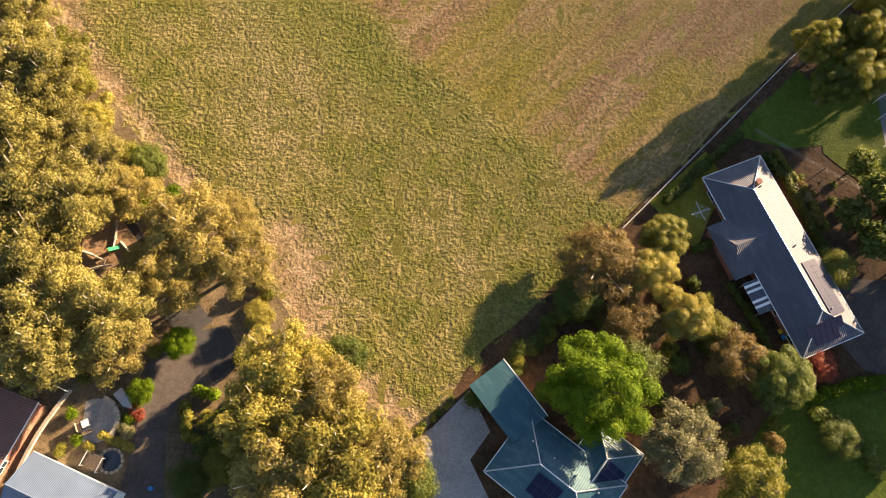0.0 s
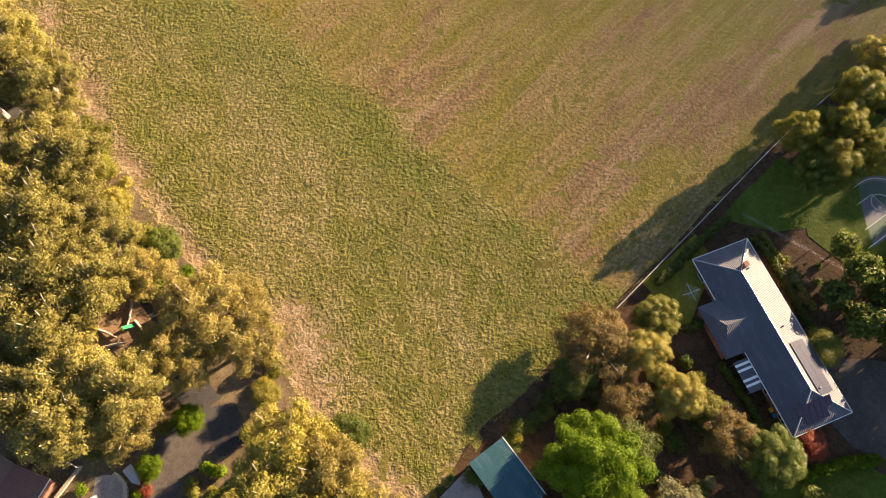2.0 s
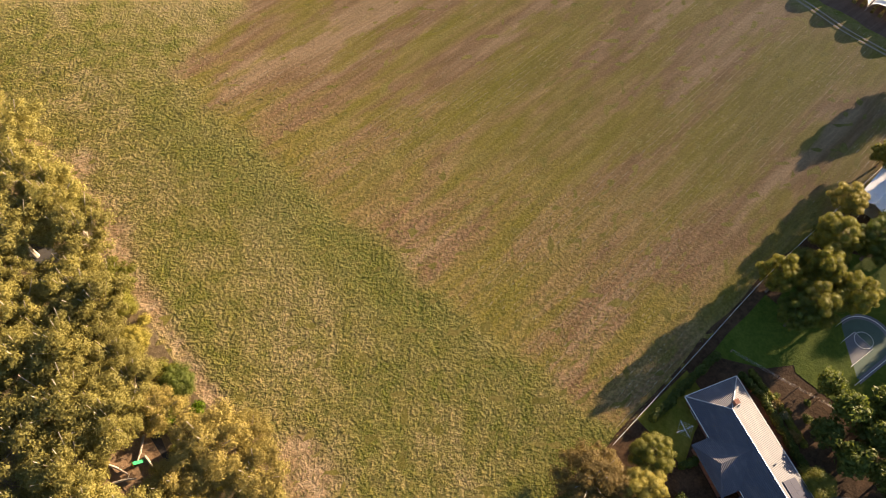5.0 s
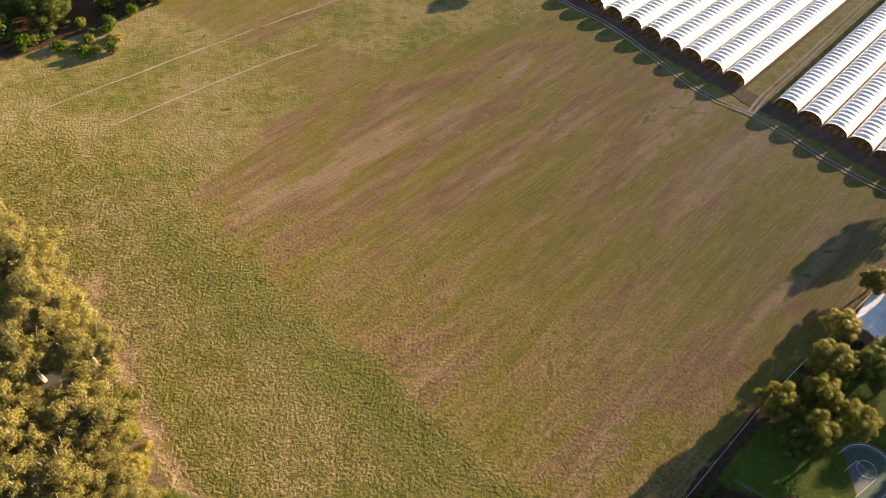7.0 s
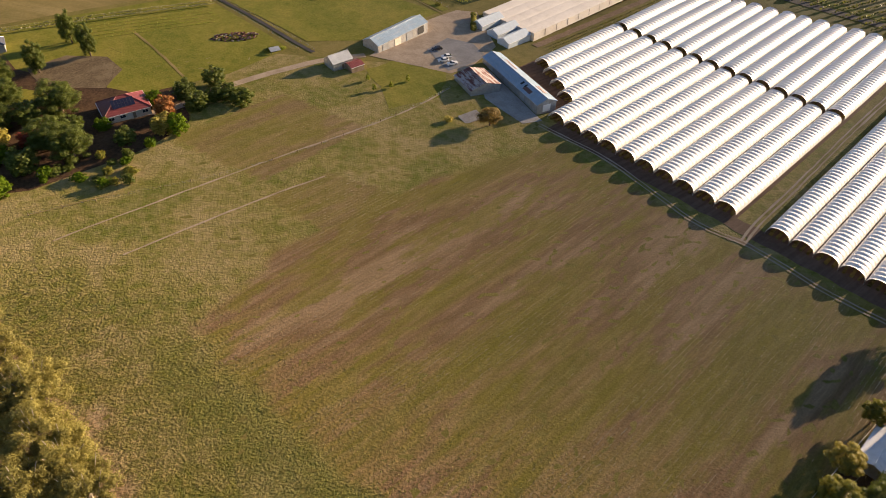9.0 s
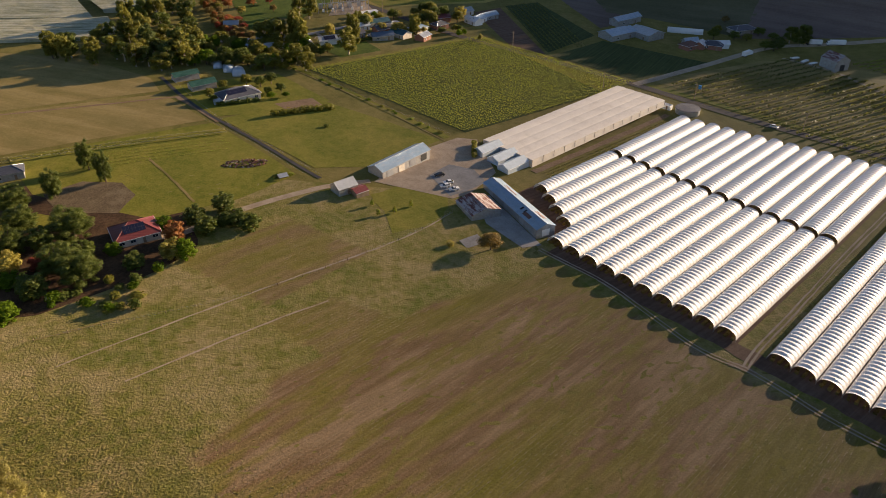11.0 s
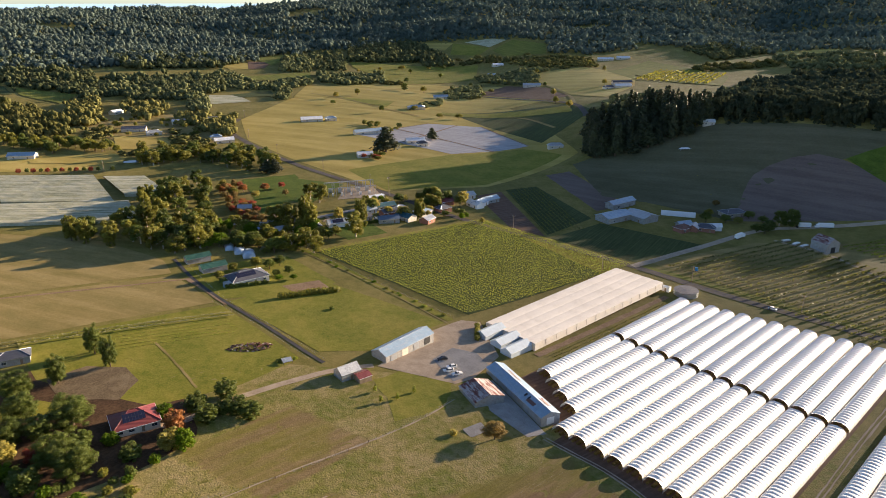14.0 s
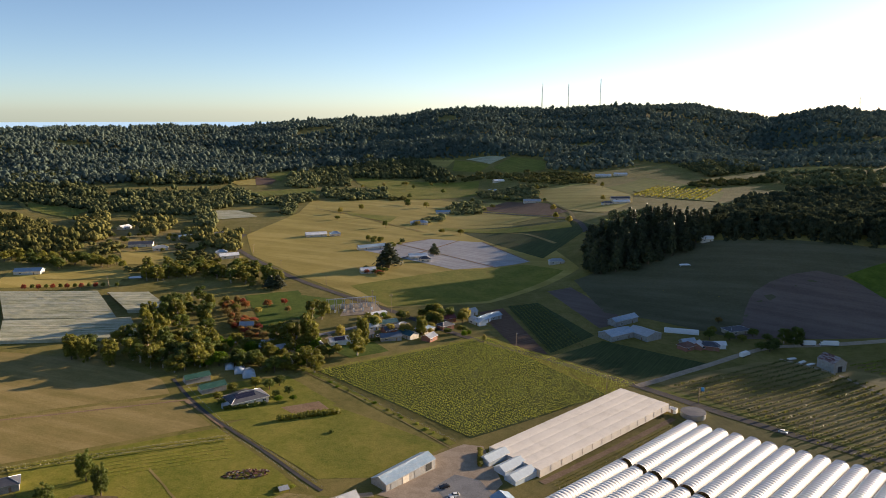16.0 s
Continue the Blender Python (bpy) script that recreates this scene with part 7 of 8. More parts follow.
for k in range(22):
    t_ = k / 21
    x, y = -53 - 5 * t_ - 0.6 * math.sin(t_ * 3), 12 - 11 * t_
    part("stone", Shape().box(0, 0, 0, 0.58, 0.45, 0.6), STONE, garden_wall, at=pose(x + 53, y - 12, height(x, y) - height(-53, 12) + 0.25, 0, 0, 66 + rng.uniform(-12, 12)))
bb = thing("blue_bin", -40, -1, 10, "round blue plastic barrel by the drive", "barrel", dz=0.12)
part("barrel", Shape().tube([(0, 0, 0), (0, 0, 0.45), (0, 0, 0.9)], [0.3, 0.34, 0.3], 14), PLASTICBLUE, bb)
deck = thing("timber_deck", -48, 2.4, -23, "small timber deck with white rails at the house", "deck", dz=0.0)
for k in range(8):
    part("plank", Shape().box(-1.2 + 0.3 * k, 0, 0.5, 0.27, 2.2, 0.06), TIMBER, deck)
for sx in (-1.35, 1.1):
    part("rail", Shape().box(sx, 0, 1.4, 0.1, 2.2, 0.1).box(sx, -1.0, 0.9, 0.1, 0.1, 1.0).box(sx, 1.0, 0.9, 0.1, 0.1, 1.0), WHITE, deck)

# clearing with felled logs in the wood
drape("wood_clearing", [(-57, 36), (-48, 38), (-45, 31), (-50, 27), (-56, 30)], EARTH, "bare earth clearing among the gums", 0.1, 1.0, "clearing")
for x1, y1, x2, y2 in ((-55, 33, -51, 31.5), (-49, 34.5, -46, 31), (-50, 38, -50, 33.5), (-53, 30, -49.5, 30.8)):
    lg = thing("felled_log", x1, y1, math.degrees(math.atan2(y2 - y1, x2 - x1)), "pale felled gum log on bare ground", "log", "felled logs")
    n_ = math.dist((x1, y1), (x2, y2))
    part("log", Shape().tube([(0, 0, 0.3), (n_ * 0.5, 0.15, 0.34), (n_, 0, 0.28)], [0.24, 0.2, 0.14], 8), BARK, lg)
    part("branch_stub", Shape().tube([(n_ * 0.6, 0.1, 0.35), (n_ * 0.75, 0.7, 0.7)], [0.1, 0.05], 6), BARK, lg)
sl = thing("play_slide", -50.3, 33, 30, "small green plastic garden slide", "slide", dz=0.1)
part("chute", Shape().add([(0, -0.3, 1.0), (0, 0.3, 1.0), (1.5, 0.3, 0.1), (1.5, -0.3, 0.1), (0, -0.3, 0.92), (0, 0.3, 0.92), (1.5, 0.3, 0.02), (1.5, -0.3, 0.02)], [(0, 3, 2, 1), (4, 5, 6, 7), (0, 4, 7, 3), (1, 2, 6, 5), (0, 1, 5, 4), (3, 7, 6, 2)]), PLASTICGREEN, sl)
part("ladder", Shape().box(-0.15, -0.28, 0.5, 0.08, 0.06, 1.0).box(-0.15, 0.28, 0.5, 0.08, 0.06, 1.0).box(-0.15, 0, 0.3, 0.06, 0.5, 0.05).box(-0.15, 0, 0.6, 0.06, 0.5, 0.05).box(-0.15, 0, 0.9, 0.06, 0.5, 0.05), PLASTICYELLOW, sl)

# ---- farm yard ----
car(-8, 277, 200, CARDARK, "dark parked car in the farm yard")
car(-4, 271, 195, CARWHITE, "white parked car in the farm yard")
car(-5.2, 267.6, 195, CARWHITE, "white parked car in the farm yard")
car(-1.6, 265.6, 200, CARWHITE, "white parked utility truck in the farm yard", True)
car(162, 354, -40, CARWHITE, "pale car on the country road")
tank = thing("water_tank", 121.5, 370, 0, "wide round grey water tank with a flat roof", "tank")
part("tank_wall", Shape().tube([(0, 0, -1), (0, 0, 2.6)], [6.4, 6.4], 32), ZINC, tank)
part("tank_roof", Shape().tube([(0, 0, 2.6), (0, 0, 2.75), (0, 0, 3.0)], [6.55, 6.5, 0.3], 32), SLATE, tank)
house("pump_shed", 110.5, 375, -40, 8, 3.2, 2.4, 0.5, WHITEROOF, WHITE, "long white site hut beside the tank", "hut", hip=False, windows=2, over=0.1)
mound = thing("debris_mound", -90, 274, 15, "heap of red-brown brush and rubble in the paddock", "heap")
mr = random.Random(4)
for k in range(170):
    a_, q_ = mr.uniform(0, 6.28), math.sqrt(mr.random())
    x, y = 11 * q_ * math.cos(a_), 4 * q_ * math.sin(a_)
    z = 1.7 * (1 - q_ * q_)
    part("rubble", Shape().add([tuple(Vector(p) * mr.uniform(0.3, 0.75) + Vector((x, y, z * 0.7))) for p in ((-1, -0.6, -0.5), (1, -0.5, -0.4), (0.9, 0.7, -0.5), (-0.8, 0.6, -0.4), (0.1, 0, 0.6))], [(3, 2, 1, 0), (0, 1, 4), (1, 2, 4), (2, 3, 4), (3, 0, 4)]), (BRICK, LITTER, TIMBER, BRICK, LITTER, TILEROOF, STONE)[k % 7], mound)
slab_ = thing("silage_cover", 5.5, 227, 35, "grey sloping sheet cover beside the bush", "cover")
part("sheet", Shape().add([(-4, -2.5, 0.1), (4, -2.5, 0.1), (4, 2.5, 0.9), (-4, 2.5, 0.9), (-4, -2.5, 0.0), (4, -2.5, 0.0), (4, 2.5, 0.0), (-4, 2.5, 0.0)], [(0, 1, 2, 3), (4, 7, 6, 5), (0, 4, 5, 1), (1, 5, 6, 2), (2, 6, 7, 3), (3, 7, 4, 0)]), CONCRETE, slab_)
rows_of_vines("planted_row", (-192, 265), (86, 42), (1.5, -3.0), 3.3, SILVER, "two long low planted rows across the paddock", 1.2, 0.9, 0.16, 0.34)
rows_of_vines("seedling_rows", (-149, 280), (44, 22), (7, -14), 3.0, VINE, "faint rows of seedlings in the green paddock", 0.4, 0.3, 0.5, 0.25)
ribbon("cross_path", [(-128.5, 274), (-113, 257), (-99, 240)], 1.0, PALE, "faint dry path across the green paddock", 0.14, "path", 0.4)
# Darker woodland soil used here to carry the shade of the trees.
drape("bare_yard", [(-156, 240), (-146, 252), (-131, 252), (-122, 243), (-123, 229), (-136, 228), (-148, 232)], WOODFLOOR, "bare earth beside the red-roofed house, darkened as tree shade", 0.13, 1.0)
drape("strip_lawn", [(-168, 219), (-150, 226), (-140, 224), (-142, 217), (-165, 208)], LUSH, "strip of lawn beside the farmhouse trees", 0.12, 0.8)
ribbon("lane_verge", [(-142, 347), (-130, 335), (-116, 321), (-112, 316)], 2.4, EARTH, "worn earth verge beside the dark lane", 0.14, "track", 0.8)
trough = thing("stock_shelter", -70.5, 263.5, 30, "low grey stock shelter with a sloping sheet roof", "shelter")
part("sheet_roof", Shape().add([(-2, -1.4, 1.2), (2, -1.4, 1.2), (2, 1.4, 1.8), (-2, 1.4, 1.8), (-2, -1.4, 1.12), (2, -1.4, 1.12), (2, 1.4, 1.72), (-2, 1.4, 1.72)], [(0, 1, 2, 3), (7, 6, 5, 4), (0, 4, 5, 1), (1, 5, 6, 2), (2, 6, 7, 3), (3, 7, 4, 0)]), ZINC, trough)
for sx in (-1.9, 1.9):
    for sy, tz_ in ((-1.3, 1.15), (1.3, 1.72)):
        part("post", Shape().box(sx, sy, tz_ / 2, 0.1, 0.1, tz_), TIMBER, trough)
for k in range(9):
    plant("shrub", (OLIVE, DEEP, VINE)[k % 3], -72 + rng.uniform(-3, 4), 265 + rng.uniform(-2, 3), rng.uniform(0.8, 1.6), rng.uniform(0.8, 1.5), "low shrub round the stock shelter", near=False, category="shrub", group="shelter shrubs")
rain_tank = thing("rain_tank", -118.4, 339, 0, "round pale blue rainwater tank beside the farmhouse", "tank")
part("tank_wall", Shape().tube([(0, 0, -0.5), (0, 0, 2.2)], [2.2, 2.2], 20), BLUEROOF, rain_tank)
part("tank_roof", Shape().tube([(0, 0, 2.2), (0, 0, 2.3), (0, 0, 2.6)], [2.26, 2.2, 0.2], 20), ZINC, rain_tank)
hedge([(-89, 327), (-78, 333), (-62, 341)], 3.0, 2.8, OLIVE, "row of rounded bushes in the paddock", False)
hedge([(-118, 337), (-108, 341), (-100, 346)], 1.6, 1.8, DEEP, "dark hedge before the farmhouse", False)
hedge([(7, 298), (7.5, 312)], 2.0, 3.0, OLIVE, "tall dark hedge beside the greenhouses", False)
plant("shrub", DEEP, -62, 318, 1.6, 1.4, "small dark bush in the green paddock", near=False, category="shrub")
for x, y in ((-30, 240), (-24, 243), (-18, 249), (-33, 247)):
    plant("tall", VINE, x, y, 3, 0.8, "thin young tree in the farm paddock", near=False, group="young paddock trees")
house("grey_farmhouse", -111, 348, 38, 20, 13, 3.0, 2.8, SLATE, PLASTER, "farmhouse with a grey hipped roof and solar panels", windows=4, solar=((-1, -6, 10, 2, 1.0),))
house("green_shed", -146, 374, 38, 14, 7, 3.0, 1.6, GREENROOF, TINWALL, "shed with a dark green steel roof", "shed", hip=False, windows=0)
house("green_shed", -133, 361, 38, 14, 8, 3.0, 1.6, GREENROOF, TINWALL, "shed with a dull green steel roof", "shed", hip=False, windows=0)
house("blue_cottage", -176, 253, 30, 13, 8, 3.0, 1.8, SLATE, TINWALL, "low house with a blue-grey roof at the paddock edge", windows=2)
hut = thing("white_hive_box", -122, 176, 20, "small white box hut by the trees", "hut")
part("hut_body", Shape().box(0, 0, 0.8, 1.8, 1.5, 1.6), WHITE, hut)
part("hut_roof", Shape().prism([(-1.1, 1.6), (1.1, 1.6), (0, 2.0)], -0.9, 0.9), ZINC, hut)

for k in range(34):
    x, y = rng.uniform(-150, -95), rng.uniform(168, 212)
    if math.hypot(x + 111, y - 214) > 13 and x + y < 112:
        plant("shrub", (DEEP, OLIVE, DEEP, GREEN)[k % 4], x, y, rng.uniform(1.5, 4.0), rng.uniform(1.4, 2.8), "shrub under the farmhouse trees", near=False, category="shrub", group="farmhouse shrubs")

# ---- netted vines ----
net_rows(-378, 561, (78, 6), (54, -78), 3.0, "vine rows under white netting")
net_rows(-322, 479, (84, 14), (28, -48), 3.0, "vine rows under white netting")
net_rows(-290, 563, (32, 4), (42, -54), 4.0, "short vine rows under white netting")

# ---- hamlet and substation ----
HOMES = "houses of the hamlet"
for x, y, turn, l, w, roof, wall, lab in ((-81, 452, 25, 16, 9, ZINC, WHITE, "white house with solar panels in the hamlet"), (-51, 482, 35, 13, 9, SLATE, BRICK, "house with a dark roof in the hamlet"),
                                          (-39, 474, -40, 14, 9, TEAL, PLASTER, "house with a blue-green roof in the hamlet"), (-28, 488, 50, 12, 9, BLUEROOF, PLASTER, "house with a pale blue roof in the hamlet"),
                                          (-14, 517, 30, 13, 9, REDROOF, BRICK, "house with a red roof in the hamlet"), (3, 538, 35, 12, 8, ZINC, WHITE, "white-roofed house at the hamlet edge"),
                                          (9, 515, -50, 13, 8, WHITEROOF, WHITE, "shed with a white roof by the red field"), (-113, 431, 20, 15, 10, ZINC, PLASTER, "house with a pale steel roof among trees"),
                                          (-128, 436, -60, 12, 8, BLUEROOF, PLASTER, "house with a blue-grey roof among trees"), (-66, 468, 35, 9, 7, SLATE, TINWALL, "small dark shed in the hamlet"),
                                          (-150, 478, 10, 10, 7, ZINC, TINWALL, "grey shed under the autumn trees"), (-14, 499, 40, 11, 8, SLATE, BRICK, "low brick house with a dark roof in the hamlet"),
                                          (-44, 493, 30, 9, 6, ZINC, TINWALL, "small grey shed behind a hamlet house"), (21, 531, 40, 12, 8, BLUEROOF, TINWALL, "pale shed at the hamlet edge"), (-96, 440, 25, 12, 8, SLATE, PLASTER, "house with a dark roof beside tall gums")):
    house("hamlet_house", x, y, turn, l, w, 2.9, 2.0, roof, wall, lab, hip=rng.random() < 0.5, windows=2, group=HOMES, solar=((-1, -4, 7, 2, 0.6),) if (x, y) == (-81, 452) else ())
for k in range(22):
    plant("round", (OLIVE, DEEP, GREEN, YELLOW)[k % 4], -70 + 85 * rng.random() + rng.uniform(-8, 8), 470 + 60 * rng.random(), rng.uniform(2.5, 6), rng.uniform(1.6, 3.2), "small garden tree between hamlet houses", near=False, group="hamlet trees")
ribbon("hamlet_road", [(-58, 508), (-66, 500), (-82, 484), (-99, 468), (-125, 452), (-150, 446)], 5.0, YARDGREY, "pale sealed lane between the hamlet houses", 0.18, "road", 0.4)
ribbon("house_drive", [(-94, 472), (-90, 466), (-92, 460), (-86, 464)], 2.6, GRAVEL, "curved gravel drive of the white house", 0.2, "track", 0.3)
drape("hamlet_lawn", [(-78, 452), (-92, 446), (-70, 424), (-48, 442), (-60, 458)], LAWN, "green lawn before the white hamlet house", 0.12, 1.0)
drape("orchard_lawn", [(-178, 566), (-140, 588), (-118, 536), (-128, 500), (-136, 472), (-152, 508)], LAWN, "green park lawn between autumn trees", 0.13, 1.5)
for x, y, h, r, mt in ((-166, 528, 6, 3.6, ORANGE), (-151, 533, 6, 3.6, ORANGE), (-153, 514, 5, 3.2, YELLOW), (-172, 540, 5, 2.6, RED), (-140, 542, 5, 2.8, RED), (-168, 512, 5, 2.8, BROWN), (-132, 520, 5, 2.6, BROWN)):
    plant("round", mt, x, y, h, r, "bright autumn tree on the park lawn", near=False, group="park autumn trees", name="autumn_tree")
grove([(-172, 500), (-160, 508), (-140, 476), (-124, 456), (-138, 450), (-158, 470)], 34, "round", [BROWN, ORANGE, BROWN, RED, BROWN], 4.5, 2.8, "russet autumn tree along the park lawn", "autumn orchard")
for x, y, h, r in ((-66.6, 430, 17, 6), (-86, 396, 15, 5.5), (-92, 404, 14, 5), (-99, 398, 12, 5), (-104, 506, 15, 5.5), (-112, 512, 14, 5)):
    plant("tall", OLIVE, x, y, h, r, "tall spreading eucalypt beside the hamlet", near=False, group="hamlet trees", name="garden_tree")
plant("round", YELLOW, -40.5, 478, 8, 5.5, "rounded pale yellow-green tree in the hamlet", near=False, group="hamlet trees", name="garden_tree")
for x, y, turn, l, w, roof, wall, lab in ((-56, 497, 30, 16, 8, TEAL, TINWALL, "long shed with a blue-green roof in the hamlet"), (-50, 466, 20, 15, 8, BLUESLATE, TINWALL, "long dark blue shed behind the vineyard"), (-24, 470, 60, 10, 8, ZINC, BRICK, "small brick house beside the vineyard"),
                                          (12, 519, 60, 15, 9, BLUEROOF, WHITE, "white house with a pale roof by the red field"), (-117, 447, 15, 18, 8, ZINC, WHITE, "long white house with a pale roof under gums"), (-64, 486, 25, 8, 5, WHITEROOF, WHITE, "white hut beside the hamlet lane")):
    house("hamlet_house", x, y, turn, l, w, 2.9, 1.9, roof, wall, lab, hip=False, windows=2, group=HOMES)
for x, y, r_, mt in ((-128, 392, 3.2, GLASSHOUSE), (-121, 386, 3.6, GLASSHOUSE), (-136, 398, 2.6, GLASSHOUSE)):
    dome = thing("garden_dome", x, y, 20, "small milky growing tunnel in the nursery garden", "growing tunnel", "nursery tunnels")
    part("cover", Shape().prism([(-r_ * math.cos(math.pi * k / 10), r_ * 0.8 * math.sin(math.pi * k / 10)) for k in range(11)], -5, 5), mt, dome, soft=True)
car(-58, 470, 30, CARWHITE, "white car parked in the hamlet")
car(-33, 483, -50, CARBLUE, "blue car parked in the hamlet")
car(0, 528, 40, CARWHITE, "white car parked beside a hamlet house")
hedge([(-70, 456), (-45, 470), (-20, 492)], 1.4, 1.6, DEEP, "garden hedge behind the vineyard", False)
sub = thing("substation", -86, 534, 20, "fenced electrical substation with steel gantries", "substation")
part("gravel_pad", Shape().box(0, 0, 0.05, 42, 30, 0.3), GRAVEL, sub)
for k in range(7):
    u = -18 + 6 * k
    for w in (-9, 0, 9):
        t_ = 7.5 if w else 9.5
        part("gantry_post", Shape().box(u, w, t_ / 2, 0.35, 0.35, t_), PALESTEEL, sub)
        if k < 6:
            part("gantry_beam", Shape().box(u + 3, w, t_ - 0.3, 6, 0.3, 0.4), PALESTEEL, sub)
for k in range(5):
    part("transformer", Shape().box(-14 + 7 * k, 4.5, 1.6, 2.6, 2.0, 3.0).box(-14 + 7 * k, 4.5, 3.5, 1.6, 0.5, 0.8), ZINC, sub)
    part("switch_box", Shape().box(-14 + 7 * k, -5, 1.2, 1.4, 1.2, 2.2), WHITE, sub)
house("control_hut", -66, 519, 35, 16, 6, 3.0, 0.5, WHITEROOF, WHITE, "long low control hut beside the substation", "hut", hip=False, windows=3)
pole(-56, 531, 15, arms=2)
pole(-73, 553, 11)
pole(81, 398, 10)
for x, y in ((-20, 505), (34, 467), (-120, 606), (-175, 668), (-225, 748), (-268, 880), (130, 388), (176, 352)):
    pole(x, y, 9.5)
pole(-300, 585, 10)

# ---- hill farm ----
for x, y, turn, l, w, roof, wall, lab in ((107, 499, 35, 24, 14, BLUEROOF, TINWALL, "wide blue-white packing shed of the hill farm"), (127, 502, -55, 20, 16, ZINC, TINWALL, "grey gabled shed of the hill farm"),
                                          (119, 534, 38, 26, 9, BLUEROOF, TINWALL, "long pale blue shed of the hill farm"), (150, 478, 35, 11, 9, TILEROOF, BRICK, "house with a brown hipped roof"),
                                          (166, 480, -20, 14, 9, SLATE, BRICK, "house with a dark roof beside the hill road"), 
                                          (196, 514, 20, 18, 11, SLATE, STONE, "old stone house among garden trees")):
    house("hill_farm_building", x, y, turn, l, w, 4.0 if "shed" in lab or "barn" in lab else 3.0, 2.2, roof, wall, lab, "shed" if "shed" in lab or "barn" in lab else "house", hip="house" in lab, windows=2, group="buildings of the hill farm", dz=0.0)
tin_barn = house("tin_barn", 231, 446, 112, 13, 11, 6.0, 3.4, RUSTROOF, TINWALL, "tall old tin barn with a rust-streaked gable roof beside the vines", "barn", hip=False, windows=0, over=0.2)
part("barn_door", Shape().box(-6.36, 0, 1.9, 0.08, 3.6, 3.8), DARK, tin_barn)
ribbon("barn_lane", [(206, 462), (222, 446), (231, 433), (243, 397), (252, 360)], 2.6, GRAVEL, "pale gravel lane past the tin barn", 0.2, "track", 0.4)
for x, y, turn, tall_ in ((213, 461, 20, 1.1), (217, 455, 35, 1.3), (221, 452, 28, 0.9)):
    cover_ = thing("covered_stack", x, y, turn, "low stack of crates under a white sheet", "stack", "covered stacks")
    part("crates", Shape().box(0, 0, tall_ / 2, 6, 1.7, tall_), TIMBER, cover_)
    part("sheet", Shape().prism([(-3.1, tall_ * 0.5), (3.1, tall_ * 0.5), (3.05, tall_ + 0.05), (0, tall_ + 0.18), (-3.05, tall_ + 0.05)], -0.95, 0.95), WHITE, cover_)
for x, y, h, r, mt in ((205, 476, 7, 5, DEEP), (209, 480, 8, 4.5, DEEP), (200, 478, 6, 4, DEEP), (172, 498, 8, 4, DEEP), (178, 511, 6, 3.5, OLIVE), (190, 533, 5, 3, BROWN), (186, 498, 6, 4, DEEP), (194, 496, 5, 3.5, OLIVE), (205, 506, 6, 4, DEEP), (212, 498, 5, 3.5, DEEP)):
    plant("round", mt, x, y, h, r, "dark garden tree round the stone house of the hill farm", near=False, group="hill farm trees", name="garden_tree")
for x, y, h, r in ((226, 487, 15, 5), (221, 492, 12, 4.5), (231, 493, 11, 4)):
    plant("tall", DEEP, x, y, h, r, "tall dark tree beside the side road", near=False, group="side road trees")
for x, y, turn, l, w, roof, wall, lab in ((158, 480, 60, 9, 8, ZINC, BRICK, "cottage with a sunlit gable beside the hill road"), (171, 481, 5, 13, 5, WHITEROOF, WHITE, "low white carport beside the hill cottage"), (153, 486, 20, 11, 6, BLUEROOF, TINWALL, "small pale shed behind the hill cottage")):
    house("hill_cottage", x, y, turn, l, w, 3.0, 2.0, roof, wall, lab, "house", hip=False, windows=1, group="buildings of the hill farm")
pump = thing("pump_stand", 137, 403, 30, "small blue pump tank on a frame at the vine headland", "pump")
part("pump_tank", Shape().tube([(0, 0, 1.0), (0, 0, 2.8)], [0.9, 0.9], 14), PLASTICBLUE, pump)
part("frame", Shape().box(-0.7, -0.7, 0.5, 0.12, 0.12, 1.0).box(0.7, -0.7, 0.5, 0.12, 0.12, 1.0).box(-0.7, 0.7, 0.5, 0.12, 0.12, 1.0).box(0.7, 0.7, 0.5, 0.12, 0.12, 1.0).box(0, 0, 1.0, 1.6, 1.6, 0.08), STEEL, pump)
white_tunnel = thing("white_tunnel", 157, 514, -15, "short white plastic tunnel on the hill farm", "plastic tunnel")
part("cover", Shape().prism([(-3.2 * math.cos(math.pi * k / 10), 3.0 * math.sin(math.pi * k / 10)) for k in range(11)], -12, 12, pose(0, 0, 0, 0, 0, 90)), FILM, white_tunnel)
truck(184, 465, 40, "white box truck on the side road")
truck(236, 488, 178, "white truck trailer parked beside the road", 8, False)
truck(250, 487, 178, "white box truck parked beside the road", 10)
tent = thing("white_marquee", 197, 646, 10, "small white tent on the dark hillside", "tent")
part("canopy", Shape().add([(-5, -2, 1.6), (5, -2, 1.6), (5, 2, 1.6), (-5, 2, 1.6), (-3, 0, 2.8), (3, 0, 2.8)], [(0, 1, 5, 4), (2, 3, 4, 5), (1, 2, 5), (3, 0, 4), (3, 2, 1, 0)]), WHITE, tent)
for sx in (-4.8, 4.8):
    for sy in (-1.8, 1.8):
        part("post", Shape().box(sx, sy, 0.8, 0.12, 0.12, 1.7), STEEL, tent)

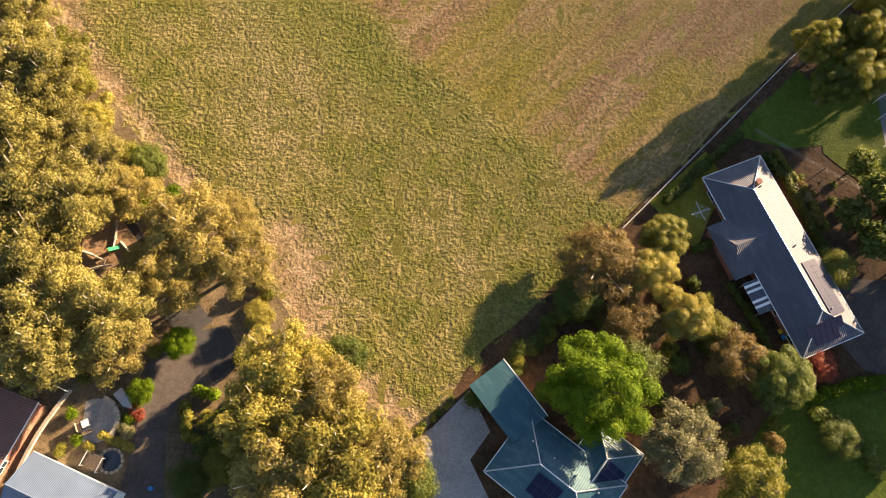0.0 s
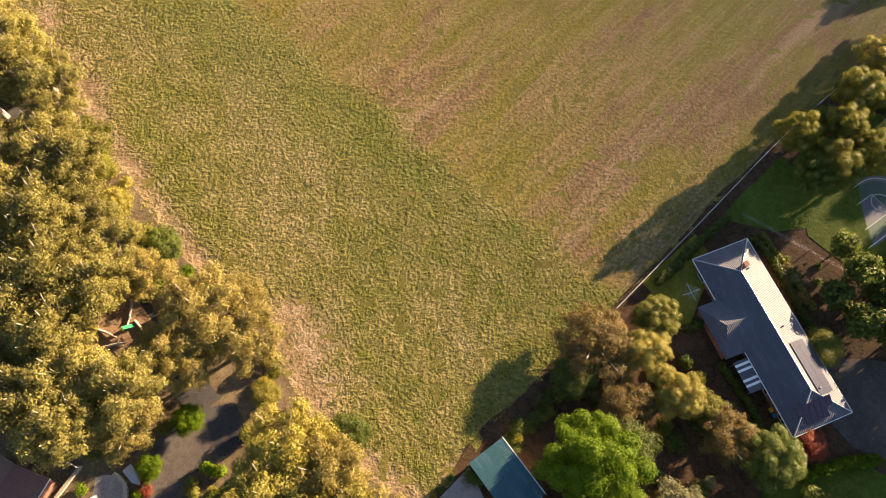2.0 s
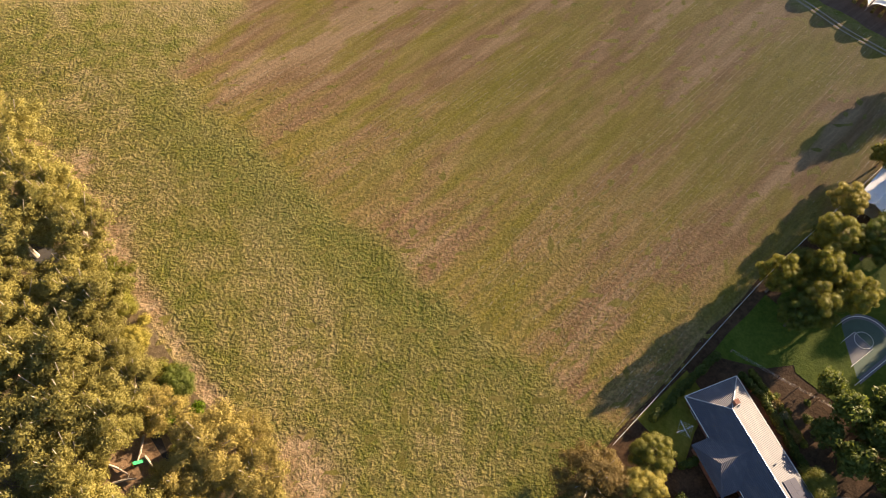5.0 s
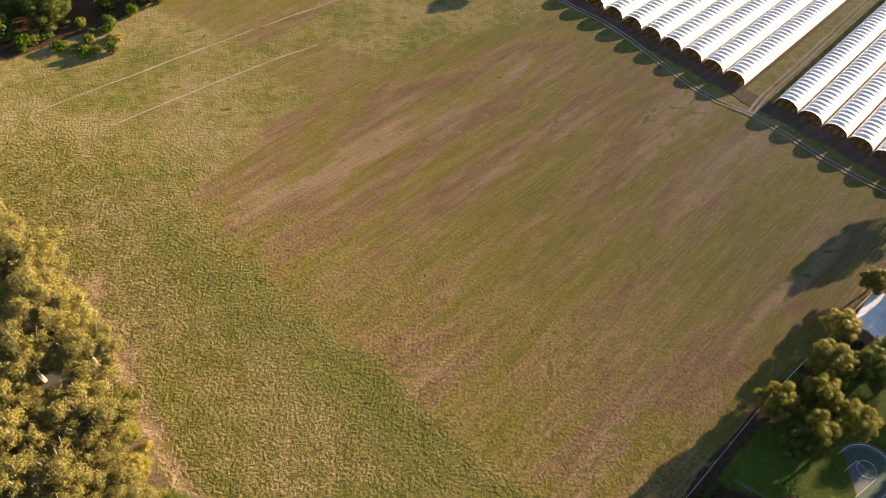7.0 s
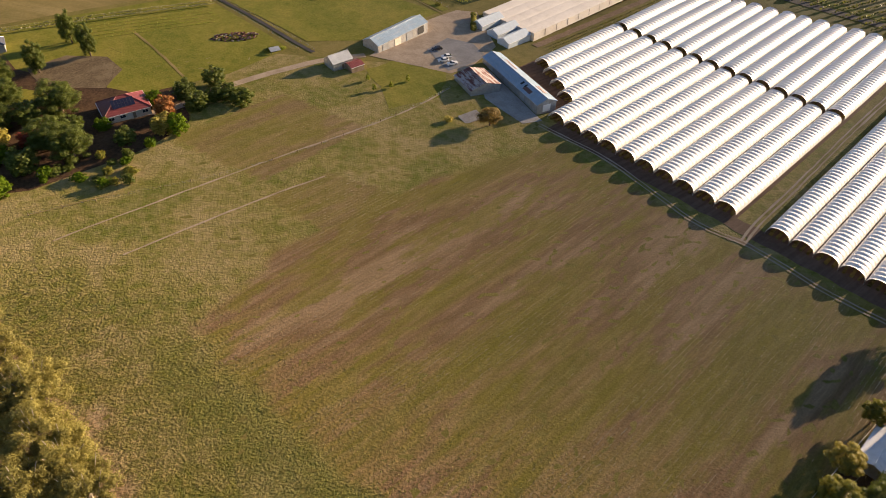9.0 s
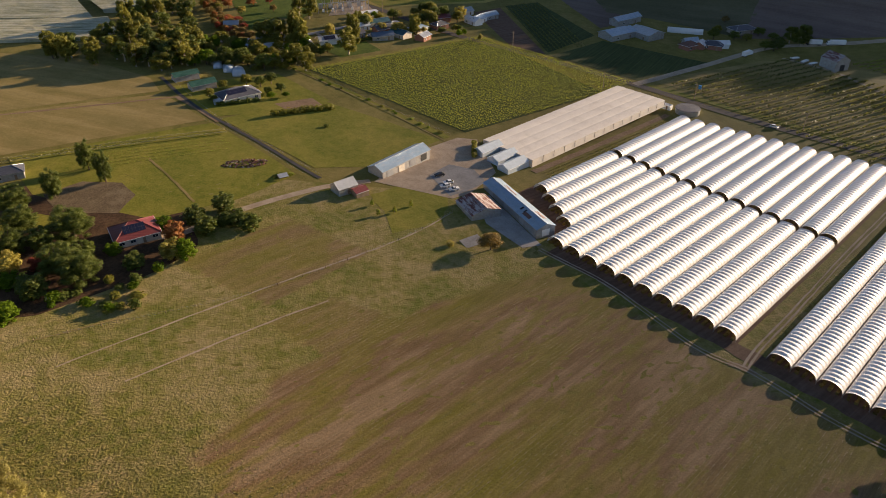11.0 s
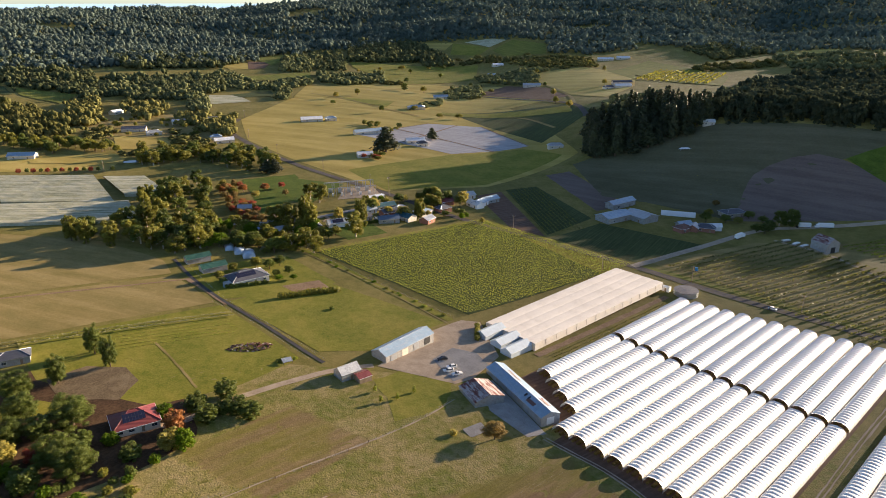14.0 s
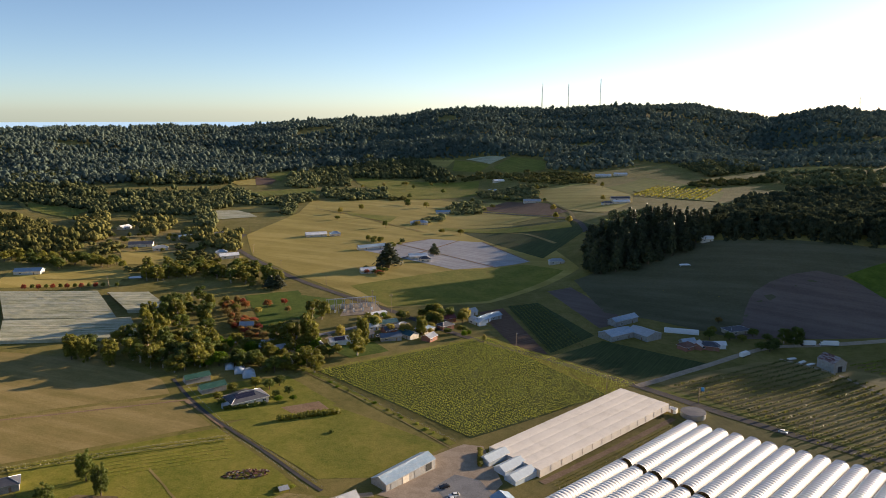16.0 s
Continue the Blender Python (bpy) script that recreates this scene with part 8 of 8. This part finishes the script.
# ---- houses farther up the valley ----
for x, y, turn, l, w, roof, lab in ((-399, 636, 10, 24, 11, BLUEROOF, "long house with a blue-grey roof by the windbreak"), (-361, 782, 15, 26, 12, SLATE, "large house with a dark roof on the rise"),
                                    (-436, 900, 70, 16, 11, WHITEROOF, "white barn on the wooded rise"), (-242, 720, 30, 20, 9, WHITEROOF, "white house beside the country road"), (-256, 738, 20, 12, 8, BLUEROOF, "pale house beside the country road"),
                                    (-182, 862, 20, 26, 13, WHITEROOF, "white packing shed on the valley floor"), (-160, 868, 20, 14, 9, BLUEROOF, "blue shed beside the white packing shed"),
                                    (-104, 786, 30, 34, 9, BLUEROOF, "long blue shed beside the netted orchard"), (-92, 664, 20, 15, 9, WHITEROOF, "white farmhouse under a dark conifer"), (-50, 742, 15, 20, 10, WHITEROOF, "pale farmhouse at the netted orchard"),
                                    (-42, 728, 15, 12, 8, SLATE, "dark shed beside the pale farmhouse"), (-64, 975, 10, 24, 12, BLUEROOF, "blue-roofed farmhouse across the valley"), (105, 1150, 0, 28, 14, ZINC, "grey farmhouse on the far rise"),
                                    (265, 1410, 0, 30, 12, WHITEROOF, "white house on the far slope"), (300, 1420, 0, 26, 12, WHITEROOF, "white house on the far slope"), (231, 1090, 10, 30, 10, SLATE, "long dark shed on the far pasture"),
                                    (91, 716, 5, 16, 7, ZINC, "low grey shed below the pines"), (229, 688, 0, 12, 6, WHITEROOF, "pale house among the crest trees"),
                                    (-300, 850, 40, 18, 10, SLATE, "dark roofed house among gums"), (-330, 760, 30, 16, 9, ZINC, "grey roofed house among gums"), (-35, 1086, 10, 22, 11, BLUEROOF, "blue-roofed house among far trees"),
                                    (64, 1435, 20, 22, 11, WHITEROOF, "white house below the far slope"), (49, 1322, 0, 20, 9, BLUEROOF, "pale shed among far trees"), (225, 1054, 15, 26, 9, WHITEROOF, "white sheds on the far paddock"), (204, 1049, 20, 16, 8, SLATE, "dark house on the far paddock"),
                                    (-480, 1560, 20, 30, 12, WHITEROOF, "white shed at the edge of the far woods"), (-430, 1700, 0, 26, 12, ZINC, "grey house at the edge of the far woods"), (-330, 831, 30, 16, 9, WHITEROOF, "white house on the rise")):
    house("valley_house", x, y, turn, l, w, 3.2, 2.4, roof, PLASTER, lab, hip=rng.random() < 0.4, windows=2, group="houses of the valley")
dam = thing("farm_dam", -293, 627, 20, "small blue farm dam among trees", "dam")
part("water", Shape().slab([(11 * math.cos(k * 0.349), 5 * math.sin(k * 0.349)) for k in range(18)], -0.5, 0.2), PANE, dam)
for k in range(6):
    plant("round", RED, -365 + 11 * k, 573 + 2 * k, 5, 2.2, "red autumn tree in a garden row", near=False, group="red autumn row")
for k in range(7):
    plant("round", DEEP, -360 + 11 * k, 576 + 2 * k, 4.5, 1.8, "dark green tree in a garden row", near=False, group="green garden row")

# ---- masts on the skyline ----
def mast(az, r, tall, label, wide=2.2):
    x, y = r * math.sin(radians(az)), r * math.cos(radians(az))
    ob = thing("radio_mast", x, y, 0, label, "mast", "skyline masts")
    for k in range(3):
        a_ = k * 2.094
        part("mast_leg", Shape().tube([(wide * math.cos(a_), wide * math.sin(a_), -5), (wide * 0.5 * math.cos(a_), wide * 0.5 * math.sin(a_), tall)], [0.75, 0.6], 4), STEEL, ob)
    for k in range(10):
        z = tall * k / 10
        part("lattice", Shape().tube([(wide * math.cos(j * 2.094), wide * math.sin(j * 2.094), z + (k + j) % 2 * tall / 10) for j in range(4)], [0.2] * 4, 4), STEEL, ob)
    return ob


mast(5.8, 3250, 120, "tall lattice television mast on the ridge")
mast(7.8, 3250, 115, "tall lattice television mast on the ridge")
mast(10.2, 3250, 130, "tall lattice television mast on the ridge")
mast(16.0, 3250, 35, "short mast on the ridge")
mast(27.7, 3250, 62, "telecom tower on the farther hill", 4.0)


for k in range(16):
    t_ = rng.random()
    plant("shrub", (OLIVE, GREEN, VINE)[k % 3], -94 + 86 * t_ + rng.uniform(-1, 1), 399 - 78 * t_ + rng.uniform(-1, 1), rng.uniform(0.6, 1.4), rng.uniform(0.8, 1.6), "low shrub on the bank of the vineyard lane", near=False, category="shrub", group="bank shrubs")

for k, (x, y, h, r) in enumerate(((-121, 341, 4, 2.4), (-125, 347, 5, 2.6), (-98, 356, 4, 2.2), (-95, 350, 3.5, 2.2), (-104, 366, 6, 3.2), (-112, 368, 6, 3.0), (-92, 360, 5, 2.6), (-88, 353, 3, 2.0), (-100, 372, 6, 3.2), (-122, 360, 5, 2.6))):
    plant("round", (DEEP, OLIVE, DEEP, GREEN)[k % 4], x, y, h, r, "leafy garden tree round the grey farmhouse", near=False, group="farmhouse garden trees", name="garden_tree")
